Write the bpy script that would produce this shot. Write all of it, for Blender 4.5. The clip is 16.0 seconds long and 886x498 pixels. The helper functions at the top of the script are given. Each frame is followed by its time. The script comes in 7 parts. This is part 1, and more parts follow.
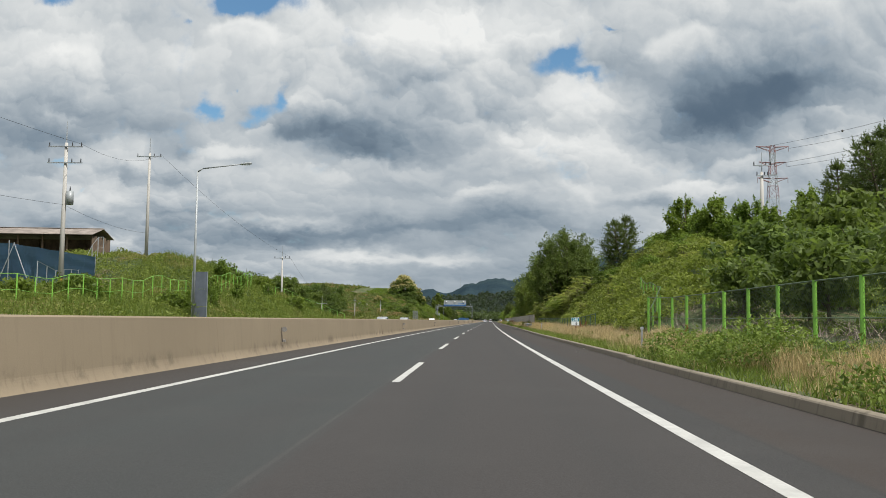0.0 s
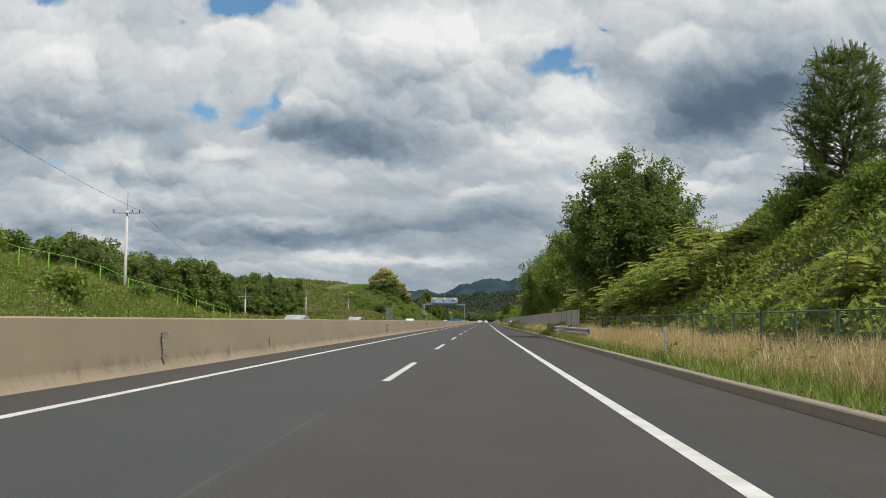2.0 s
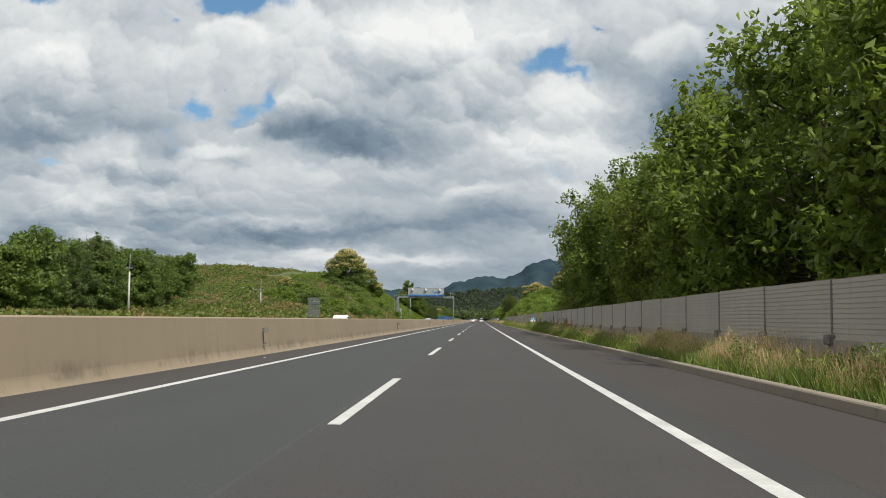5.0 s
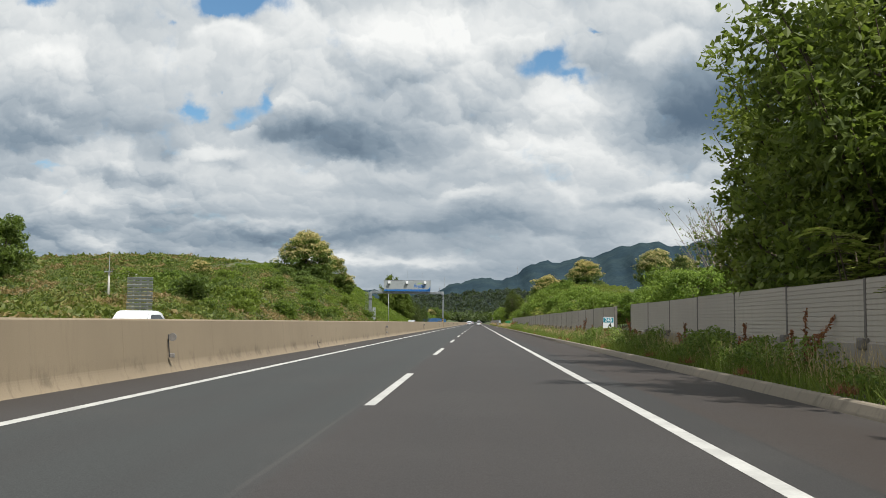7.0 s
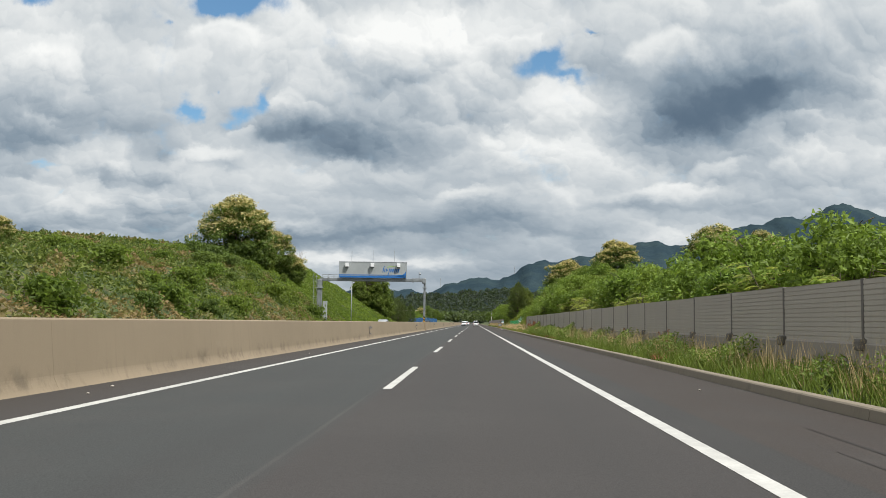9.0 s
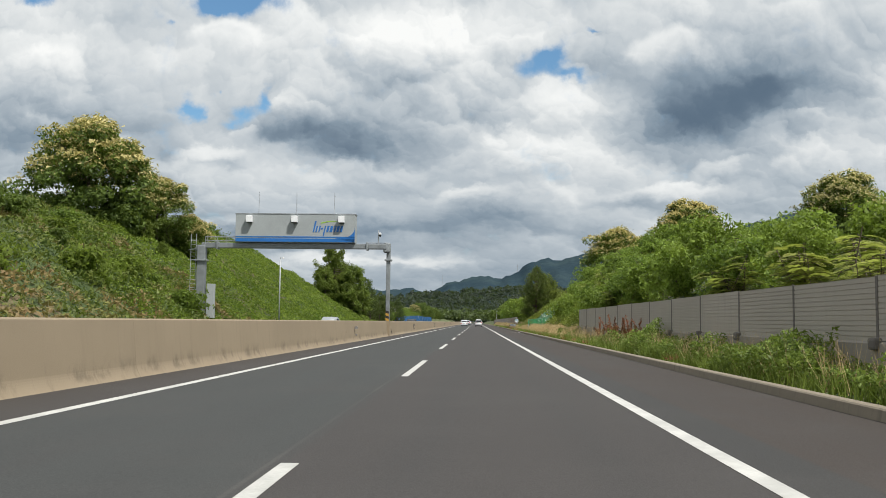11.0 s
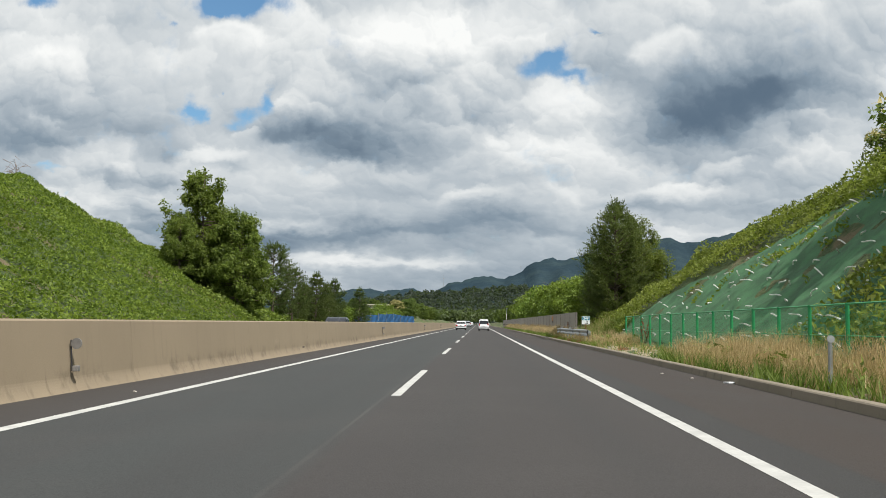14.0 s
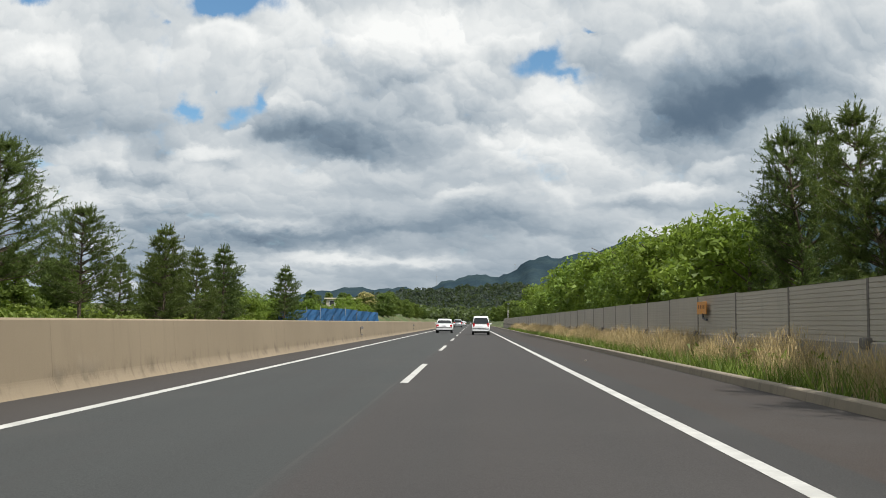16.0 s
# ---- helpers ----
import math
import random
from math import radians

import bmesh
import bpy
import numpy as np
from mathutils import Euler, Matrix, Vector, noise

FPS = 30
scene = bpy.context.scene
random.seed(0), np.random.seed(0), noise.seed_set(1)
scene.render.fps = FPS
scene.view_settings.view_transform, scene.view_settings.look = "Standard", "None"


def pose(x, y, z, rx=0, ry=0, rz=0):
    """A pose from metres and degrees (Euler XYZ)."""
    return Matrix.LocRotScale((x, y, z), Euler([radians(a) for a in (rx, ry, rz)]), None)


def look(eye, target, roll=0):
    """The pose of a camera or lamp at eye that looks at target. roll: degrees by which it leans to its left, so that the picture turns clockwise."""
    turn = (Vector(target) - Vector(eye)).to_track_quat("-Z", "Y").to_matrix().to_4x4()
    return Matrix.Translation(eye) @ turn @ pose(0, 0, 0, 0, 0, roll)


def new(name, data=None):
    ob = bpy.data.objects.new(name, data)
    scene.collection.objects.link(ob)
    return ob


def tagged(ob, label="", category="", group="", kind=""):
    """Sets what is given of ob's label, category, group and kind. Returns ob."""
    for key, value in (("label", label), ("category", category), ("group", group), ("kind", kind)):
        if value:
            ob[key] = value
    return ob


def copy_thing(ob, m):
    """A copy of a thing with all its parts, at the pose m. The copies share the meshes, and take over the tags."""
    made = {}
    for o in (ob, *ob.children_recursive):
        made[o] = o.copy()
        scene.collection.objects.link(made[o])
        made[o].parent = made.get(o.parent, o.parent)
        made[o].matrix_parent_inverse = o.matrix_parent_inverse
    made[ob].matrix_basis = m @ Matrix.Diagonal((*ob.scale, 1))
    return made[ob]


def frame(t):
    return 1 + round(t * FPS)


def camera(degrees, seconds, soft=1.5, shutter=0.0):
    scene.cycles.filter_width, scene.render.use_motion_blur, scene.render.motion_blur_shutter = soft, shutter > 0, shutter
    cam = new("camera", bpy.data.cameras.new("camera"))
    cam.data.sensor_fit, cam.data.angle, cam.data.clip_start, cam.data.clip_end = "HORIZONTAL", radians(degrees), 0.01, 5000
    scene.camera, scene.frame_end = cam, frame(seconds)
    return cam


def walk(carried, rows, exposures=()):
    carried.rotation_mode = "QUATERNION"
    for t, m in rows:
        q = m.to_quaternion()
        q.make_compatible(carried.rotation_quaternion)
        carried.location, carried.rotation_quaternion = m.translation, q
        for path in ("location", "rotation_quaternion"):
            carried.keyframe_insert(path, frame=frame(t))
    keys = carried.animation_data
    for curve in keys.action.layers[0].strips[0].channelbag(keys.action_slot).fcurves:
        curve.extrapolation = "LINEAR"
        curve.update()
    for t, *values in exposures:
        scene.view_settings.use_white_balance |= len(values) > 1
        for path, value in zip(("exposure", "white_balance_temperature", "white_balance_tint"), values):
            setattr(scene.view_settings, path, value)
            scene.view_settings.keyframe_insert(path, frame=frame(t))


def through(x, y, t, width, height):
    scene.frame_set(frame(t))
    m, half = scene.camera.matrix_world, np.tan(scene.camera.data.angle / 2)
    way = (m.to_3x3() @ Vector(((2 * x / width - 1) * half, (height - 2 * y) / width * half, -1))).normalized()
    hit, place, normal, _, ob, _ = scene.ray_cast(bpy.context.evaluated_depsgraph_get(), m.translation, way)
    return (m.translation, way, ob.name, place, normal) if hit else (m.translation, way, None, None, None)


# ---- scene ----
cam = camera(50.3, 16.0, soft=0.9)
PATH = [
    (0.0, (1.441, 0.000, 1.140), (-1.900, 99.663, 8.627), 0.79),
    (0.5, (1.585, 15.002, 1.140), (-1.295, 114.681, 8.616), 0.79),
    (1.0, (1.774, 29.932, 1.140), (-0.862, 129.619, 8.601), 0.76),
    (1.5, (1.950, 44.793, 1.140), (-0.552, 144.489, 8.523), 0.75),
    (2.0, (2.068, 59.586, 1.140), (-0.708, 159.260, 8.718), 0.70),
    (2.5, (2.148, 74.314, 1.140), (-0.893, 173.985, 8.651), 0.95),
    (3.0, (2.344, 88.979, 1.140), (-0.535, 188.655, 8.658), 0.81),
    (3.5, (2.483, 103.585, 1.140), (-0.056, 203.264, 8.733), 0.69),
    (4.0, (2.703, 118.133, 1.140), (0.311, 217.829, 8.555), 0.58),
    (4.5, (2.881, 132.627, 1.140), (0.612, 232.325, 8.571), 0.64),
    (5.0, (3.068, 147.071, 1.140), (0.922, 246.770, 8.587), 0.69),
    (5.5, (3.262, 161.466, 1.140), (1.239, 261.166, 8.602), 0.74),
    (6.0, (3.461, 175.816, 1.140), (1.562, 275.518, 8.618), 0.80),
    (6.5, (3.666, 190.125, 1.140), (1.890, 289.828, 8.634), 0.85),
    (7.0, (3.940, 204.397, 1.140), (2.126, 304.083, 8.844), 0.68),
    (7.5, (4.165, 218.634, 1.140), (2.559, 318.320, 8.897), 0.71),
    (8.0, (4.438, 232.841, 1.140), (2.784, 332.527, 8.889), 0.73),
    (8.5, (4.669, 247.022, 1.140), (3.246, 346.705, 8.961), 0.82),
    (9.0, (4.986, 261.180, 1.140), (3.543, 360.869, 8.879), 0.76),
    (9.5, (5.253, 275.320, 1.140), (3.751, 375.010, 8.859), 0.73),
    (10.0, (5.521, 289.446, 1.140), (3.961, 389.137, 8.838), 0.70),
    (10.5, (5.790, 303.562, 1.140), (4.171, 403.254, 8.818), 0.68),
    (11.0, (6.060, 317.674, 1.140), (4.383, 417.366, 8.797), 0.65),
    (11.5, (6.331, 331.785, 1.140), (4.595, 431.478, 8.776), 0.62),
    (12.0, (6.610, 345.901, 1.140), (4.712, 445.577, 8.948), 0.65),
    (12.5, (6.803, 360.026, 1.140), (4.811, 459.721, 8.684), 0.78),
    (13.0, (7.083, 374.165, 1.140), (5.146, 473.797, 9.487), 0.64),
    (13.5, (7.260, 388.324, 1.140), (5.223, 488.001, 8.916), 0.69),
    (14.0, (7.473, 402.508, 1.140), (5.548, 502.186, 8.929), 0.65),
    (14.5, (7.716, 416.722, 1.140), (5.964, 516.406, 8.886), 0.62),
    (15.0, (7.944, 430.972, 1.140), (6.598, 530.652, 9.011), 0.73),
    (15.5, (8.255, 445.263, 1.140), (7.003, 544.949, 8.957), 0.61),
    (16.0, (8.549, 459.601, 1.140), (7.304, 559.297, 8.837), 0.66),
]
walk(cam, [(t, look(eye, target, roll)) for t, eye, target, roll in PATH],
     exposures=((0.0, -0.08), (4.0, -0.05), (7.0, 0.05), (16.0, 0.08)))

# ---- world, sun, sky ----


def link(tree, a, b):
    tree.links.new(a, b)


class Nodes:
    """Short-hand for wiring a node tree."""

    def __init__(self, tree):
        self.t = tree
        tree.nodes.clear()

    def put(self, kind, operation="", blend_type="", interpolation="", attribute_name=""):
        n = self.t.nodes.new(kind)
        if operation:
            n.operation = operation
        if blend_type:
            n.data_type, n.blend_type = "RGBA", blend_type
        if interpolation:
            n.interpolation_type = interpolation
        if attribute_name:
            n.attribute_name = attribute_name
        return n

    def math(self, op, a, b=0.0, c=0.0):
        n = self.put("ShaderNodeMath", operation=op)
        for i, v in enumerate((a, b, c)):
            if isinstance(v, (int, float)):
                n.inputs[i].default_value = v
            else:
                link(self.t, v, n.inputs[i])
        return n.outputs[0]

    def noise(self, vec, scale, detail=4.0, rough=0.55, lac=2.0, dist=0.0):
        n = self.put("ShaderNodeTexNoise")
        n.inputs["Scale"].default_value = scale
        n.inputs["Detail"].default_value = detail
        n.inputs["Roughness"].default_value = rough
        n.inputs["Lacunarity"].default_value = lac
        n.inputs["Distortion"].default_value = dist
        link(self.t, vec, n.inputs["Vector"])
        return n.outputs["Fac"]

    def ramp(self, fac, *stops):
        n = self.put("ShaderNodeValToRGB")
        els = n.color_ramp.elements
        while len(els) < len(stops):
            els.new(0.5)
        for e, (pos, col) in zip(els, stops):
            e.position, e.color = pos, (*col, 1.0) if len(col) == 3 else col
        link(self.t, fac, n.inputs[0])
        return n.outputs[0]

    def mix(self, fac, a, b, blend="MIX"):
        n = self.put("ShaderNodeMix", blend_type=blend)
        for sock, v in ((n.inputs[0], fac), (n.inputs[6], a), (n.inputs[7], b)):
            if isinstance(v, (int, float)):
                sock.default_value = v
            elif isinstance(v, tuple):
                sock.default_value = (*v, 1.0)
            else:
                link(self.t, v, sock)
        return n.outputs[2]

    def range(self, v, a, b, c=0.0, d=1.0, smooth=True):
        n = self.put("ShaderNodeMapRange", interpolation="SMOOTHSTEP" if smooth else "LINEAR")
        link(self.t, v, n.inputs[0])
        for i, x in enumerate((a, b, c, d)):
            n.inputs[i + 1].default_value = x
        return n.outputs[0]


SUN_WAY = Vector((0.46, -0.48, 1.0)).normalized()
world = bpy.data.worlds.new("sky")
scene.world = world
world.use_nodes = True
w = Nodes(world.node_tree)
co = w.put("ShaderNodeTexCoord").outputs["Generated"]
xyz = w.put("ShaderNodeSeparateXYZ")
link(w.t, co, xyz.inputs[0])
ahead = w.math("MAXIMUM", w.math("ABSOLUTE", xyz.outputs[1]), 0.12)
U = w.math("DIVIDE", xyz.outputs[0], ahead)
V = w.math("DIVIDE", xyz.outputs[2], ahead)
# clouds flatten towards the horizon
VV = w.math("MULTIPLY", w.math("LOGARITHM", w.math("ADD", w.math("MAXIMUM", V, 0.0), 0.12), 2.718), 0.38)
flat = w.put("ShaderNodeCombineXYZ")
link(w.t, U, flat.inputs[0])
link(w.t, VV, flat.inputs[1])


def moved(vec, dx, dy):
    """Coordinates of the cloud sheet, shifted."""
    n = w.put("ShaderNodeVectorMath", operation="ADD")
    link(w.t, vec, n.inputs[0])
    n.inputs[1].default_value = (dx, dy, 0.0)
    return n.outputs[0]


def bumps(rows):
    """Sum of elliptic swellings (u, v, half width, half height, weight) in the ragged sky ahead."""
    total = None
    for u0, v0, ru, rv, k in rows:
        a = w.math("MULTIPLY", w.math("SUBTRACT", UW, u0), 1 / ru)
        b = w.math("MULTIPLY", w.math("SUBTRACT", VW, v0), 1 / rv)
        r2 = w.math("ADD", w.math("MULTIPLY", a, a), w.math("MULTIPLY", b, b))
        g = w.math("MULTIPLY", w.math("EXPONENT", w.math("MULTIPLY", r2, -1.0)), k)
        total = g if total is None else w.math("ADD", total, g)
    return total


def ragged(base, vec, sizes):
    """A coordinate pushed about by noise of several sizes, so that round forms get cauliflower edges."""
    for scale, push, shift in sizes:
        base = w.math("ADD", base, w.math("MULTIPLY", w.math("SUBTRACT", w.noise(moved(vec, shift, 2 * shift), scale, 5.0, 0.58), 0.5), push))
    return base


sheet = flat.outputs[0]
UW = ragged(U, sheet, ((5.0, 0.10, 1.3), (15.0, 0.045, 4.1), (46.0, 0.020, 2.7)))
VW = ragged(V, sheet, ((5.0, 0.05, 7.7), (15.0, 0.030, 9.2), (46.0, 0.016, 6.3)))
HOLES = [
    (-0.246, 0.345, 0.048, 0.018, 1.50), (-0.283, 0.336, 0.016, 0.008, 0.90), (-0.474, 0.342, 0.018, 0.009, 1.00), (0.109, 0.281, 0.018, 0.013, 1.10), (0.084, 0.269, 0.024, 0.014, 0.80),
    (0.127, 0.261, 0.020, 0.008, 0.80), (-0.291, 0.222, 0.012, 0.013, 1.05), (-0.229, 0.223, 0.018, 0.012, 0.95), (-0.203, 0.235, 0.011, 0.013, 1.00), (-0.267, 0.250, 0.004, 0.004, 0.60),
    (-0.248, 0.213, 0.014, 0.005, 0.50), (-0.443, 0.162, 0.020, 0.005, 0.70), (-0.430, 0.133, 0.008, 0.006, 0.50), (0.146, 0.312, 0.010, 0.003, 0.70), (-0.332, 0.315, 0.005, 0.004, 0.50),
]
BELLIES = [
    (0.274, 0.243, 0.093, 0.034, 0.56), (0.246, 0.216, 0.057, 0.019, 0.36), (0.329, 0.250, 0.057, 0.022, 0.34), (0.307, 0.306, 0.090, 0.036, 0.22), (0.407, 0.255, 0.054, 0.048, 0.16),
    (-0.132, 0.201, 0.075, 0.022, 0.34), (-0.096, 0.182, 0.036, 0.013, 0.20), (-0.184, 0.199, 0.036, 0.011, 0.18), (-0.071, 0.238, 0.072, 0.024, 0.15), (-0.451, 0.198, 0.084, 0.022, 0.36),
    (-0.473, 0.229, 0.042, 0.022, 0.14), (-0.355, 0.150, 0.051, 0.009, 0.28), (-0.315, 0.178, 0.023, 0.009, 0.28), (-0.245, 0.166, 0.028, 0.008, 0.28),
]
BASES = [
    (-0.205, 0.090, 0.090, 0.012, 0.40), (-0.072, 0.096, 0.072, 0.011, 0.26), (0.024, 0.114, 0.048, 0.017, 0.26), (-0.345, 0.107, 0.072, 0.014, 0.14), (-0.454, 0.089, 0.042, 0.011, 0.26),
    (0.181, 0.131, 0.057, 0.008, 0.22), (0.144, 0.100, 0.066, 0.008, 0.14), (0.294, 0.127, 0.042, 0.008, 0.14), (0.355, 0.158, 0.054, 0.016, 0.14), (-0.102, 0.146, 0.072, 0.012, 0.12),
    (0.800, 0.300, 0.200, 0.090, 0.30), (-0.850, 0.250, 0.200, 0.080, 0.30), (0.200, 0.620, 0.300, 0.100, 0.30), (-0.500, 0.600, 0.250, 0.100, 0.26),
]
BRIGHTS = [
    (-0.065, 0.311, 0.090, 0.029, 0.30), (0.039, 0.311, 0.054, 0.027, 0.20), (0.086, 0.192, 0.060, 0.031, 0.20), (0.117, 0.236, 0.057, 0.016, 0.26), (-0.341, 0.285, 0.040, 0.024, 0.14),
    (-0.429, 0.331, 0.048, 0.016, 0.16), (-0.127, 0.063, 0.036, 0.008, 0.34), (-0.043, 0.060, 0.066, 0.008, 0.28), (-0.390, 0.082, 0.030, 0.012, 0.24), (-0.406, 0.132, 0.036, 0.013, 0.20),
    (0.222, 0.102, 0.072, 0.010, 0.18), (0.115, 0.143, 0.036, 0.014, 0.12),
]
HEADS = [
    (-0.266, 0.301, 0.050, 0.024, 1.00), (-0.458, 0.269, 0.050, 0.028, 0.86), (-0.338, 0.273, 0.028, 0.018, 0.84), (-0.174, 0.225, 0.024, 0.016, 0.88), (-0.229, 0.201, 0.020, 0.008, 0.86),
    (-0.267, 0.173, 0.044, 0.018, 0.84), (0.226, 0.285, 0.046, 0.030, 0.95), (0.008, 0.134, 0.040, 0.017, 0.72), (0.289, 0.161, 0.046, 0.018, 0.84), (0.235, 0.146, 0.048, 0.014, 0.80),
    (0.372, 0.215, 0.030, 0.010, 0.82), (0.043, 0.193, 0.030, 0.024, 0.84), (-0.127, 0.165, 0.030, 0.010, 0.72),
]


def puffs(vec, scale, soft):
    """Heaped cloud: in each rounded lump from -1 at its shaded foot to 1 at its sunlit head."""
    n = w.put("ShaderNodeTexVoronoi")
    n.voronoi_dimensions, n.feature = "2D", "SMOOTH_F1"
    link(w.t, vec, n.inputs["Vector"])
    n.inputs["Scale"].default_value, n.inputs["Smoothness"].default_value = scale, soft
    off = w.put("ShaderNodeVectorMath", operation="SUBTRACT")
    link(w.t, vec, off.inputs[0])
    link(w.t, n.outputs["Position"], off.inputs[1])
    way = w.put("ShaderNodeVectorMath", operation="DOT_PRODUCT")
    link(w.t, off.outputs[0], way.inputs[0])
    way.inputs[1].default_value = (0.55 * scale, 1.6 * scale, 0.0)
    return way.outputs["Value"]


push = w.put("ShaderNodeCombineXYZ")
link(w.t, w.math("ADD", U, w.math("MULTIPLY", w.math("SUBTRACT", UW, U), 1.25)), push.inputs[0])
link(w.t, w.math("ADD", VV, w.math("MULTIPLY", w.math("SUBTRACT", VW, V), 1.25)), push.inputs[1])
heaped = push.outputs[0]
fluff, fine = w.noise(moved(sheet, 5.5, 0.4), 9.0, 7.0, 0.56), w.noise(sheet, 40.0, 5.0, 0.6)
veil = w.noise(moved(heaped, 3.1, 1.7), 4.0, 7.0, 0.55)
calm = w.range(w.noise(moved(sheet, 8.3, 2.2), 3.2, 3.0, 0.5), 0.35, 0.65, 0.35, 1.0)
lumps = w.math("ADD", w.math("MULTIPLY", puffs(moved(heaped, 1.0, 8.0), 80.0, 0.4), 0.035), w.math("ADD", w.math("MULTIPLY", puffs(heaped, 6.5, 0.35), 0.12), w.math("ADD", w.math("MULTIPLY", puffs(moved(heaped, 2.0, 5.0), 14.0, 0.5), 0.15), w.math("MULTIPLY", puffs(moved(heaped, 7.0, 3.0), 34.0, 0.55), 0.09))))
tone = w.math("ADD", w.range(V, 0.03, 0.26, 0.42, 0.66), w.math("MULTIPLY", w.math("SUBTRACT", veil, 0.5), 0.36))
tone = w.math("ADD", tone, w.math("MULTIPLY", w.math("SUBTRACT", fluff, 0.5), 0.26))
tone = w.math("ADD", tone, w.math("MULTIPLY", bumps(BRIGHTS), 1.2))
for u0, v0, ru, rv, k in HEADS:
    a = w.math("MULTIPLY", w.math("SUBTRACT", UW, u0), 1 / ru)
    b = w.math("MULTIPLY", w.math("SUBTRACT", VW, v0), 1 / rv)
    r2 = w.math("ADD", w.math("MULTIPLY", a, a), w.math("MULTIPLY", b, b))
    top = w.math("MULTIPLY", w.range(r2, 0.45, 1.2, 1.0, 0.0), w.range(b, -0.9, 0.2))
    new_tone = w.math("ADD", k - 0.10, w.math("MULTIPLY", b, 0.16))
    tone = w.math("ADD", tone, w.math("MULTIPLY", top, w.math("MULTIPLY", w.math("SUBTRACT", new_tone, tone), 0.85)))
tone = w.math("SUBTRACT", tone, w.math("ADD", bumps(BELLIES), bumps(BASES)))
tone = w.math("ADD", tone, w.math("MULTIPLY", lumps, calm))
tone = w.math("MULTIPLY", w.math("ADD", w.math("SQRT", w.math("ADD", w.math("MULTIPLY", tone, tone), 0.02)), tone), 0.5)
cloud = w.ramp(tone, (0.02, (0.105, 0.155, 0.215)), (0.25, (0.235, 0.300, 0.365)), (0.50, (0.445, 0.500, 0.545)), (0.75, (0.69, 0.72, 0.73)), (1.0, (0.91, 0.92, 0.905)))
cover = w.range(w.math("SUBTRACT", w.math("ADD", 0.62, w.math("ADD", w.math("MULTIPLY", w.math("SUBTRACT", fluff, 0.5), 1.9), w.math("MULTIPLY", w.math("SUBTRACT", fine, 0.5), 1.5))), w.math("MULTIPLY", bumps(HOLES), 1.45)), -0.75, 0.42)
sky = w.put("ShaderNodeTexSky")
sky.sky_type, sky.sun_disc = "NISHITA", False
sky.sun_elevation = math.asin(SUN_WAY.z)
sky.sun_rotation = math.atan2(SUN_WAY.x, SUN_WAY.y)
clear = w.mix(1.0, sky.outputs[0], (0.085, 0.115, 0.125), "MULTIPLY")
both = w.mix(cover, clear, cloud)
bg = w.put("ShaderNodeBackground")
link(w.t, both, bg.inputs[0])
bg.inputs[1].default_value = 1.0
link(w.t, bg.outputs[0], w.put("ShaderNodeOutputWorld").inputs[0])

sun_data = bpy.data.lights.new("sun", "SUN")
sun_data.energy, sun_data.angle, sun_data.color = 5.0, radians(0.6), (1.0, 0.97, 0.91)
sun = new("sun", sun_data)
sun.matrix_world = look(SUN_WAY * 300, (0, 0, 0))

# ---- materials ----


def material(name, colour, rough=0.6, metal=0.0, scale=4.0, amount=0.25, bump=0.0, grain=60.0, spread=0.12, spec=0.5):
    """A surface with stains at one scale, grain at another and a shift from piece to piece."""
    m = bpy.data.materials.new(name)
    m.use_nodes = True
    k = Nodes(m.node_tree)
    p = k.put("ShaderNodeTexCoord").outputs["Object"]
    big, small = k.noise(p, scale, 4.0, 0.6), k.noise(p, grain, 2.0, 0.5)
    dark, pale = tuple(c * (1 - amount) for c in colour), tuple(min(1.0, c * (1 + amount)) for c in colour)
    col = k.mix(k.range(big, 0.3, 0.7), dark, pale)
    col = k.mix(k.math("MULTIPLY", k.range(small, 0.35, 0.65), 0.25), col, tuple(c * 0.75 for c in colour))
    if spread:
        r = k.math("ADD", k.math("MULTIPLY", k.put("ShaderNodeObjectInfo").outputs["Random"], spread * 2), 1 - spread)
        shade = k.put("ShaderNodeCombineXYZ")
        for i in range(3):
            link(k.t, r, shade.inputs[i])
        col = k.mix(1.0, col, shade.outputs[0], "MULTIPLY")
    b = k.put("ShaderNodeBsdfPrincipled")
    link(k.t, col, b.inputs["Base Color"])
    b.inputs["Metallic"].default_value = metal
    b.inputs["Specular IOR Level"].default_value = spec
    link(k.t, k.range(big, 0.2, 0.8, max(0.05, rough - 0.1), min(1.0, rough + 0.1)), b.inputs["Roughness"])
    if bump:
        n = k.put("ShaderNodeBump")
        n.inputs["Strength"].default_value = bump
        n.inputs["Distance"].default_value = 0.02
        link(k.t, small, n.inputs["Height"])
        link(k.t, n.outputs[0], b.inputs["Normal"])
    link(k.t, b.outputs[0], k.put("ShaderNodeOutputMaterial").inputs[0])
    return m


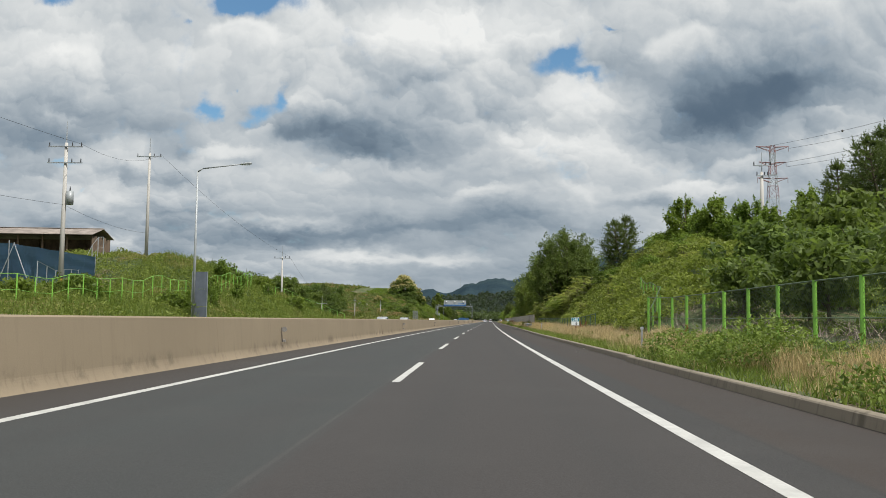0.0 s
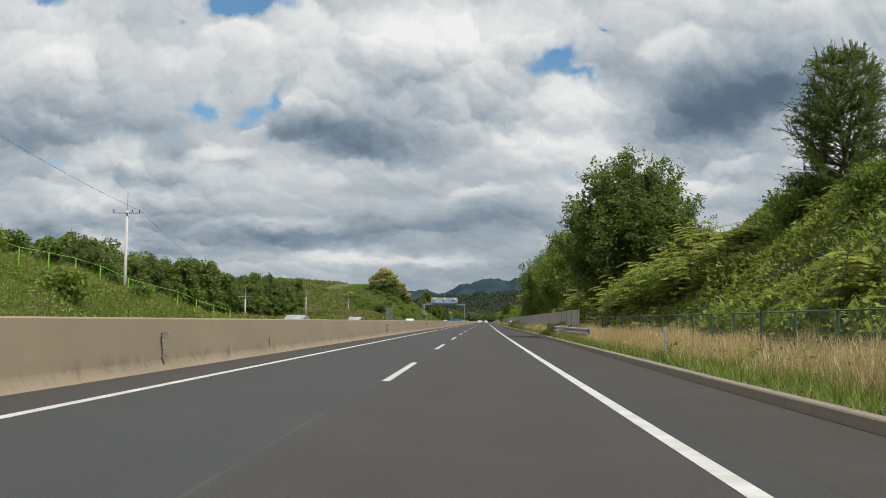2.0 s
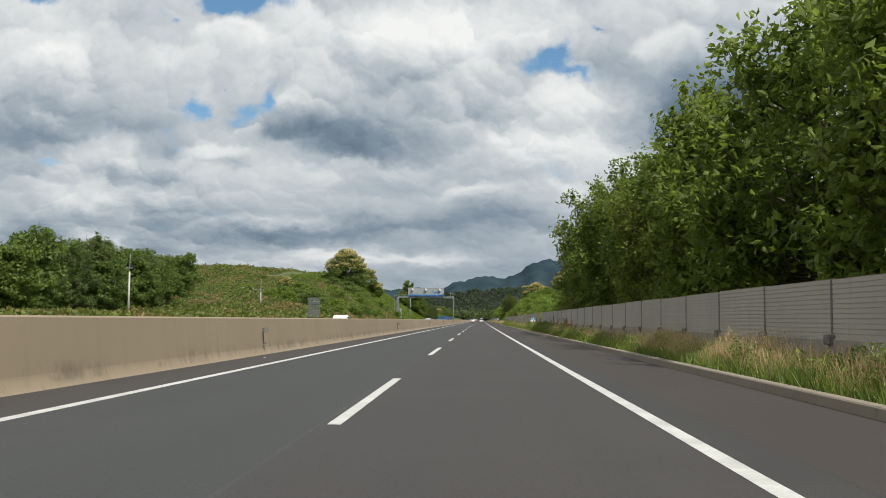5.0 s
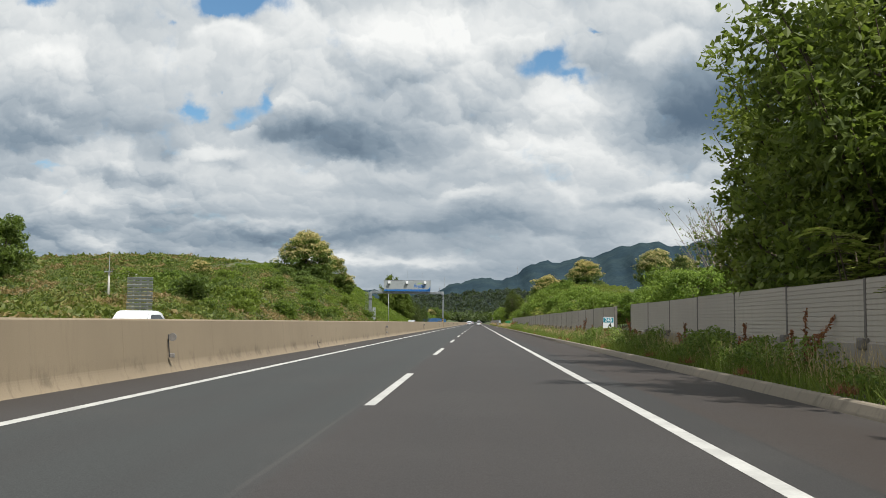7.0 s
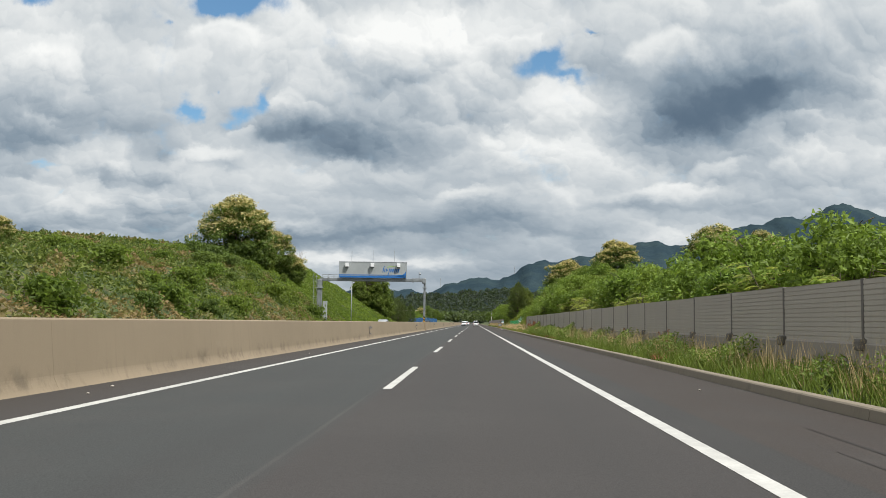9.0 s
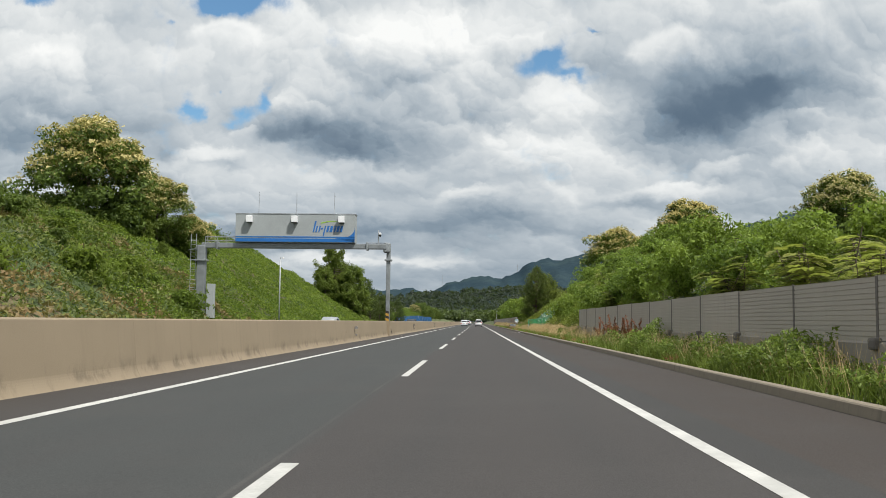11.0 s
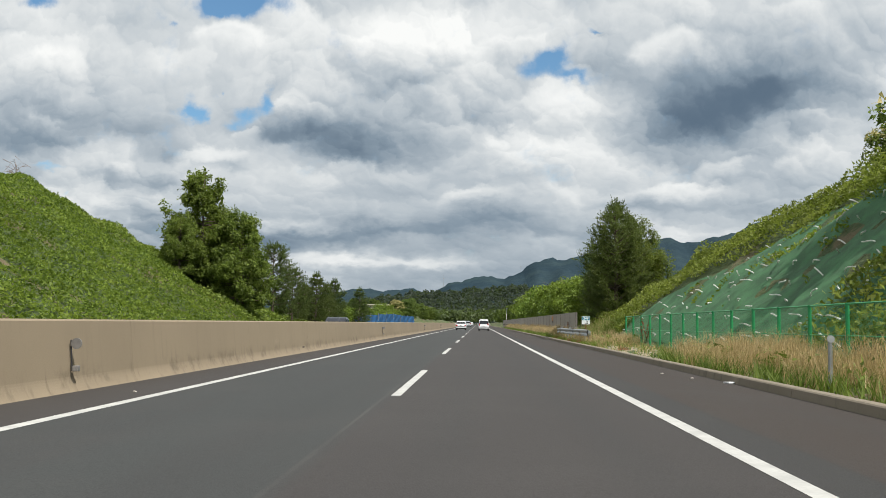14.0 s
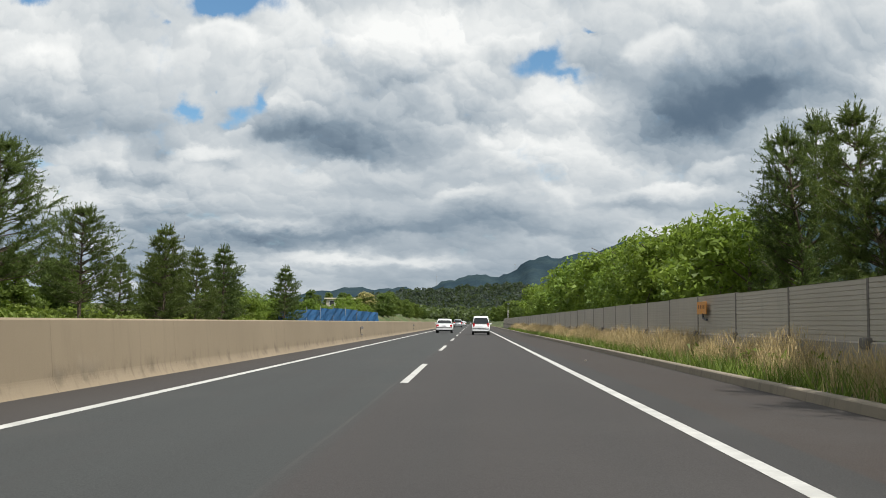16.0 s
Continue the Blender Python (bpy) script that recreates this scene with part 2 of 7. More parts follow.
def leafy(name, dark, pale, through=0.35, tips=None, patch=0.12):
    """Foliage: each leaf its own shade, patches of drier growth, light through the blade."""
    dark, pale = tuple(c * 0.88 for c in dark), tuple(c * 0.88 for c in pale)
    m = bpy.data.materials.new(name)
    m.use_nodes = True
    k = Nodes(m.node_tree)
    geo = k.put("ShaderNodeNewGeometry")
    r = geo.outputs["Random Per Island"]
    col = k.mix(k.range(r, 0.1, 0.95), tuple(c * 0.75 for c in dark), tuple(c * 1.15 for c in pale))
    spots = k.noise(geo.outputs["Position"], patch, 3.0, 0.6)
    if tips:
        col = k.mix(k.math("MULTIPLY", k.range(spots, 0.50, 0.62), 0.75), col, tips)
    else:
        col = k.mix(k.range(spots, 0.35, 0.7, 0.0, 0.5), col, tuple(c * 0.6 for c in dark))
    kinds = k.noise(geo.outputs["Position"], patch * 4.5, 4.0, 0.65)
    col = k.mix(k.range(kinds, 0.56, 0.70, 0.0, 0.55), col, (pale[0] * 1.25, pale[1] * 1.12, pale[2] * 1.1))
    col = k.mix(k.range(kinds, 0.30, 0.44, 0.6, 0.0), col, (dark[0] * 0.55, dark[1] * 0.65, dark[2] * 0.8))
    o = k.put("ShaderNodeObjectInfo").outputs["Random"]
    col = k.mix(k.math("MULTIPLY", o, 0.3), col, (pale[0] * 1.1, pale[1] * 0.9, pale[2] * 0.6))
    b = k.put("ShaderNodeBsdfPrincipled")
    link(k.t, col, b.inputs["Base Color"])
    b.inputs["Roughness"].default_value = 0.55
    b.inputs["Specular IOR Level"].default_value = 0.3
    t = k.put("ShaderNodeBsdfTranslucent")
    link(k.t, k.mix(0.22, col, (0.35, 0.5, 0.05)), t.inputs[0])
    s = k.put("ShaderNodeMixShader")
    s.inputs[0].default_value = through
    link(k.t, b.outputs[0], s.inputs[1])
    link(k.t, t.outputs[0], s.inputs[2])
    link(k.t, s.outputs[0], k.put("ShaderNodeOutputMaterial").inputs[0])
    return m


def asphalt(name):
    """Road surface: greyer left lane, browner right lane, wheel tracks along it, seams and fine aggregate."""
    m = bpy.data.materials.new(name)
    m.use_nodes = True
    k = Nodes(m.node_tree)
    at = k.put("ShaderNodeAttribute", attribute_name="lane")
    d = at.outputs["Fac"]
    p = k.put("ShaderNodeTexCoord").outputs["Object"]
    stretch = k.put("ShaderNodeVectorMath", operation="MULTIPLY")
    link(k.t, p, stretch.inputs[0])
    stretch.inputs[1].default_value = (1.0, 0.05, 1.0)
    streak = k.noise(stretch.outputs[0], 1.3, 4.0, 0.6)
    grain, blotch = k.noise(p, 55.0, 2.0, 0.6), k.noise(p, 0.35, 4.0, 0.6)
    grey, brown, edge = (0.0355, 0.0385, 0.0375), (0.0390, 0.0337, 0.0318), (0.0370, 0.0270, 0.0220)
    col = k.mix(k.range(d, -0.25, 0.05), grey, brown)
    rim = k.math("ADD", d, k.math("MULTIPLY", k.math("SUBTRACT", streak, 0.5), 0.25))
    col = k.mix(k.range(rim, 3.6, 3.75), col, (0.0298, 0.0288, 0.0279))
    col = k.mix(k.range(rim, 4.22, 4.30), col, edge)
    col = k.mix(k.range(d, -3.5, -3.7), col, (0.0400, 0.0335, 0.0298))
    fold = k.math("ABSOLUTE", k.math("SUBTRACT", k.math("ABSOLUTE", k.math("SUBTRACT", k.math("ABSOLUTE", d), 1.8)), 0.8))
    col = k.mix(k.range(fold, 0.0, 0.45, 0.22, 0.0), col, (0.0260, 0.0260, 0.0260))
    col = k.mix(k.math("MULTIPLY", k.range(streak, 0.4, 0.7), 0.35), col, (0.0335, 0.0307, 0.0298))
    col = k.mix(k.math("MULTIPLY", k.range(blotch, 0.45, 0.75), 0.34), col, (0.0586, 0.0539, 0.0502))
    col = k.mix(k.math("MULTIPLY", k.range(grain, 0.42, 0.66), 0.42), col, (0.0735, 0.0716, 0.0698))
    pits = k.noise(p, 17.0, 3.0, 0.7)
    col = k.mix(k.math("MULTIPLY", k.range(pits, 0.52, 0.68), 0.40), col, (0.0195, 0.0186, 0.0186))
    seam = k.range(k.math("ABSOLUTE", k.math("ADD", d, k.math("ADD", 0.16, k.math("MULTIPLY", k.math("SUBTRACT", streak, 0.5), 0.12)))), 0.01, 0.035, 1.0, 0.0)
    col = k.mix(k.math("MULTIPLY", seam, k.range(blotch, 0.35, 0.6, 0.15, 0.5)), col, (0.0772, 0.0735, 0.0679))
    far_seam = k.range(k.math("ABSOLUTE", k.math("SUBTRACT", rim, 4.24)), 0.0, 0.05, 0.6, 0.0)
    col = k.mix(k.math("MULTIPLY", far_seam, k.range(streak, 0.35, 0.6)), col, (0.0279, 0.0260, 0.0251))
    b = k.put("ShaderNodeBsdfPrincipled")
    link(k.t, col, b.inputs["Base Color"])
    b.inputs["Roughness"].default_value = 0.8
    b.inputs["Specular IOR Level"].default_value = 0.35
    n = k.put("ShaderNodeBump")
    n.inputs["Strength"].default_value = 0.35
    n.inputs["Distance"].default_value = 0.01
    link(k.t, grain, n.inputs["Height"])
    link(k.t, n.outputs[0], b.inputs["Normal"])
    link(k.t, b.outputs[0], k.put("ShaderNodeOutputMaterial").inputs[0])
    return m


def streaked(name, colour, stain, scuffs=False):
    """Painted or bare concrete with grime running down and darker feet."""
    m = bpy.data.materials.new(name)
    m.use_nodes = True
    k = Nodes(m.node_tree)
    p = k.put("ShaderNodeTexCoord").outputs["Object"]
    geo = k.put("ShaderNodeNewGeometry")
    v = k.put("ShaderNodeVectorMath", operation="MULTIPLY")
    link(k.t, geo.outputs["Position"], v.inputs[0])
    v.inputs[1].default_value = (1.0, 1.0, 0.12)
    runs = k.noise(v.outputs[0], 3.5, 5.0, 0.65)
    patch = k.noise(geo.outputs["Position"], 0.22, 4.0, 0.6)
    fine = k.noise(geo.outputs["Position"], 40.0, 3.0, 0.6)
    z = k.put("ShaderNodeSeparateXYZ")
    link(k.t, geo.outputs["Position"], z.inputs[0])
    low = k.range(z.outputs[2], 0.05, 0.55, 1.0, 0.0)
    grime = k.math("MULTIPLY", k.range(runs, 0.50, 0.72), k.math("ADD", 0.12, k.math("MULTIPLY", low, 0.28 if scuffs else 0.5)))
    grime = k.math("MULTIPLY", grime, k.range(patch, 0.35, 0.65, 0.4, 1.3))
    col = k.mix(k.range(patch, 0.3, 0.7), tuple(c * 0.93 for c in colour), tuple(min(1, c * 1.05) for c in colour))
    col = k.mix(grime, col, stain)
    if scuffs:
        # dark splashes above the foot and pale rubbed patches
        splash = k.noise(geo.outputs["Position"], 1.1, 6.0, 0.7)
        band = k.math("MULTIPLY", k.range(z.outputs[2], 0.02, 0.14), k.range(z.outputs[2], 0.18, 0.50, 1.0, 0.0))
        col = k.mix(k.math("MULTIPLY", k.math("MULTIPLY", band, k.range(splash, 0.47, 0.68)), 0.6), col, stain)
        drips = k.noise(v.outputs[0], 9.0, 3.0, 0.6)
        col = k.mix(k.math("MULTIPLY", k.range(drips, 0.62, 0.74), k.range(patch, 0.5, 0.62, 0.0, 0.07)), col, stain)
        rub = k.noise(geo.outputs["Position"], 0.55, 5.0, 0.65)
        mid = k.math("MULTIPLY", k.range(z.outputs[2], 0.15, 0.3), k.range(z.outputs[2], 0.45, 0.7, 1.0, 0.0))
        col = k.mix(k.math("MULTIPLY", k.math("MULTIPLY", mid, k.range(rub, 0.60, 0.74)), 0.22), col, (0.42, 0.36, 0.28))
    col = k.mix(k.math("MULTIPLY", k.range(fine, 0.4, 0.7), 0.12), col, tuple(c * 0.7 for c in colour))
    b = k.put("ShaderNodeBsdfPrincipled")
    link(k.t, col, b.inputs["Base Color"])
    b.inputs["Roughness"].default_value = 0.8
    b.inputs["Specular IOR Level"].default_value = 0.3
    n = k.put("ShaderNodeBump")
    n.inputs["Strength"].default_value = 0.25
    n.inputs["Distance"].default_value = 0.01
    link(k.t, fine, n.inputs["Height"])
    link(k.t, n.outputs[0], b.inputs["Normal"])
    link(k.t, b.outputs[0], k.put("ShaderNodeOutputMaterial").inputs[0])
    return m


def earth(name):
    """Ground: rough grass and weeds with bare brown soil showing through."""
    m = bpy.data.materials.new(name)
    m.use_nodes = True
    k = Nodes(m.node_tree)
    p = k.put("ShaderNodeNewGeometry").outputs["Position"]
    a, b_, c = k.noise(p, 0.09, 4.0, 0.6), k.noise(p, 0.9, 4.0, 0.65), k.noise(p, 9.0, 3.0, 0.6)
    col = k.mix(k.range(b_, 0.35, 0.65), (0.046, 0.076, 0.020), (0.090, 0.120, 0.036))
    col = k.mix(k.math("MULTIPLY", k.range(a, 0.46, 0.60), k.range(b_, 0.42, 0.58)), col, (0.17, 0.125, 0.070))
    col = k.mix(k.math("MULTIPLY", k.range(c, 0.4, 0.7), 0.5), col, (0.03, 0.05, 0.012))
    b = k.put("ShaderNodeBsdfPrincipled")
    link(k.t, col, b.inputs["Base Color"])
    b.inputs["Roughness"].default_value = 0.95
    n = k.put("ShaderNodeBump")
    n.inputs["Strength"].default_value = 0.8
    n.inputs["Distance"].default_value = 0.15
    link(k.t, c, n.inputs["Height"])
    link(k.t, n.outputs[0], b.inputs["Normal"])
    link(k.t, b.outputs[0], k.put("ShaderNodeOutputMaterial").inputs[0])
    return m


ASPHALT = asphalt("asphalt")
PAINT = material("road_paint", (0.46, 0.455, 0.43), 0.7, scale=2.0, amount=0.15, grain=25.0, bump=0.2, spread=0.03)
BARRIER = streaked("barrier_paint", (0.270, 0.217, 0.150), (0.085, 0.066, 0.048), scuffs=True)
KERB = streaked("kerb_concrete", (0.235, 0.200, 0.152), (0.10, 0.085, 0.06))
PANELDARK = streaked("joint_concrete", (0.16, 0.145, 0.13), (0.07, 0.06, 0.05))
FOOTING = streaked("footing_concrete", (0.30, 0.27, 0.235), (0.10, 0.09, 0.075))
PANEL = streaked("panel_concrete", (0.44, 0.40, 0.345), (0.15, 0.13, 0.115))
EARTH = earth("earth")
GALV = material("galvanised_steel", (0.46, 0.48, 0.50), 0.42, 0.75, 3.0, 0.15, grain=30.0)
PALESTEEL = material("pale_grey_steel", (0.36, 0.38, 0.39), 0.5, 0.2, 2.0, 0.12, grain=20.0)
POLE = streaked("pole_concrete", (0.47, 0.45, 0.42), (0.22, 0.20, 0.18))
GANTRYSTEEL = material("gantry_steel", (0.25, 0.27, 0.28), 0.5, 0.3, 2.0, 0.15, grain=20.0)
DARK = material("dark_metal", (0.05, 0.05, 0.055), 0.5, 0.3, 3.0, 0.2)
WHITE = material("white_paint", (0.78, 0.79, 0.80), 0.3, 0.0, 2.0, 0.04, grain=10.0, spread=0.02)
SIGNGREY = material("sign_grey", (0.33, 0.355, 0.36), 0.45, 0.0, 1.0, 0.05, grain=15.0, spread=0.02)
BLUE = material("sign_blue", (0.02, 0.14, 0.42), 0.4, 0.0, 2.0, 0.08, spread=0.0)
TEAL = material("sign_teal", (0.01, 0.22, 0.30), 0.4, 0.0, 3.0, 0.08, spread=0.0)
LIME = material("lime_green", (0.30, 0.55, 0.06), 0.4, 0.0, 3.0, 0.1, spread=0.05)
BLACK = material("black_rubber", (0.02, 0.02, 0.02), 0.75, 0.0, 5.0, 0.2, spread=0.0)
YELLOW = material("warning_yellow", (0.42, 0.24, 0.04), 0.5, 0.0, 3.0, 0.12, spread=0.0)
BARK = material("bark", (0.11, 0.085, 0.06), 0.9, 0.0, 3.0, 0.4, 0.6, 18.0)
RUST = material("rusty_steel", (0.22, 0.09, 0.05), 0.75, 0.3, 4.0, 0.3)
GREENPOST = material("green_post", (0.22, 0.48, 0.07), 0.45, 0.1, 4.0, 0.12)
DARKGREEN = material("dark_green_steel", (0.045, 0.095, 0.065), 0.5, 0.1, 4.0, 0.15)
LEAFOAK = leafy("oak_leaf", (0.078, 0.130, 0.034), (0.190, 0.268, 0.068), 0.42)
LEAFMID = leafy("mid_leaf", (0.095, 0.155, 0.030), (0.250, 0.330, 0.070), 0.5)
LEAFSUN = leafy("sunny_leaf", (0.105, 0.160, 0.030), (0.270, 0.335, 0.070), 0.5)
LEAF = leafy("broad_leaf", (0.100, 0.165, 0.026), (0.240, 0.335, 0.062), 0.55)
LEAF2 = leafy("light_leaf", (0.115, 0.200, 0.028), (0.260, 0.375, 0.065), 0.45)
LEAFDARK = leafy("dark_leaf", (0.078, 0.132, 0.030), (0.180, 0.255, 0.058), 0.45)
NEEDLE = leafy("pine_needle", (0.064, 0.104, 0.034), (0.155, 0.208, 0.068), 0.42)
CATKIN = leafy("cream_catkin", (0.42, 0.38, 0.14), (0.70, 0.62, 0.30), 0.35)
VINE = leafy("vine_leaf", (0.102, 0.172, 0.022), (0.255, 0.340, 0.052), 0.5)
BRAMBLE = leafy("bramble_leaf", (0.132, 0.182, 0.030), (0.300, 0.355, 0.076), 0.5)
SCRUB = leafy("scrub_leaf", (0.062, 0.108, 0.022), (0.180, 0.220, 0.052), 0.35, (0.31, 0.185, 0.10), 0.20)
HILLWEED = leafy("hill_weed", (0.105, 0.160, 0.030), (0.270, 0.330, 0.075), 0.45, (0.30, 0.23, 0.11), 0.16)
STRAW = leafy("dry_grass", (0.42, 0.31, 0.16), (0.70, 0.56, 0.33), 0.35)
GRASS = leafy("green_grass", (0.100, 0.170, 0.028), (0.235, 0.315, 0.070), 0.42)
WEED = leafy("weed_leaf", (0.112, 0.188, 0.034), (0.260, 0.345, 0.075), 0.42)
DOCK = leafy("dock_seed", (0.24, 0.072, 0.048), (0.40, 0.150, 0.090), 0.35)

# ---- building blocks ----


def bend(s):
    """Sideways drift of the road's centre line at s metres along it."""
    s = np.maximum(s, 0.0)
    return 0.0192 * (s - 80.0 * (1.0 - np.exp(-s / 80.0)))


def at_road(s, d, z=0.0):
    return Vector((float(bend(s)) + d, s, z))


def turn_at(s):
    return math.degrees(-0.0192 * (1.0 - math.exp(-max(s, 0.0) / 80.0)))


def on_road(s, d, z=0.0, turn=0.0):
    """The pose of a thing that faces along the road."""
    return Matrix.Translation(at_road(s, d, z)) @ pose(0, 0, 0, 0, 0, turn + turn_at(s))


def mesh_of(name, verts, faces, mat, smooth=False):
    """A mesh from arrays of corners and of faces that all have the same number of corners."""
    verts, faces = np.asarray(verts, dtype=np.float32), np.asarray(faces, dtype=np.int32)
    me = bpy.data.meshes.new(name)
    n, k = faces.shape
    me.vertices.add(len(verts))
    me.vertices.foreach_set("co", verts.ravel())
    me.loops.add(n * k)
    me.loops.foreach_set("vertex_index", faces.ravel())
    me.polygons.add(n)
    me.polygons.foreach_set("loop_start", np.arange(n, dtype=np.int32) * k)
    me.polygons.foreach_set("use_smooth", np.full(n, smooth))
    me.materials.append(mat)
    me.update(calc_edges=True)
    return me


def part(name, bm, mat, parent=None, label="", smooth=False):
    """Links a bmesh as one mesh object, under parent where there is one."""
    me = bpy.data.meshes.new(name)
    bmesh.ops.recalc_face_normals(bm, faces=bm.faces)
    for f in bm.faces:
        f.smooth = smooth
    bm.to_mesh(me)
    bm.free()
    me.materials.append(mat)
    ob = new(name, me)
    ob.parent = parent
    if label:
        ob["label"] = label
    return ob


def shared(name, me, parent=None, m=None):
    ob = new(name, me)
    ob.parent = parent
    if m is not None:
        ob.matrix_basis = m
    return ob


def box(bm, size, centre=(0, 0, 0), bevel=0.0, turn=None):
    m = Matrix.Translation(centre) @ (turn or Matrix.Identity(4)) @ Matrix.Diagonal((*size, 1))
    r = bmesh.ops.create_cube(bm, size=1.0, matrix=m)
    if bevel:
        edges = {e for v in r["verts"] for e in v.link_edges}
        bmesh.ops.bevel(bm, geom=list(edges), offset=bevel, segments=2, affect="EDGES", profile=0.6)
    return bm


def rod(bm, a, b, r0, r1=None, seg=10):
    """A tapered rod from a to b."""
    a, b = Vector(a), Vector(b)
    way = b - a
    m = Matrix.Translation((a + b) / 2) @ way.to_track_quat("Z", "Y").to_matrix().to_4x4()
    bmesh.ops.create_cone(bm, cap_ends=True, segments=seg, radius1=r0, radius2=r0 if r1 is None else r1, depth=way.length, matrix=m)
    return bm


def fresh():
    return bmesh.new()


def thing(name, label, category, m=None, group="", kind=""):
    """An empty at a thing's base, which parents its parts."""
    ob = new(name)
    ob.empty_display_size = 0.2
    if m is not None:
        ob.matrix_basis = m
    return tagged(ob, label, category, group, kind)


def ribbon(name, profile, stations, mat, smooth=False):
    """Sweeps a profile of (d, z) along the road through the stations s."""
    s = np.asarray(stations, dtype=float)
    pr = np.asarray(profile, dtype=float)
    verts = np.empty((len(s), len(pr), 3))
    verts[:, :, 0] = bend(s)[:, None] + pr[None, :, 0]
    verts[:, :, 1] = s[:, None]
    verts[:, :, 2] = pr[None, :, 1]
    i, j = np.meshgrid(np.arange(len(s) - 1), np.arange(len(pr) - 1), indexing="ij")
    a = (i * len(pr) + j).ravel()
    faces = np.stack([a, a + 1, a + len(pr) + 1, a + len(pr)], 1)
    return mesh_of(name, verts.reshape(-1, 3), faces, mat, smooth)


def capped(name, profile, s0, s1, mat, step=10.0):
    """A closed bar of a given section along the road, from s0 to s1."""
    bm = fresh()
    n = max(1, int(math.ceil((s1 - s0) / step)))
    rings = [[bm.verts.new(at_road(s0 + (s1 - s0) * i / n, d, z)) for d, z in profile] for i in range(n + 1)]
    k = len(profile)
    for a, b in zip(rings, rings[1:]):
        for j in range(k):
            bm.faces.new((a[j], a[(j + 1) % k], b[(j + 1) % k], b[j]))
    bm.faces.new(rings[0])
    bm.faces.new(rings[-1])
    return bm


# ---- the lie of the land ----
LEFT_TOP = ([-80, 0, 40, 62, 80, 90, 97, 106, 112, 120, 128, 135, 145, 178, 250, 275, 300, 345, 380, 410, 440, 468, 484, 494, 505, 560, 620, 660, 720, 900],
            [1.0, 1.0, 1.2, 2.0, 2.8, 6.4, 7.4, 5.7, 5.1, 4.2, 2.5, 1.0, 0.3, 0.3, 0.3, 1.8, 3.5, 6.1, 8.8, 11.5, 14.2, 15.5, 13.5, 6.0, 0.8, 0.3, 0.6, 4.0, 5.0, 3.0])
RIGHT_TOP = ([-80, 0, 40, 52, 70, 90, 106, 120, 134, 240, 300, 345, 380, 398, 425, 442, 456, 466, 476, 500, 560, 700, 900],
             [0.2, 0.2, 0.3, 3.2, 6.8, 8.0, 6.6, 3.4, 1.2, 0.8, 1.0, 2.0, 4.6, 8.2, 8.6, 8.0, 6.2, 3.6, 1.2, 0.8, 1.2, 1.5, 1.5])


def land(s, d):
    """Height of the ground."""
    s, d = np.asarray(s, dtype=float), np.asarray(d, dtype=float)
    lt, rt = np.interp(s, *LEFT_TOP), np.interp(s, *RIGHT_TOP)
    run_l, run_r = np.maximum(-17.3 - d, 0.0), np.maximum(d - 8.7, 0.0)
    soft_min = lambda a, b: -1.2 * np.log(np.exp(-np.minimum(a, 60) / 1.2) + np.exp(-b / 1.2) + 1e-12) + 1.2 * np.log(1.0 + np.exp(-b / 1.2))
    left, right = soft_min(0.65 * run_l, lt), soft_min(np.interp(s, [120, 150], [0.98, 0.92]) * run_r, rt)
    left = left + 0.06 * np.maximum(run_l - lt / 0.65 - 2.0, 0) * np.clip((s - 280) / 30, 0, 1) * np.clip((490 - s) / 30, 0, 1) * np.clip((100 + d) / 20, 0, 1)
    lumps = 0.35 * np.sin(s * 0.31 + d * 0.2) * np.sin(d * 0.43 + s * 0.11) + 0.18 * np.sin(s * 0.9 + 1.3 * d)
    z = left * (d < 0) + right * (d > 0) + lumps * np.clip((run_l + run_r) / 6.0, 0, 1) * np.clip(np.maximum(left, right) / 2.0, 0, 1)
    far = np.clip((np.abs(d) - 60.0) / 400.0, 0, 1)
    z = z * (1 - np.clip((np.abs(d) - 90.0) / 200.0, 0, 1)) + far * 4.0 * np.sin(s * 0.004 + 1.0)
    verge = np.clip((d - 6.6) / 0.6, 0, 1) * np.clip((9.5 - d) / 1.5, 0, 1) * 0.16
    bed = (d > -17.2) & (d < 6.6)
    return np.where(bed, -0.06, z + verge)


def ground_at(s, d):
    return float(land(s, d))

# ---- ground, road, kerb ----
S_NEAR = np.arange(-60.0, 700.1, 2.5)
S_ALL = np.concatenate([[-1500, -600, -250, -120], S_NEAR, [730, 780, 850, 950, 1100, 1400, 1900, 2600, 3600, 4600]])
D_ALL = np.concatenate([[-2500, -1200, -600, -350, -220, -150, -110], np.arange(-90, -50, 5.0), np.arange(-50, -18.0, 1.5), [-17.5, -17.1],
                        [6.55, 6.75, 7.2, 7.9, 8.6], np.arange(9.5, 40, 1.5), np.arange(40, 90, 5.0), [95, 120, 160, 220, 350, 600, 1200, 2500]])
ss, dd = np.meshgrid(S_ALL, D_ALL, indexing="ij")
zz = land(ss, dd)
verts = np.stack([bend(ss) + dd, ss, zz], -1).reshape(-1, 3)
gi, gj = np.meshgrid(np.arange(len(S_ALL) - 1), np.arange(len(D_ALL) - 1), indexing="ij")
ga = (gi * len(D_ALL) + gj).ravel()
ground = new("ground", mesh_of("ground", verts, np.stack([ga, ga + 1, ga + len(D_ALL) + 1, ga + len(D_ALL)], 1), EARTH, True))
tagged(ground, "grassy weedy ground rising into banks beside the road", "ground", kind="structure")

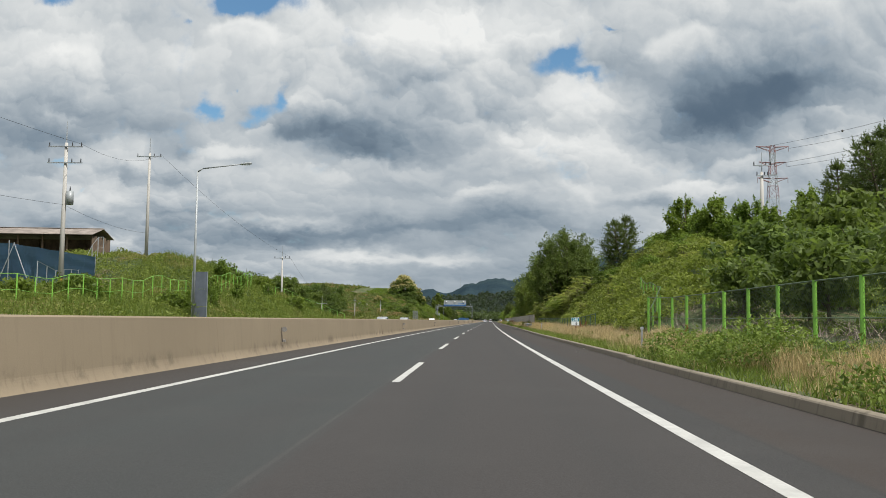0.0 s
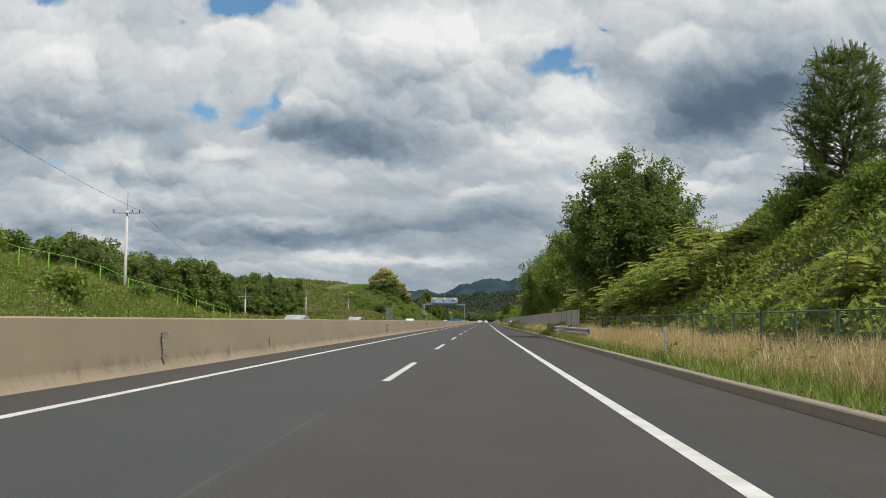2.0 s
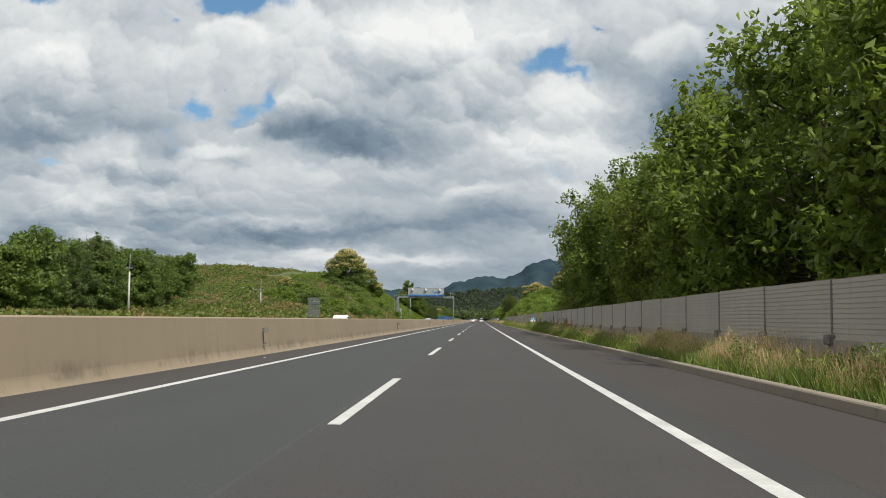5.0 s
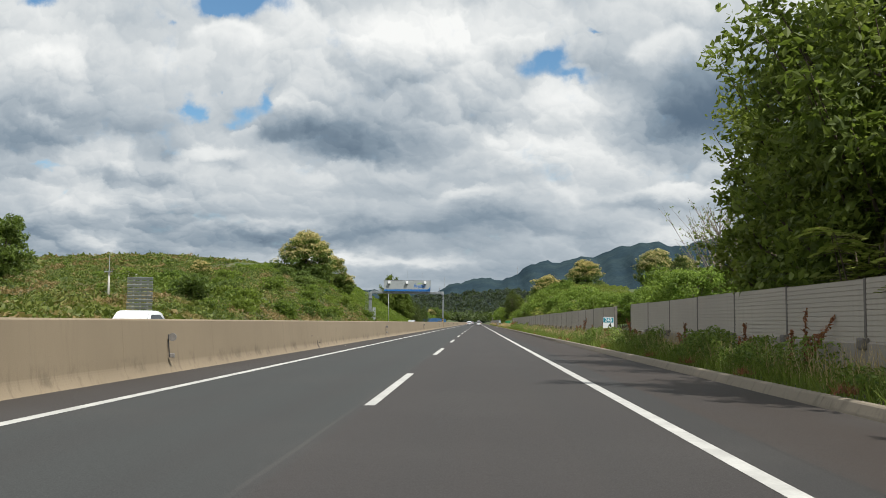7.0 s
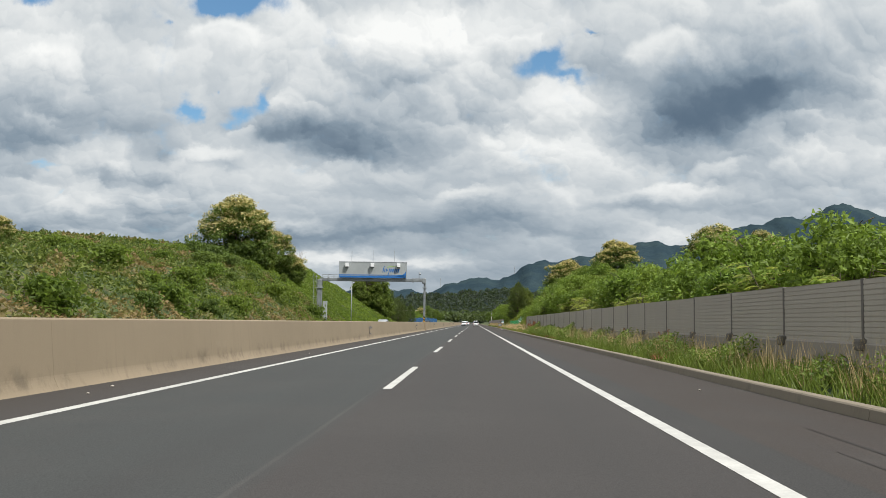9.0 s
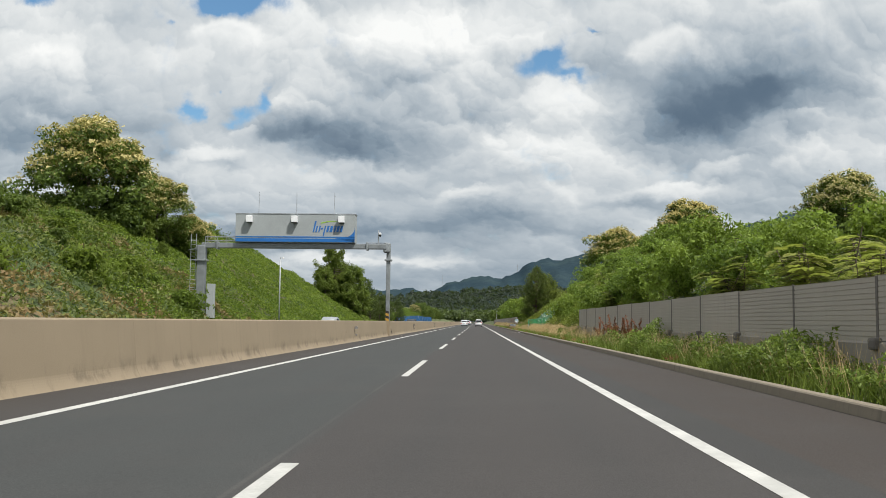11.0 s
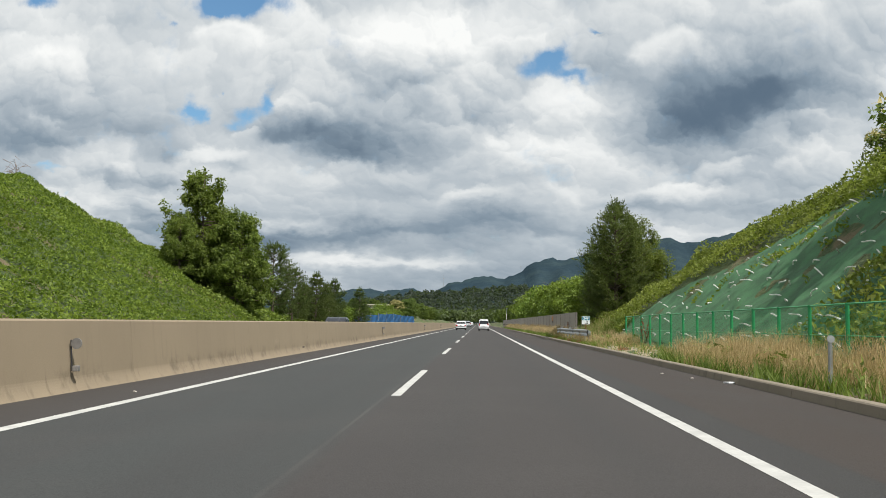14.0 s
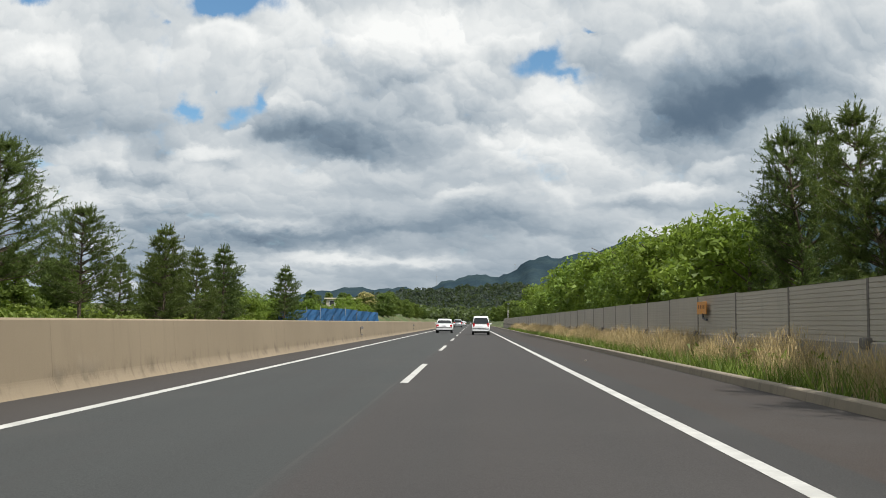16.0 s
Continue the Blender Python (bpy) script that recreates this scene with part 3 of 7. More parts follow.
ROAD_S = np.concatenate([np.arange(-60, 700, 5.0), np.arange(700, 1101, 50.0)])
ROAD_D = [-17.15, -16.0, -14.4, -12.6, -10.8, -9.0, -7.2, -5.9, -4.9, -3.75, -3.6, -2.7, -1.8, -0.9, -0.2, 0.0, 0.9, 1.8, 2.7, 3.6, 3.8, 5.0, 6.54]
road_mesh = ribbon("road", [(d, 0.0) for d in ROAD_D], ROAD_S, ASPHALT)
lane = road_mesh.attributes.new("lane", "FLOAT", "POINT")
lane.data.foreach_set("value", np.tile(np.array(ROAD_D, dtype=np.float32), len(ROAD_S)))
road = tagged(new("road", road_mesh), "dark grey-brown asphalt motorway with worn wheel tracks", "road", kind="structure")


def stripe(name, d0, d1, s0, s1, step=10.0):
    n = max(2, int((s1 - s0) / step) + 1)
    return ribbon(name, [(d0, 0.004), (d1, 0.004)], np.linspace(s0, s1, n), PAINT)


tagged(new("edge_line", stripe("edge_line", 3.51, 3.69, -60, 1000)), "solid white painted line along the hard shoulder", "road line", kind="structure")
tagged(new("edge_line", stripe("edge_line", -3.69, -3.51, -60, 1000)), "solid white painted line beside the median barrier", "road line", kind="structure")
for s0 in (-9.9, -17.1):
    tagged(new("edge_line", stripe("edge_line", s0 + 2.6 - 0.075, s0 + 2.6 + 0.075, -60, 1000)), "solid white painted line on the opposite carriageway", "road line", kind="structure")
for k in range(-3, 44):
    s0 = 17.27 + 20 * k
    tagged(new("lane_dash", stripe("lane_dash", -0.075, 0.075, s0, s0 + 8.0)), "worn white dash painted between the two lanes", "road line", "dashes between the lanes", "structure")

KERB_SLOPED = [(6.41, -0.05), (6.415, 0.0), (6.43, 0.035), (6.495, 0.150), (6.52, 0.168), (6.63, 0.170), (6.65, 0.15), (6.65, -0.05)]
KERB_UPRIGHT = [(6.44, -0.05), (6.445, 0.0), (6.47, 0.135), (6.49, 0.155), (6.52, 0.162), (6.63, 0.165), (6.65, 0.15), (6.65, -0.05)]


def kerb_shift(s):
    """The kerb stands further into the shoulder at first and steps back."""
    return -0.63 if s < 28 else float(np.interp(s, [28, 75, 128], [-0.48, -0.48, -0.12]))


kerb = thing("kerb", "weathered concrete kerb along the hard shoulder", "kerb", kind="structure")
for k in range(0, 118):
    a = -12 + k * 5.0
    shift = kerb_shift(a)
    section = KERB_SLOPED if 212 < a < 262 else KERB_UPRIGHT
    part("kerb_stone", capped("kerb_stone", [(d + shift, z) for d, z in section], a + 0.006, a + 4.994, KERB, 5.0), KERB, kerb)
tagged(part("kerb_run", capped("kerb_run", KERB_UPRIGHT, 578, 1000, KERB, 20.0), KERB, kerb), kind="stuff")

# the soil strip behind the kerb, level with its top
strip_s = np.arange(-12.0, 131.0, 1.0)
strip_d = np.array([6.62 + kerb_shift(a) for a in strip_s])
strip_v = np.stack([np.stack([bend(strip_s) + strip_d + (6.95 - strip_d) * t, strip_s, 0.135 + 0.03 * t + 0.01 * np.sin(strip_s * 1.7 + 5 * t)], 1) for t in (0.0, 0.5, 1.0)], 1)
si, sj = np.meshgrid(np.arange(len(strip_s) - 1), np.arange(2), indexing="ij")
sa = (si * 3 + sj).ravel()
tagged(new("verge_strip", mesh_of("verge_strip", strip_v.reshape(-1, 3), np.stack([sa, sa + 1, sa + 4, sa + 3], 1), EARTH, True)), "weedy soil strip behind the kerb", "soil", kind="structure")

# ---- median barrier ----
FOOT = [(0.140 * ((0.27 - z) / 0.32) ** 1.7, z) for z in (0.27, 0.23, 0.19, 0.15, 0.11, 0.07, 0.03, -0.05)]
BARRIER_SECTION = [(-5.63 - x, z) for x, z in FOOT[::-1]] + [(-5.55, 1.10), (-5.52, 1.13), (-5.23, 1.13), (-5.20, 1.10)] + [(-5.12 + x, z) for x, z in FOOT]
barrier = thing("median_barrier", "beige painted concrete median barrier with grimy foot", "barrier", kind="structure")
cuts = [-30.0]
while cuts[-1] < 590:
    cuts.append(cuts[-1] + (9.0, 6.0, 12.0, 9.0)[len(cuts) % 4])
for a, b in zip(cuts, cuts[1:]):
    part("barrier_segment", capped("barrier_segment", BARRIER_SECTION, a + 0.003, b - 0.003, BARRIER, 3.0), BARRIER, barrier)
tagged(part("barrier_run", capped("barrier_run", BARRIER_SECTION, cuts[-1], 1000, BARRIER, 20.0), BARRIER, barrier), kind="stuff")

# ---- concrete panel wall beside the verge ----
RIBS = 12


def panel_mesh(length=3.90, height=1.06, z0=0.0):
    """A precast panel with level grooves across its road side."""
    bm = fresh()
    rows = []
    h = height / RIBS
    for i in range(RIBS):
        for z, x in ((i * h, 0.0), (i * h + h * 0.80, 0.0), (i * h + h * 0.84, 0.011), ((i + 1) * h - 0.002, 0.011)):
            rows.append((x, z0 + z))
    rows += [(0.0, z0 + height), (0.12, z0 + height), (0.12, z0)]
    rings = [[bm.verts.new((x, y, z)) for x, z in rows] for y in (-length / 2, length / 2)]
    k = len(rows)
    for j in range(k):
        bm.faces.new((rings[0][j], rings[0][(j + 1) % k], rings[1][(j + 1) % k], rings[1][j]))
    bm.faces.new(rings[0])
    bm.faces.new(rings[1])
    me = bpy.data.meshes.new("wall_panel")
    bmesh.ops.recalc_face_normals(bm, faces=bm.faces)
    bm.to_mesh(me)
    bm.free()
    me.materials.append(PANEL)
    return me


PANEL_MESH = panel_mesh()
bm = fresh()
box(bm, (0.13, 0.09, 1.10), (0.075, 0, 1.33), 0.01)
box(bm, (0.16, 0.30, 0.20), (-0.02, 0, 0.78), 0.05)
post_probe = part("probe", bm, PANELDARK)
POST_MESH = post_probe.data
bpy.data.objects.remove(post_probe)


def panel_wall(name, s0, s1):
    wall = thing(name, "weathered grey concrete panel wall with level grooves", "wall", kind="structure")
    n = int(round((s1 - s0) / 4.0))
    for i in range(n + 1):
        s = s0 + 4.0 * i
        shared("wall_post", POST_MESH, wall, on_road(s, 7.9, 0.08))
        if i < n:
            shared("wall_panel", PANEL_MESH, wall, on_road(s + 2.0, 7.92, 0.90 + 0.012 * math.sin(i * 1.7)))
    bm = capped("wall_footing", [(7.86, 0.0), (7.88, 0.86), (7.92, 0.895), (8.10, 0.895), (8.12, 0.0)], s0 - 0.1, s1 + 0.1, PANEL)
    part("wall_footing", bm, FOOTING, wall)


panel_wall("wall_1", 120.3, 244.3)
panel_wall("wall_2", 249.0, 377.0)
panel_wall("wall_3", 467.6, 659.6)

# ---- plants ----


def leaves(centres, size, rng, up=0.35, out=None, flat=0.5, long=1.9, folded=False):
    """One leaf at each centre, pointed at its tip or, seen close by, folded along its midrib."""
    n = len(centres)
    a = rng.normal(size=(n, 3))
    if out is not None:
        a += out * 1.1
    a[:, 2] += up
    a /= np.linalg.norm(a, axis=1, keepdims=True) + 1e-9
    b = np.cross(a, rng.normal(size=(n, 3)))
    b /= np.linalg.norm(b, axis=1, keepdims=True) + 1e-9
    c = np.cross(a, b)
    size = (size * rng.uniform(0.6, 1.35, n))[:, None]
    length, width = size * long * 0.5, size * flat
    if not folded:
        v = np.empty((n, 3, 3))
        v[:, 0] = centres - b * length * 0.8 + c * width
        v[:, 1] = centres - b * length * 0.8 - c * width - a * width * 0.4
        v[:, 2] = centres + b * length * 1.2
        return v.reshape(-1, 3), np.arange(n * 3, dtype=np.int32).reshape(n, 3)
    v = np.empty((n, 4, 3))
    v[:, 0] = centres - b * length
    v[:, 1] = centres + c * width - a * width * 0.3
    v[:, 2] = centres + b * length
    v[:, 3] = centres - c * width - a * width * 0.3
    f = np.arange(n * 4, dtype=np.int32).reshape(n, 4)
    return v.reshape(-1, 3), f


def limbs(points, mat, name):
    """Tapered six-sided limbs. points: rows of (start, end, radius, end radius)."""
    vs, fs, k = [], [], 0
    for a, b, r0, r1 in points:
        a, b = np.array(a, float), np.array(b, float)
        way = b - a
        way /= np.linalg.norm(way) + 1e-9
        side = np.cross(way, (0.31, 0.9, 0.2))
        side /= np.linalg.norm(side) + 1e-9
        other = np.cross(way, side)
        ang = np.linspace(0, 2 * np.pi, 7)[:-1]
        ring = np.cos(ang)[:, None] * side + np.sin(ang)[:, None] * other
        vs.append(a + ring * r0)
        vs.append(b + ring * r1)
        for j in range(6):
            fs.append((k + j, k + (j + 1) % 6, k + 6 + (j + 1) % 6, k + 6 + j))
        k += 12
    return mesh_of(name, np.concatenate(vs), fs, mat, True)


def branching(height, spread, rng, fork=0.3, count=9, base=0.22):
    """A trunk that forks into limbs and twigs. Returns the limbs and the places of the twigs' ends."""
    rows, tips = [], []
    p, lean = np.zeros(3), rng.normal(0, 0.03, 2)
    steps = 6
    for i in range(steps):
        q = p + np.array([lean[0] + rng.normal(0, 0.05), lean[1] + rng.normal(0, 0.05), 1.0]) * height * 0.74 / steps
        r0, r1 = base * (1 - i / steps * 0.85), base * (1 - (i + 1) / steps * 0.85)
        rows.append((p, q, r0, r1))
        if (i + 1) / steps > fork:
            for _ in range(max(1, count // 4)):
                ang, rise = rng.uniform(0, 2 * np.pi), rng.uniform(0.25, 0.9)
                reach = spread * rng.uniform(0.5, 0.95) * (1.1 - 0.6 * abs(i / steps - 0.5))
                e = q + np.array([np.cos(ang), np.sin(ang), rise]) * reach
                mid = (q + e) / 2 + rng.normal(0, 0.1, 3) * reach + np.array([0, 0, 0.1 * reach])
                rows += [(q, mid, r1 * 0.6, r1 * 0.4), (mid, e, r1 * 0.4, r1 * 0.12)]
                tips += [mid, e]
                for _ in range(2):
                    g = mid + rng.normal(0, 0.35, 3) * reach
                    rows.append((mid, g, r1 * 0.3, 0.02))
                    tips.append(g)
        p = q
    tips.append(p)
    return rows, np.array(tips)


def broad_tree(name, label, height, spread, count, size, mat, seed, bottom=0.22, group="", cream=False, clumps=70, lump=0.24, folded=False, deep=0.35, uneven=0.22):
    """A leafy tree: trunk with limbs and a ragged crown of clumps."""
    rng = np.random.default_rng(seed)
    tree = thing(name, label, "tree", group=group)
    rows, tips = branching(height, spread * 0.8, rng, bottom, 9, 0.028 * height)
    shared("trunk", limbs(rows, BARK, "trunk"), tree)
    mid = height * (1 + bottom) / 2
    half = height * (1 - bottom) / 2
    # clump centres fill an egg, denser near its skin
    u = rng.normal(size=(clumps, 3))
    u /= np.linalg.norm(u, axis=1, keepdims=True)
    r = rng.uniform(0.45, 1.0, clumps) ** 0.6
    wob = 1 + uneven * np.sin(3 * np.arctan2(u[:, 1], u[:, 0]) + seed) + np.clip(uneven * 0.73 * rng.normal(size=clumps), -0.25, 0.22)
    taper = np.where(u[:, 2] > 0, 1 - 0.25 * u[:, 2], 1.0)
    centres = np.stack([u[:, 0] * spread * r * wob * taper, u[:, 1] * spread * r * wob * taper, mid + u[:, 2] * half * r * (0.9 + 0.1 * wob)], 1)
    inside = (np.hypot(tips[:, 0], tips[:, 1]) < spread * 0.9) & (tips[:, 2] > height * bottom) & (tips[:, 2] < height * 0.9)
    centres = np.concatenate([centres, tips[inside]])
    radius = spread * lump * rng.uniform(0.55, 1.25, len(centres))
    which = rng.choice(len(centres), count, p=radius**2 / (radius**2).sum())
    off = rng.normal(size=(count, 3))
    off /= np.linalg.norm(off, axis=1, keepdims=True)
    depth = rng.uniform(deep, 1.0, (count, 1)) ** 0.5
    spot = centres[which] + off * depth * radius[which][:, None] * np.array([1.15, 1.15, 0.72])
    spot[:, 2] = np.maximum(spot[:, 2], 0.15)
    v, f = leaves(spot, np.full(count, size), rng, 0.85, off, folded=folded)
    crown = shared("crown", mesh_of("crown", v, f, mat), tree)
    if cream:
        top = (off[:, 2] > 0.1) & (spot[:, 2] > height * 0.54 + rng.normal(0, 0.8, count)) & (rng.uniform(size=count) < 0.85)
        pick = spot[top] + off[top] * 0.14 + np.array([0, 0, 0.16])
        pick = np.concatenate([pick, pick + rng.normal(0, 0.14, pick.shape)])
        off_top = np.concatenate([off[top], off[top]])
        v, f = leaves(pick, np.full(len(pick), size * 1.05), rng, 1.2, off_top, 0.42, 2.0)
        shared("blossom", mesh_of("blossom", v, f, CATKIN), tree)["label"] = "cream flower catkins"
    return tree


def bough_tree(name, label, height, profile, count, size, mat, seed, boughs=110, rise=0.5, shoots=0.12, narrow=0.5, long=1.9, leaders=1, group="", folded=False, droop=0.0, arch=0.25):
    """A tree of rising boughs that carry leafy sprays. profile: rows of (share of the height, radius of the crown)."""
    rng = np.random.default_rng(seed)
    tree = thing(name, label, "tree", group=group)
    ts, rs = [p[0] for p in profile], [p[1] for p in profile]
    wide = max(rs)
    # leaders: the trunk may fork low down into several stems
    stems = [np.array([0.0, 0.0])] if leaders == 1 else [0.34 * wide * np.array([np.cos(a), np.sin(a)]) for a in np.arange(leaders) * 6.283 / leaders + 0.4]
    tops = height * (1 - 0.13 * np.arange(len(stems)))
    rows = [((0, 0, -0.1), (0, 0, height * 0.22), 0.024 * height, 0.018 * height)]
    for q, top in zip(stems, tops):
        rows += [((0, 0, height * 0.2), (*q, height * 0.5), 0.016 * height, 0.011 * height), ((*q, height * 0.5), (*(q * 1.15), top * 0.95), 0.011 * height, 0.01)]
    area = np.interp(np.linspace(0.02, 0.99, 60), ts, rs) + 0.15 * wide
    t = rng.choice(np.linspace(0.02, 0.99, 60), boughs, p=area / area.sum()) + rng.uniform(-0.01, 0.01, boughs)
    ang = rng.uniform(0, 2 * np.pi, boughs)
    which = rng.integers(0, len(stems), boughs)
    foot2, top = np.array(stems)[which], tops[which]
    lobes = 1 + 0.16 * np.sin(3 * ang + seed) * np.sin(7 * t + seed) + rng.normal(0, 0.10, boughs)
    reach = np.interp(t, ts, rs) * lobes * rng.uniform(0.55, 1.06, boughs) ** 0.6
    way = np.stack([np.cos(ang), np.sin(ang)], 1)
    end = np.column_stack([foot2 + way * reach[:, None] * (1.0 if leaders == 1 else 0.72), t * top])
    low = np.clip(t * top - arch * height - rise * 0.35 * reach, 0.12 * height, None)
    start = np.column_stack([foot2 * np.clip(low / (0.5 * height), 0, 1)[:, None], np.minimum(low, t * top)])
    mid = (start + end) / 2 + np.column_stack([way * reach[:, None] * 0.16, -0.05 * height * np.ones(boughs)])
    for i in range(boughs):
        rows += [(start[i], mid[i], 0.0055 * height, 0.004 * height), (mid[i], end[i], 0.004 * height, 0.008)]
    shared("trunk", limbs(rows, BARK, "trunk"), tree)
    # sprays along each bough, leaves along each spray
    twigs, per = 15, max(3, count // (boughs * 15))
    u = rng.uniform(0.30, 1.0, (boughs, twigs, 1)) ** 0.7
    a_, m_, e_ = start[:, None], mid[:, None], end[:, None]
    base = a_ * (1 - u) ** 2 + 2 * m_ * u * (1 - u) + e_ * u * u
    aim = rng.normal(0, 0.75, (boughs, twigs, 3))
    aim[:, :, :2] += way[:, None] * 0.8
    aim[:, :, 2] += rise - droop * u[:, :, 0]
    aim /= np.linalg.norm(aim, axis=2, keepdims=True)
    length = height * 0.085 * rng.uniform(0.5, 1.25, (boughs, twigs, 1))
    up = (rng.uniform(size=(boughs, twigs, 1)) < 0.16) & (u > 0.8)
    aim = np.where(up, np.array([0, 0, 1.0]) + rng.normal(0, 0.16, (boughs, twigs, 3)), aim)
    length = np.where(up, height * shoots * rng.uniform(0.6, 1.3, (boughs, twigs, 1)), length)
    v = rng.uniform(0.05, 1.0, (boughs, twigs, per, 1))
    spots = base[:, :, None] + aim[:, :, None] * length[:, :, None] * v + rng.normal(0, 1.0, (boughs, twigs, per, 3)) * (0.026 * height * (1.1 - v) + 0.05) * np.where(up, 0.35, 1.0)[:, :, None]
    spots = spots.reshape(-1, 3)
    spots[:, 2] = np.maximum(spots[:, 2], 0.15)
    out = np.broadcast_to(aim[:, :, None], (boughs, twigs, per, 3)).reshape(-1, 3)
    v, f = leaves(spots, np.full(len(spots), size), rng, 0.75, out * 0.6, narrow, long, folded)
    shared("crown", mesh_of("crown", v, f, mat), tree)
    return tree


def needle_pine(name, label, height, profile, seed, whorls=13, arms=6, twigs=15, needles=24, size=0.16, rise=0.35, curl=0.3, leaders=1, candles=0.2, bare=0.0, mat=None):
    """A pine: whorls of boughs on the trunk, brushes of needles along their twigs and upright candles at the ends."""
    rng = np.random.default_rng(seed)
    tree = thing(name, label, "tree")
    ts, rs = [p[0] for p in profile], [p[1] for p in profile]
    rows = [((0, 0, -0.1), (0, 0, height * 0.3), 0.020 * height, 0.015 * height)]
    foot, tips = [], []
    for k in range(leaders):
        q = np.array([0.0, 0.0]) if leaders == 1 else 0.15 * height * np.array([math.cos(k * 6.283 / leaders + 0.5), math.sin(k * 6.283 / leaders + 0.5)])
        top = height * (1 - 0.11 * k)
        rows += [((0, 0, height * 0.3), (*(q * 0.7), height * 0.6), 0.013 * height, 0.009 * height), ((*(q * 0.7), height * 0.6), (*q, top), 0.009 * height, 0.012)]
        foot += [q] * (whorls * arms)
        tips += [top] * (whorls * arms)
    n = leaders * whorls * arms
    foot, tips = np.array(foot), np.array(tips)
    level = np.tile(np.repeat(np.linspace(max(bare, 0.05), 0.97, whorls), arms), leaders) + rng.normal(0, 0.012, n)
    ang = np.tile(np.tile(np.arange(arms) * 6.283 / arms, whorls), leaders) + np.tile(np.repeat(rng.uniform(0, 6.28, whorls), arms), leaders) + rng.normal(0, 0.22, n)
    way = np.stack([np.cos(ang), np.sin(ang), np.zeros(n)], 1)
    reach = (np.interp(level, ts, rs) * rng.uniform(0.55, 1.18, n) * (1.0 if leaders == 1 else 0.8))[:, None]
    start = np.column_stack([foot * np.clip((level * tips / height - 0.3) / 0.4, 0, 1)[:, None], level * tips])
    lift = (rise * (0.35 + 0.9 * level) + rng.normal(0, 0.07, n))[:, None]

    def along(u):
        return start[:, None] + way[:, None] * reach[:, None] * u + np.array([0, 0, 1.0]) * reach[:, None] * (lift[:, None] * u + curl * u * u)
    for i, bough in enumerate(along(np.array([0.0, 0.5, 1.0])[None, :, None])):
        rows += [(bough[0], bough[1], 0.0048 * height, 0.003 * height), (bough[1], bough[2], 0.003 * height, 0.008)]
    shared("trunk", limbs(rows, BARK, "trunk"), tree)
    u = rng.uniform(0.22, 1.0, (n, twigs, 1)) ** 0.8
    base = along(u)
    aim = way[:, None] * 0.9 + rng.normal(0, 0.55, (n, twigs, 3)) * np.array([1, 1, 0.45]) + np.array([0, 0, 0.35])
    aim /= np.linalg.norm(aim, axis=2, keepdims=True)
    length = 0.105 * height * rng.uniform(0.4, 1.2, (n, twigs, 1)) * (0.5 + 0.5 * np.minimum(1, reach[:, None] / 1.2))
    candle = (rng.uniform(size=(n, twigs, 1)) < candles) & (u > 0.72)
    aim = np.where(candle, np.array([0, 0, 1.0]) + way[:, None] * 0.25 + rng.normal(0, 0.14, (n, twigs, 3)), aim)
    length = np.where(candle, 0.07 * height * rng.uniform(0.6, 1.4, (n, twigs, 1)), length)
    v = rng.uniform(0.0, 1.0, (n, twigs, needles, 1))
    root = base[:, :, None] + aim[:, :, None] * length[:, :, None] * v
    way3 = aim[:, :, None] * 0.75 + rng.normal(0, 0.62, (n, twigs, needles, 3)) * np.where(candle, 0.55, 1.0)[:, :, None]
    way3 = way3.reshape(-1, 3)
    way3 /= np.linalg.norm(way3, axis=1, keepdims=True)
    root = root.reshape(-1, 3)
    # the top is more open than the lower boughs
    thin = (rng.uniform(size=(n, twigs)) > 0.62 * np.clip(level, 0, 1)[:, None] ** 1.5) | candle[:, :, 0]
    thin = np.repeat(thin.ravel(), needles)
    root, way3 = root[thin], way3[thin]
    side = np.cross(way3, rng.normal(size=root.shape))
    side *= 0.105 * size / (np.linalg.norm(side, axis=1, keepdims=True) + 1e-9)
    long = size * rng.uniform(0.7, 1.25, (len(root), 1))
    V = np.stack([root - side, root + side, root + way3 * long], 1)
    V[:, :, 2] = np.maximum(V[:, :, 2], 0.05)
    shared("crown", mesh_of("crown", V.reshape(-1, 3), np.arange(len(root) * 3, dtype=np.int32).reshape(-1, 3), mat or NEEDLE), tree)
    return tree


def thicket(name, label, s_range, d_range, count, size, mat, seed, keep=None, rise=0.45, clump=0.0, category="undergrowth"):
    """Leaves of undergrowth strewn over the bank, heaped into mounds."""
    rng = np.random.default_rng(seed)
    n = int(count * 1.0)
    s = rng.uniform(*s_range, n)
    d = rng.uniform(*d_range, n)
    z0 = land(s, d)
    mound = 0.5 + 0.5 * np.sin(s * 0.83 + 1.7 * np.sin(d * 0.6 + seed)) * np.sin(d * 1.1 + 1.3 * np.sin(s * 0.37))
    mound2 = 0.5 + 0.5 * np.sin(s * 2.3 + d * 1.9 + 2 * np.sin(d * 2.7 + seed))
    height = rise * (0.25 + 0.9 * mound + 0.35 * mound2) + clump * np.maximum(0, mound - 0.72) * 3.0
    ok = np.ones(n, bool) if keep is None else keep(s, d, z0)
    s, d, z0, height = s[ok], d[ok], z0[ok], height[ok]
    p = np.stack([bend(s) + d, s, z0 + height * rng.uniform(0.15, 1.0, len(s)) ** 0.6], 1)
    v, f = leaves(p, np.full(len(p), size), rng, 1.0)
    return tagged(new(name, mesh_of(name, v, f, mat)), label, category, kind="stuff")


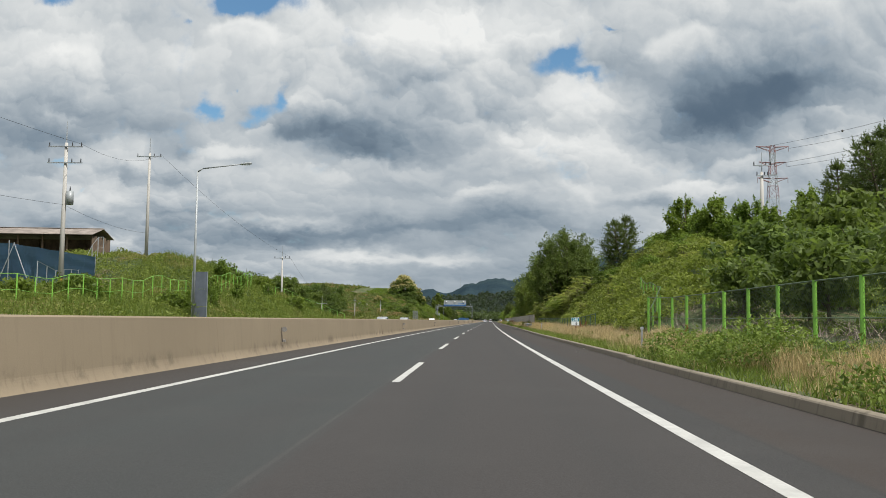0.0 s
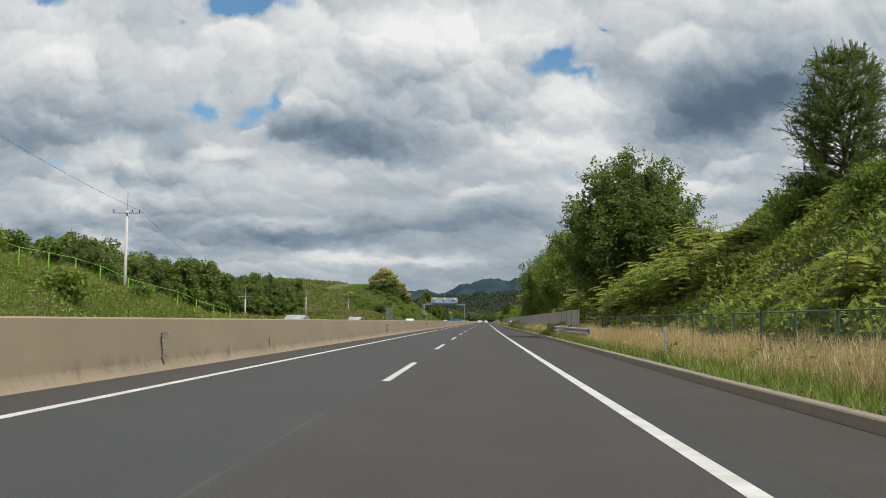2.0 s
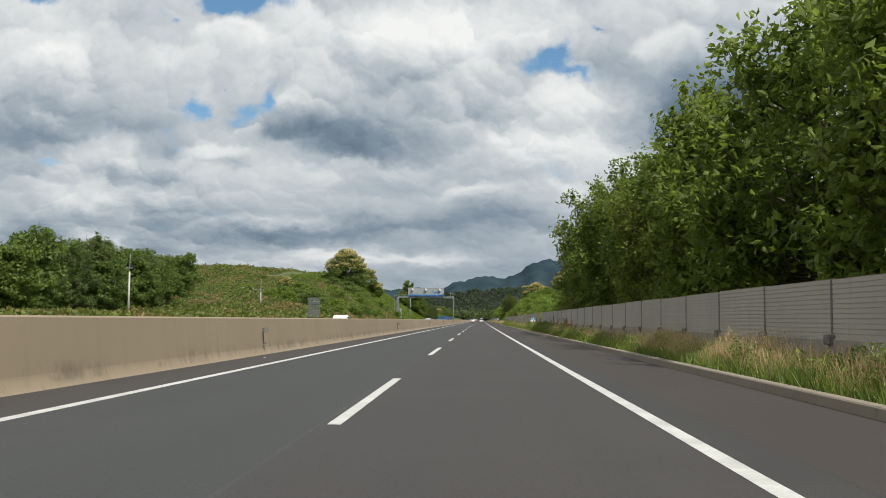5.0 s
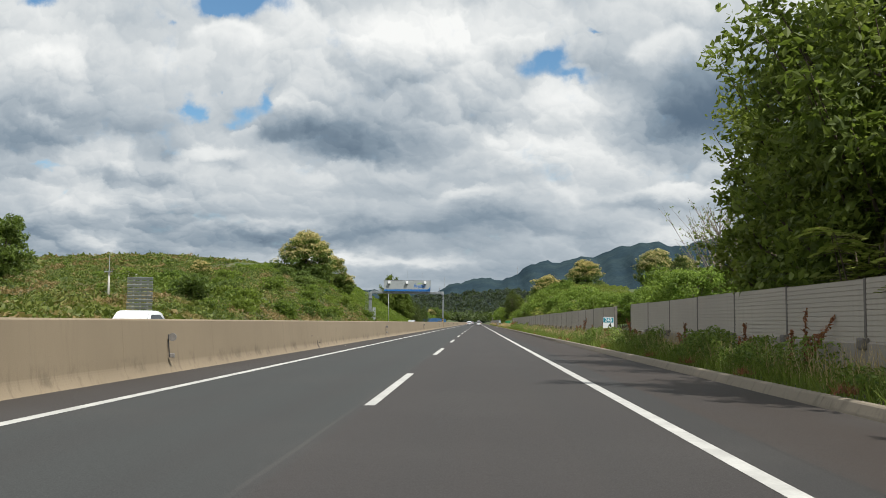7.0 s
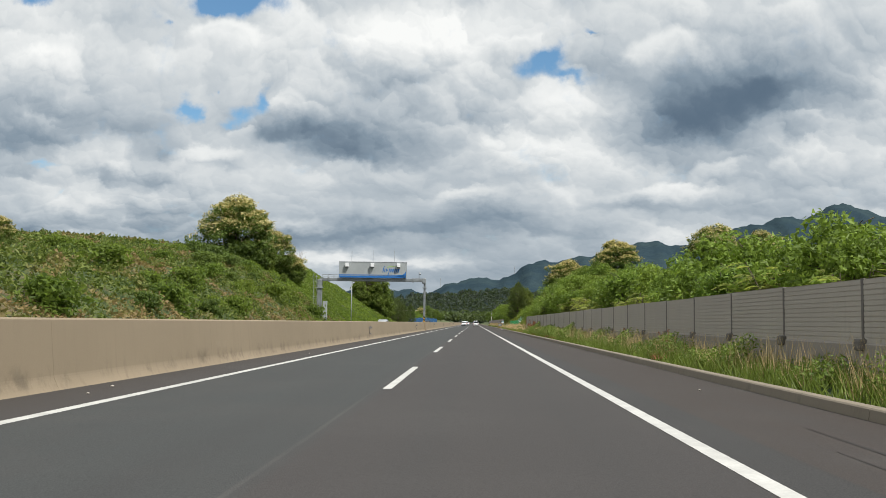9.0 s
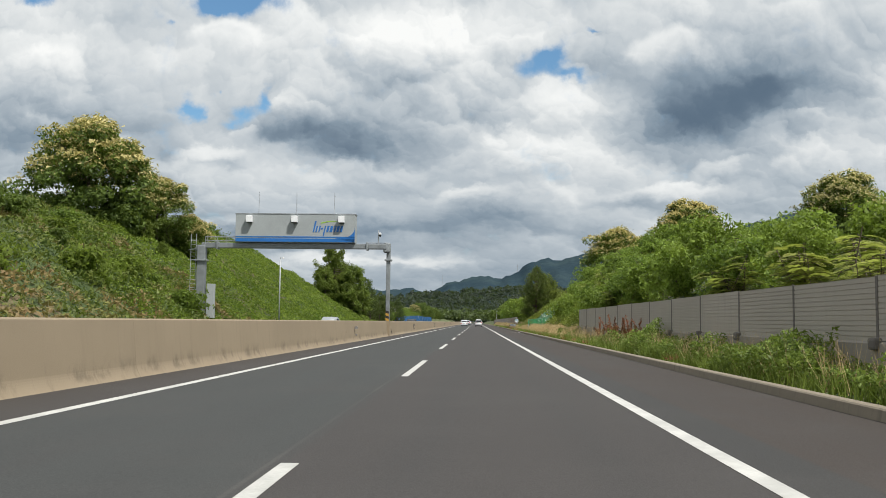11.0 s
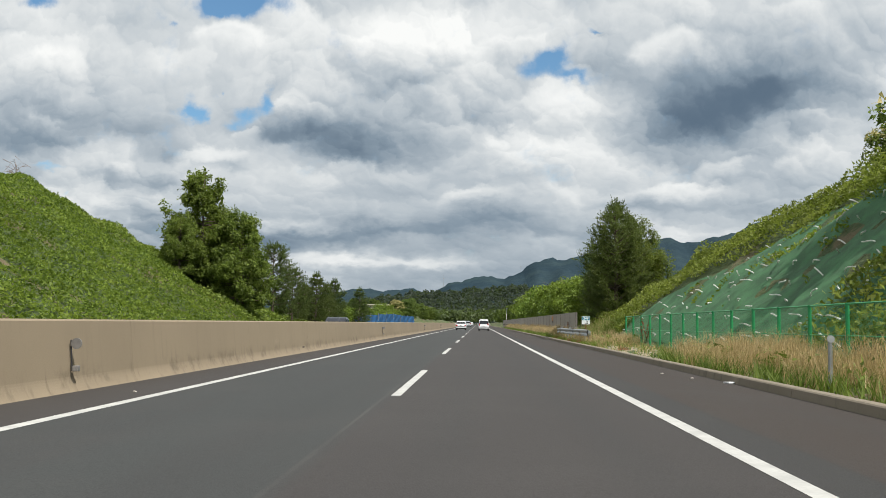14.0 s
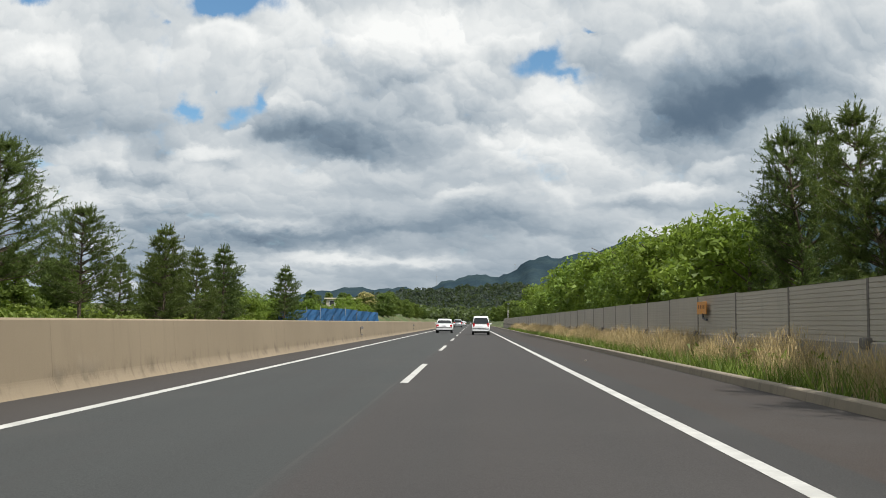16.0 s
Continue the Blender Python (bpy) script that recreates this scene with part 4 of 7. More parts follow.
def blades(name, label, s, d, z, tall, mat, seed, width=0.012, lean=0.28, category="grass"):
    """Grass blades, leaning and pointed."""
    rng = np.random.default_rng(seed)
    n = len(s)
    p = np.stack([bend(s) + d, s, z], 1)
    tall = tall * rng.uniform(0.5, 1.2, n)
    ang = rng.uniform(0, 2 * np.pi, n)
    side = np.stack([np.cos(ang), np.sin(ang), np.zeros(n)], 1) * width
    bow = rng.normal(0, lean, (n, 3)) * tall[:, None]
    bow[:, 2] = 0
    top = p + bow + np.array([0, 0, 1.0]) * tall[:, None]
    v = np.stack([p - side, p + side, top], 1).reshape(-1, 3)
    f = np.arange(n * 3, dtype=np.int32).reshape(n, 3)
    return tagged(new(name, mesh_of(name, v, f, mat)), label, category, kind="stuff")


def strew(n, s0, s1, d0, d1, seed, wave=0.5):
    rng = np.random.default_rng(seed)
    s, d = rng.uniform(s0, s1, n), rng.uniform(d0, d1, n)
    tuft = np.sin(s * 1.9 + 2 * np.sin(d * 2.1)) * np.sin(d * 3.1 + s * 0.7) * 0.5 + 0.5
    ok = rng.uniform(size=n) < (1 - wave) + wave * tuft
    return s[ok], d[ok]


def place(tree, s, d, scale=1.0, turn=0.0, first=False, sink=0.05, tall=1.0):
    """Stands a tree, or a copy of it, on the ground."""
    m = Matrix.Translation(at_road(s, d, ground_at(s, d) - sink)) @ pose(0, 0, 0, 0, 0, turn) @ Matrix.Diagonal((scale, scale, scale * tall, 1))
    if first:
        tree.matrix_basis = m
        return tree
    return copy_thing(tree, m)

# ---- trees ----
oak = bough_tree("broadleaf_tree", "tall dark green broadleaf tree with a dense ragged crown", 13.2, [(0, 2.8), (0.15, 3.7), (0.35, 4.5), (0.6, 4.7), (0.8, 3.6), (0.92, 2.2), (1, 0.5)], 105000, 0.125, LEAFOAK, 3, 200, 0.75, 0.10, folded=True)
place(oak, 127.8, 12.8, 1.02, 20, True, tall=0.86)
sunny = bough_tree("broadleaf_tree", "tall dense broadleaf tree with yellow-green shoots", 13.4, [(0, 2.6), (0.12, 3.8), (0.35, 4.6), (0.6, 4.7), (0.8, 3.7), (0.92, 2.3), (1, 0.6)], 40000, 0.16, LEAFSUN, 8, 150, 0.45, 0.06, folded=True)
place(sunny, 217.5, 12.6, 0.9, 170, True)
elm = bough_tree("broadleaf_tree", "bushy mid-green broadleaf tree standing behind the panel wall", 9.6, [(0, 3.0), (0.2, 3.6), (0.5, 3.9), (0.75, 3.2), (0.9, 2.1), (1, 0.6)], 27000, 0.15, LEAFMID, 5, 120, 0.5, 0.06, folded=True)
place(elm, 151.0, 12.8, 0.72, 70, True)
chestnut = broad_tree("chestnut_tree", "round chestnut tree covered in cream catkins", 10.0, 4.8, 21000, 0.18, LEAFDARK, 11, 0.0, cream=True, clumps=150, lump=0.2, uneven=0.07)
place(chestnut, 405.5, -35.3, 1.2, 0, True, 2.6)
small = broad_tree("broadleaf_tree", "leafy tree at the edge of a wood", 9.0, 3.3, 7500, 0.23, LEAFDARK, 17, 0.0, clumps=60, lump=0.26)
place(small, 215.0, -46.0, 1.05, 0, True)
elm_bush = bough_tree("broadleaf_tree", "small bushy mid-green broadleaf tree", 9.6, [(0, 3.0), (0.2, 3.6), (0.5, 3.9), (0.75, 3.2), (0.9, 2.1), (1, 0.6)], 9500, 0.26, LEAFMID, 6, 80, 0.5, 0.06)
place(elm_bush, 124.0, 13.6, 0.5, 220, True)
upright = bough_tree("shrub", "tall light green bush with upright shoots on the hill", 4.6, [(0, 1.2), (0.25, 1.7), (0.6, 1.6), (0.85, 1.0), (1, 0.3)], 9000, 0.13, LEAF2, 57, 60, 1.1, 0.16)
place(upright, 84.0, 19.5, 0.95, 90, True)
acacia = bough_tree("broadleaf_tree", "airy mid-green tree with layered leafy boughs", 13.0, [(0, 2.2), (0.15, 3.6), (0.4, 4.2), (0.62, 3.6), (0.8, 2.4), (0.93, 1.3), (1, 0.4)], 30000, 0.18, LEAFMID, 19, 95, 0.1, 0.05, droop=0.5, arch=0.12)
place(acacia, 490.0, -24.6, 0.83, 0, True)
shrub = broad_tree("shrub", "light green leafy shrub behind the wall", 3.8, 2.0, 5200, 0.125, LEAF2, 23, 0.0, clumps=40, lump=0.28)
place(shrub, 300.0, 12.0, 1.0, 0, True)
bramble = broad_tree("shrub", "mid-green leafy shrub on the bank", 2.6, 2.1, 1600, 0.20, LEAF, 29, 0.0, clumps=26, lump=0.34)
place(bramble, 396.0, 14.0, 1.0, 0, True, 0.4)
finebush = broad_tree("shrub", "bright green bush with dense small leaves on the bank", 2.6, 2.1, 5600, 0.095, LEAF2, 53, 0.0, clumps=40, lump=0.28)
place(finebush, 384.0, 12.5, 0.9, 0, True, 0.5)
apple = broad_tree("orchard_tree", "low spreading fruit tree in the orchard", 3.2, 2.0, 2600, 0.17, LEAFDARK, 37, 0.28, clumps=34, lump=0.28)
place(apple, 20.0, 14.5, 1.0, 0, True)
pine = needle_pine("pine_tree", "young green pine with layered upswept boughs", 8.0, [(0, 2.3), (0.25, 2.5), (0.5, 2.0), (0.75, 1.2), (0.92, 0.6), (1, 0.2)], 31, 11, 8, 26, 26, 0.20, 0.22, 0.22, bare=0.08)
place(pine, 523.0, -19.5, 0.80, 0, True)
wild = needle_pine("pine_tree", "broad ragged dark pine with upright candles beside the road", 9.0, [(0, 2.3), (0.2, 3.1), (0.45, 2.7), (0.7, 1.9), (0.88, 1.0), (1, 0.3)], 33, 9, 8, 28, 28, 0.17, 0.45, 0.35, 2, 0.28)
place(wild, 470.3, 11.1, 1.0, 50, True, tall=0.9)

far_pine = bough_tree("pine_tree", "dark pine with layered boughs at the edge of a wood", 9.0, [(0, 2.2), (0.2, 3.0), (0.45, 2.9), (0.7, 2.1), (0.9, 1.1), (1, 0.2)], 9000, 0.26, NEEDLE, 34, 70, 0.1, 0.07, 0.2, 2.2, droop=0.3, arch=0.06)
place(far_pine, 168.0, -45.0, 1.0, 0, True)

# right side, from the start of the drive onwards
for i, (s, d, k, a) in enumerate(((14, 13.5, 1.0, 10), (26, 14.2, 1.05, 80), (32, 13.2, 0.95, 130), (38, 14.6, 1.1, 200), (43, 13.4, 0.9, 40), (24, 19.0, 1.1, 15), (31, 19.5, 1.15, 99), (38, 20.0, 1.2, 33),
                                  (45, 18.5, 1.25, 77), (50, 16.5, 1.2, 120), (17, 19, 1.1, 140), (52, 21, 1.3, 240), (58, 24, 1.4, 260))):
    place(apple, s, d, k, a)
for s, d, k, a in ((70, 31, 1.05, 0), (76, 35, 1.15, 90), (83, 33, 0.95, 200)):
    place(wild, s, d, k, a)
for s, d, k, a in ((78, 21, 1.0, 180), (72, 22, 0.95, 60), (66, 24, 1.05, 10), (80, 20, 0.8, 30), (74.5, 21.5, 0.85, 310), (69, 22.5, 0.8, 200)):
    place(upright, s, d, k, a)
place(wild, 94.8, 15.3, 0.80, 20, tall=0.92)
place(elm_bush, 90.0, 19.5, 0.5, 160)
place(elm_bush, 397, 19, 0.5, 60)
place(elm_bush, 411, 18.5, 0.44, 260)
place(elm_bush, 135.0, 12.6, 0.45, 20)
for s, d, k, a in ((142, 12.2, 0.46, 200), (160, 13.2, 1.2, 10), (170, 14.0, 1.6, 140), (183, 14.8, 1.85, 260), (196, 15.0, 1.85, 40), (208, 14.8, 1.7, 330)):
    place(elm, s, d, k, a)
for s, d, k, a in ((227, 12.2, 0.95, 50), (234.5, 12.6, 0.88, 190), (205, 13.5, 0.85, 77)):
    place(sunny, s, d, k, a)
place(wild, 147.5, 12.8, 0.86, 20)
for s, d, k, a in ((434, 27.5, 0.72, 30), (424.3, 43, 0.85, 200), (405, 45.5, 0.62, 100), (446, 22, 0.42, 60)):
    place(chestnut, s, d, k, a, tall=0.95)
place(chestnut, 429.5, 18.0, 0.72, 300, sink=3.2, tall=0.85)
for s, d, k, a in ((424.5, 13.2, 0.9, 10), (426, 14.6, 1.1, 70), (423, 15.4, 1.0, 130), (424, 17.0, 1.0, 200)):
    place(finebush, s, d, k, a, sink=0.5)
rng = np.random.default_rng(2)
for i in range(36):
    s = 380 + 38 * rng.uniform()
    place(finebush, s, 10.2 + 11.5 * rng.uniform(), rng.uniform(0.6, 1.1), rng.uniform(0, 360), sink=0.5)
for i in range(24):
    s = 58 + 62 * rng.uniform()
    place(finebush, s, 11.5 + 10.5 * rng.uniform(), rng.uniform(0.5, 0.95), rng.uniform(0, 360), sink=0.5)
for i in range(38):
    place(shrub, 266 + i * 3.1, 11.0 + 4.5 * rng.uniform(), rng.uniform(0.55, 0.95), rng.uniform(0, 360))
place(pine, 262, 17.5, 0.9, 0)
place(pine, 284, 18.5, 0.85, 60)
for s, d, k, a, tall in ((492.8, 12.9, 0.72, 10, 1.2), (487.2, 13.3, 0.72, 90, 1.05), (480.5, 13.2, 0.82, 200, 1.1)):
    place(wild, s, d, k, a, tall=tall)
for i in range(30):
    place(shrub, 497 + i * 4.0, 10.4 + 2.4 * rng.uniform(), rng.uniform(1.0, 1.5), rng.uniform(0, 360))
for i in range(12):
    place(small, 540 + i * 11, 15 + 4 * rng.uniform(), rng.uniform(0.5, 0.65), rng.uniform(0, 360))

place(sunny, 472.6, 12.9, 0.60, 40)

# left side
place(elm, 466, -41.5, 1.2, 30, sink=4.5, tall=0.7)
for i in range(14):
    place(shrub, 545 + i * 7, -18.6 - 4 * rng.uniform(), rng.uniform(0.6, 0.95), rng.uniform(0, 360))
for i in range(64):
    s = 168 + 118 * (i // 2) / 32 + rng.normal(0, 1.5)
    d = (-44 if i % 2 else -51) + rng.normal(0, 1.6) - max(0, 185 - s) * 0.12
    place(small, s, d, rng.uniform(0.68, 0.98), rng.uniform(0, 360))
wood = np.random.default_rng(77)
for i in range(16):
    place(small, 148 + 3.6 * i, -50 - 9 * wood.uniform(), wood.uniform(0.95, 1.25), wood.uniform(0, 360))
for i in range(20):
    place(far_pine, 172 + 5.6 * i + wood.normal(0, 1.5), -42.5 - 5 * wood.uniform(), wood.uniform(0.75, 1.05), wood.uniform(0, 360))
for s, d, k, a in ((298, -46, 0.75, 0), (303, -49, 0.7, 60), (294, -48, 0.75, 130), (288, -47, 0.7, 200)):
    place(small, s, d, k, a)
for s, d, k, a in ((412.5, -31.0, 0.60, 90), (416, -28.5, 0.45, 140), (338, -38, 0.28, 60)):
    place(chestnut, s, d, k, a, tall=0.95)
for s, d, k, a in ((408, -30.5, 0.42, 10), (404, -27.5, 0.3, 70)):
    place(elm_bush, s, d, k, a)
for s, d, k, a in ((489, -20.8, 0.86, 100), (503, -29, 0.62, 200), (494, -22.5, 0.6, 200), (497, -25.4, 0.76, 20), (486.5, -25.6, 0.5, 280)):
    place(acacia, s, d, k, a)
umbrella = needle_pine("pine_tree", "wide dark pine with a bare lower trunk and open top", 9.5, [(0, 2.0), (0.2, 3.6), (0.45, 3.9), (0.65, 3.1), (0.85, 1.7), (1, 0.4)], 36, 10, 9, 30, 28, 0.20, 0.3, 0.3, 1, 0.14, 0.18)
place(umbrella, 502.5, -20.6, 0.80, 100, True)
for s, d, k, a in ((511.0, -20.2, 0.80, 20), (506, -25, 0.82, 200), (509, -29, 0.8, 75)):
    place(umbrella, s, d, k, a)
for s, d, k, a in ((519, -21, 0.6, 70), (526, -21, 0.72, 160), (530, -19.4, 0.85, 250), (538, -19.5, 0.98, 10), (541.5, -20.3, 0.72, 80), (534, -23, 0.8, 200), (559.5, -18.6, 0.95, 0)):
    place(pine, s, d, k, a)
for i in range(9):
    place(shrub, 640 + 2 * i, -20.5 - 4 * rng.uniform(), rng.uniform(0.6, 0.95), rng.uniform(0, 360))
for i in range(9):
    place(small, 508 + i * 6, -27 - 8 * rng.uniform(), rng.uniform(0.42, 0.58), rng.uniform(0, 360))
for i in range(34):
    s = 292 + 106 * rng.uniform()
    place(bramble, s, -27 - 40 * rng.uniform(), rng.uniform(0.35, 0.6), rng.uniform(0, 360), sink=0.3, tall=0.8)
for i in range(16):
    place(small, 694 + i * 13, -20.5 - 4 * rng.uniform(), rng.uniform(0.5, 0.75), rng.uniform(0, 360))
for i in range(10):
    place(small, 640 + i * 9, -29 - 9 * rng.uniform(), rng.uniform(0.3, 0.42), rng.uniform(0, 360))
for i in range(15):
    place(small, 675 + i * 20, 12.5 + 4 * rng.uniform(), rng.uniform(0.55, 0.8), rng.uniform(0, 360))
place(chestnut, 652, -20.6, 0.42, 40)


def bare_tree(s, d, tall):
    """A leafless grey tree."""
    t = thing("bare_tree", "bare grey leafless tree on the bank", "tree")
    r = np.random.default_rng(int(s))
    rows, _ = branching(tall, tall * 0.45, r, 0.15, 14, 0.12)
    shared("trunk", limbs(rows, BAREWOOD, "trunk"), t)
    place(t, s, d, 1.0, 0, True)


BAREWOOD = material("grey_dead_wood", (0.24, 0.19, 0.16), 0.9, 0.0, 3.0, 0.2)
bare_tree(472, -37.6, 4.6)
bare_tree(486, -40.5, 3.2)


def twiggy_tree(s, d, tall, seed):
    """A half-dead tree: fine rising twigs with a few pale leaves."""
    r = np.random.default_rng(seed)
    p = thing("half_dead_tree", "half-dead tree with fine bare twigs and sparse pale leaves", "tree")
    rows, spots = [((0, 0, 0), (0.1, 0, tall * 0.95), 0.10, 0.012)], []
    for i in range(46):
        z = tall * r.uniform(0.15, 0.85)
        ang, reach = r.uniform(0, 6.28), (tall - z) * r.uniform(0.25, 0.42) + 0.25
        q = np.array([0.1 * z / tall, 0, z])
        e = q + np.array([np.cos(ang) * reach, np.sin(ang) * reach, reach * r.uniform(0.9, 1.9)])
        rows.append((q, e, 0.022, 0.006))
        for j in range(5):
            t = r.uniform(0.3, 0.95)
            f = q + (e - q) * t
            g = f + (e - q) * r.uniform(0.2, 0.4) + r.normal(0, 0.14, 3) * reach
            rows.append((f, g, 0.010, 0.004))
            for _ in range(5):
                if r.uniform() < 1.25 - z / tall:
                    spots.append(f + (g - f) * r.uniform(0.2, 1.0) + r.normal(0, 0.07, 3))
    shared("trunk", limbs(rows, BAREWOOD, "trunk"), p)
    v, f = leaves(np.array(spots), np.full(len(spots), 0.075), r, 0.6, folded=True)
    shared("crown", mesh_of("crown", v, f, LEAFSUN), p)
    place(p, s, d, 1.0, 0, True)


twiggy_tree(250.5, 13.2, 6.4, 5)
hedge = broad_tree("shrub", "light green leafy bush behind the wall", 3.6, 2.0, 9000, 0.095, LEAF2, 63, 0.0, clumps=60, lump=0.24, folded=True)
place(hedge, 246.5, 11.0, 0.8, 0, True)
for s, d, k, a in ((252.5, 11.6, 0.9, 0), (254.5, 13.0, 1.05, 80), (248.5, 12.6, 1.0, 140), (257, 11.8, 0.8, 220), (260.5, 12.2, 0.85, 20), (264, 11.4, 0.75, 100)):
    place(hedge, s, d, k, a)


FROND = leafy("feathered_leaf", (0.215, 0.275, 0.055), (0.440, 0.480, 0.130), 0.5)


def sumac(s, d, tall, seed):
    """A shrub whose stems carry long feathered leaves."""
    r = np.random.default_rng(seed)
    p = thing("sumac_shrub", "bright green shrub with long feathered leaves behind the wall", "shrub", group="feathered shrubs")
    rows, spots = [], []
    vs, fs, n = [], [], 0
    for stem in range(7):
        foot = np.array([*r.normal(0, 0.25, 2), 0.0])
        top = foot + np.array([*r.normal(0, 0.45, 2), tall * r.uniform(0.65, 1.0)])
        rows.append((foot, top, 0.03, 0.012))
        for frond in range(20):
            t = r.uniform(0.2, 1.0)
            q = foot + (top - foot) * t
            ang = r.uniform(0, 6.28)
            way = np.array([np.cos(ang), np.sin(ang), r.uniform(0.1, 0.5)])
            side = np.array([-np.sin(ang), np.cos(ang), 0.0])
            long = r.uniform(0.5, 0.85)
            for j in range(11):
                u = 0.18 + 0.08 * j
                c = q + way * long * u - np.array([0, 0, 0.45 * long * u * u])
                for sign in (-1, 1):
                    tip = c + sign * side * 0.17 * (1.1 - 0.5 * abs(u - 0.5)) + way * 0.06 - np.array([0, 0, 0.03])
                    vs += [c, (c + tip) / 2 + way * 0.042, tip, (c + tip) / 2 - way * 0.042]
                    fs.append((n, n + 1, n + 2, n + 3))
                    n += 4
            rows.append((q, q + way * long - np.array([0, 0, 0.45 * long]), 0.008, 0.003))
    shared("stem", limbs(rows, BARK, "stem"), p)
    shared("crown", mesh_of("crown", np.array(vs), fs, FROND), p)
    return place(p, s, d, 1.0, r.uniform(0, 360), True)


for s, d, tall, seed in ((136.5, 9.7, 4.0, 1), (140.0, 9.5, 3.9, 2), (144.0, 9.5, 3.3, 3), (219, 9.2, 2.8, 4), (223.5, 9.3, 3.1, 5)):
    sumac(s, d, tall, seed)
feathered = sumac(108.0, 9.9, 2.6, 21)
wide_frond = sumac(111.5, 9.7, 2.3, 22)
for s, d, k, a in ((103.5, 11.0, 0.85, 0), (106, 10.7, 0.9, 50), (109.5, 10.6, 0.95, 110), (113, 10.7, 0.9, 170), (116, 10.6, 0.75, 230)):
    place(finebush, s, d, k, a, sink=0.3)
for s, d, k, a in ((204, 11.8, 0.40, 0), (210.5, 12.2, 0.42, 60), (216, 11.6, 0.38, 120), (222.5, 11.9, 0.40, 200), (229, 11.4, 0.36, 260), (235, 11.8, 0.38, 300), (240, 12.0, 0.33, 20), (225, 11.0, 0.52, 90), (232, 11.3, 0.55, 140), (238.5, 11.6, 0.5, 280)):
    place(elm_bush, s, d, k, a)
for s, d, k, a in ((104.5, 10.4, 1.1, 20), (106.5, 9.6, 0.85, 80), (110, 10.6, 1.2, 140), (113.5, 9.8, 1.0, 10), (115.5, 10.4, 1.05, 250), (117.5, 9.6, 0.8, 190), (102, 10.6, 1.0, 300)):
    place(feathered if a % 40 else wide_frond, s, d, k, a)
r_ = np.random.default_rng(404)
for i in range(20):
    place((feathered, wide_frond)[i % 2], 264 + i * 4.6 + r_.normal(0, 1.2), 9.6 + 2.2 * r_.uniform(), r_.uniform(0.65, 1.05), r_.uniform(0, 360))
for i in range(34):
    place((feathered, wide_frond)[i % 2], 98 + 25 * r_.uniform(), 10.0 + 3.2 * r_.uniform(), r_.uniform(0.75, 1.15), r_.uniform(0, 360), sink=0.35)
for i in range(22):
    place((feathered, wide_frond)[i % 2], 99 + 22.5 * r_.uniform(), 8.75 + 1.0 * r_.uniform(), r_.uniform(0.42, 0.6), r_.uniform(0, 360), sink=0.1)
for i in range(20):
    place((feathered, wide_frond)[i % 2], 62 + 36 * r_.uniform(), 10.2 + 6 * r_.uniform(), r_.uniform(0.45, 0.8), r_.uniform(0, 360), sink=0.35)
for i in range(5):
    place((feathered, wide_frond)[i % 2], 381 + i * 7, 10.2 + 2.5 * r_.uniform(), r_.uniform(0.6, 0.9), r_.uniform(0, 360))

for i in range(64):
    s = 284 + 106 * rng.uniform()
    place((bramble, apple)[i % 3 == 1], s, -19.5 - 18 * rng.uniform() ** 1.2, rng.uniform(0.4, 0.95), rng.uniform(0, 360), sink=0.5)
for i in range(10):
    s = 48 + 90 * rng.uniform()
    place(bramble, s, -19.5 - 9 * rng.uniform(), rng.uniform(0.4, 0.8), rng.uniform(0, 360), sink=0.5)

# ---- undergrowth on the banks ----
thicket("bank_undergrowth", "mixed scrub with dry brown patches on the bank", (20, 150), (-42, -17.4), 190000, 0.105, HILLWEED, 41, lambda s, d, z: (z > 0.15) & (s > 40), 0.5, 0.3)
thicket("bank_undergrowth", "mixed scrub with dry brown patches on the bank", (275, 400), (-95, -17.4), 260000, 0.165, SCRUB, 42, lambda s, d, z: (z > 0.15) & (d > -17.4 - (z + 60)), 0.55, 0.5)
thicket("bank_vines", "bright green creepers covering the bank", (376, 506), (-52, -17.4), 260000, 0.13, VINE, 43, lambda s, d, z: (z > 0.1) & (s > 380 + 0.6 * (d + 17.4) * -1 - 6), 0.4, 0.15)
thicket("bank_vines", "bright green creepers and brambles on the bank", (46, 134), (9.2, 30), 190000, 0.115, BRAMBLE, 44, lambda s, d, z: z > 0.3, 0.7, 0.4)
thicket("bank_vines", "bright green creepers and brambles on the bank", (378, 474), (9.2, 32), 230000, 0.098, BRAMBLE, 45,
        lambda s, d, z: (z > 0.25) & ~((s > 427) & (s < 456) & (d < 19.9 - np.maximum(0, s - 424) * 0.283)), 0.6, 0.5)
thicket("netted_weeds", "sparse weeds growing through the slope netting", (424, 459), (9.2, 20), 26000, 0.085, VINE, 46, lambda s, d, z: 0.2 * (d - 15.0) + np.sin(s * 1.1 + 3 * np.sin(d * 0.9)) * np.sin(d * 1.7 + 2 * np.sin(s * 0.7)) > 0.12, 0.25)
thicket("meadow", "rough weedy field beyond the opposite carriageway", (160, 285), (-44, -17.4), 36000, 0.28, SCRUB, 47, None, 0.35)
thicket("meadow", "weeds and low growth under the young pines", (484, 640), (-48, -17.4), 60000, 0.20, WEED, 147, None, 0.45)
thicket("bank_undergrowth", "low scrub on the hill above the bank", (296, 480), (-180, -58), 120000, 0.40, SCRUB, 148, None, 0.6, 0.4)
thicket("orchard_weeds", "weeds and low growth under the orchard trees", (0, 52), (9.8, 26), 26000, 0.15, WEED, 48, lambda s, d, z: np.sin(d * 0.9 + 1) > -0.5, 0.22)
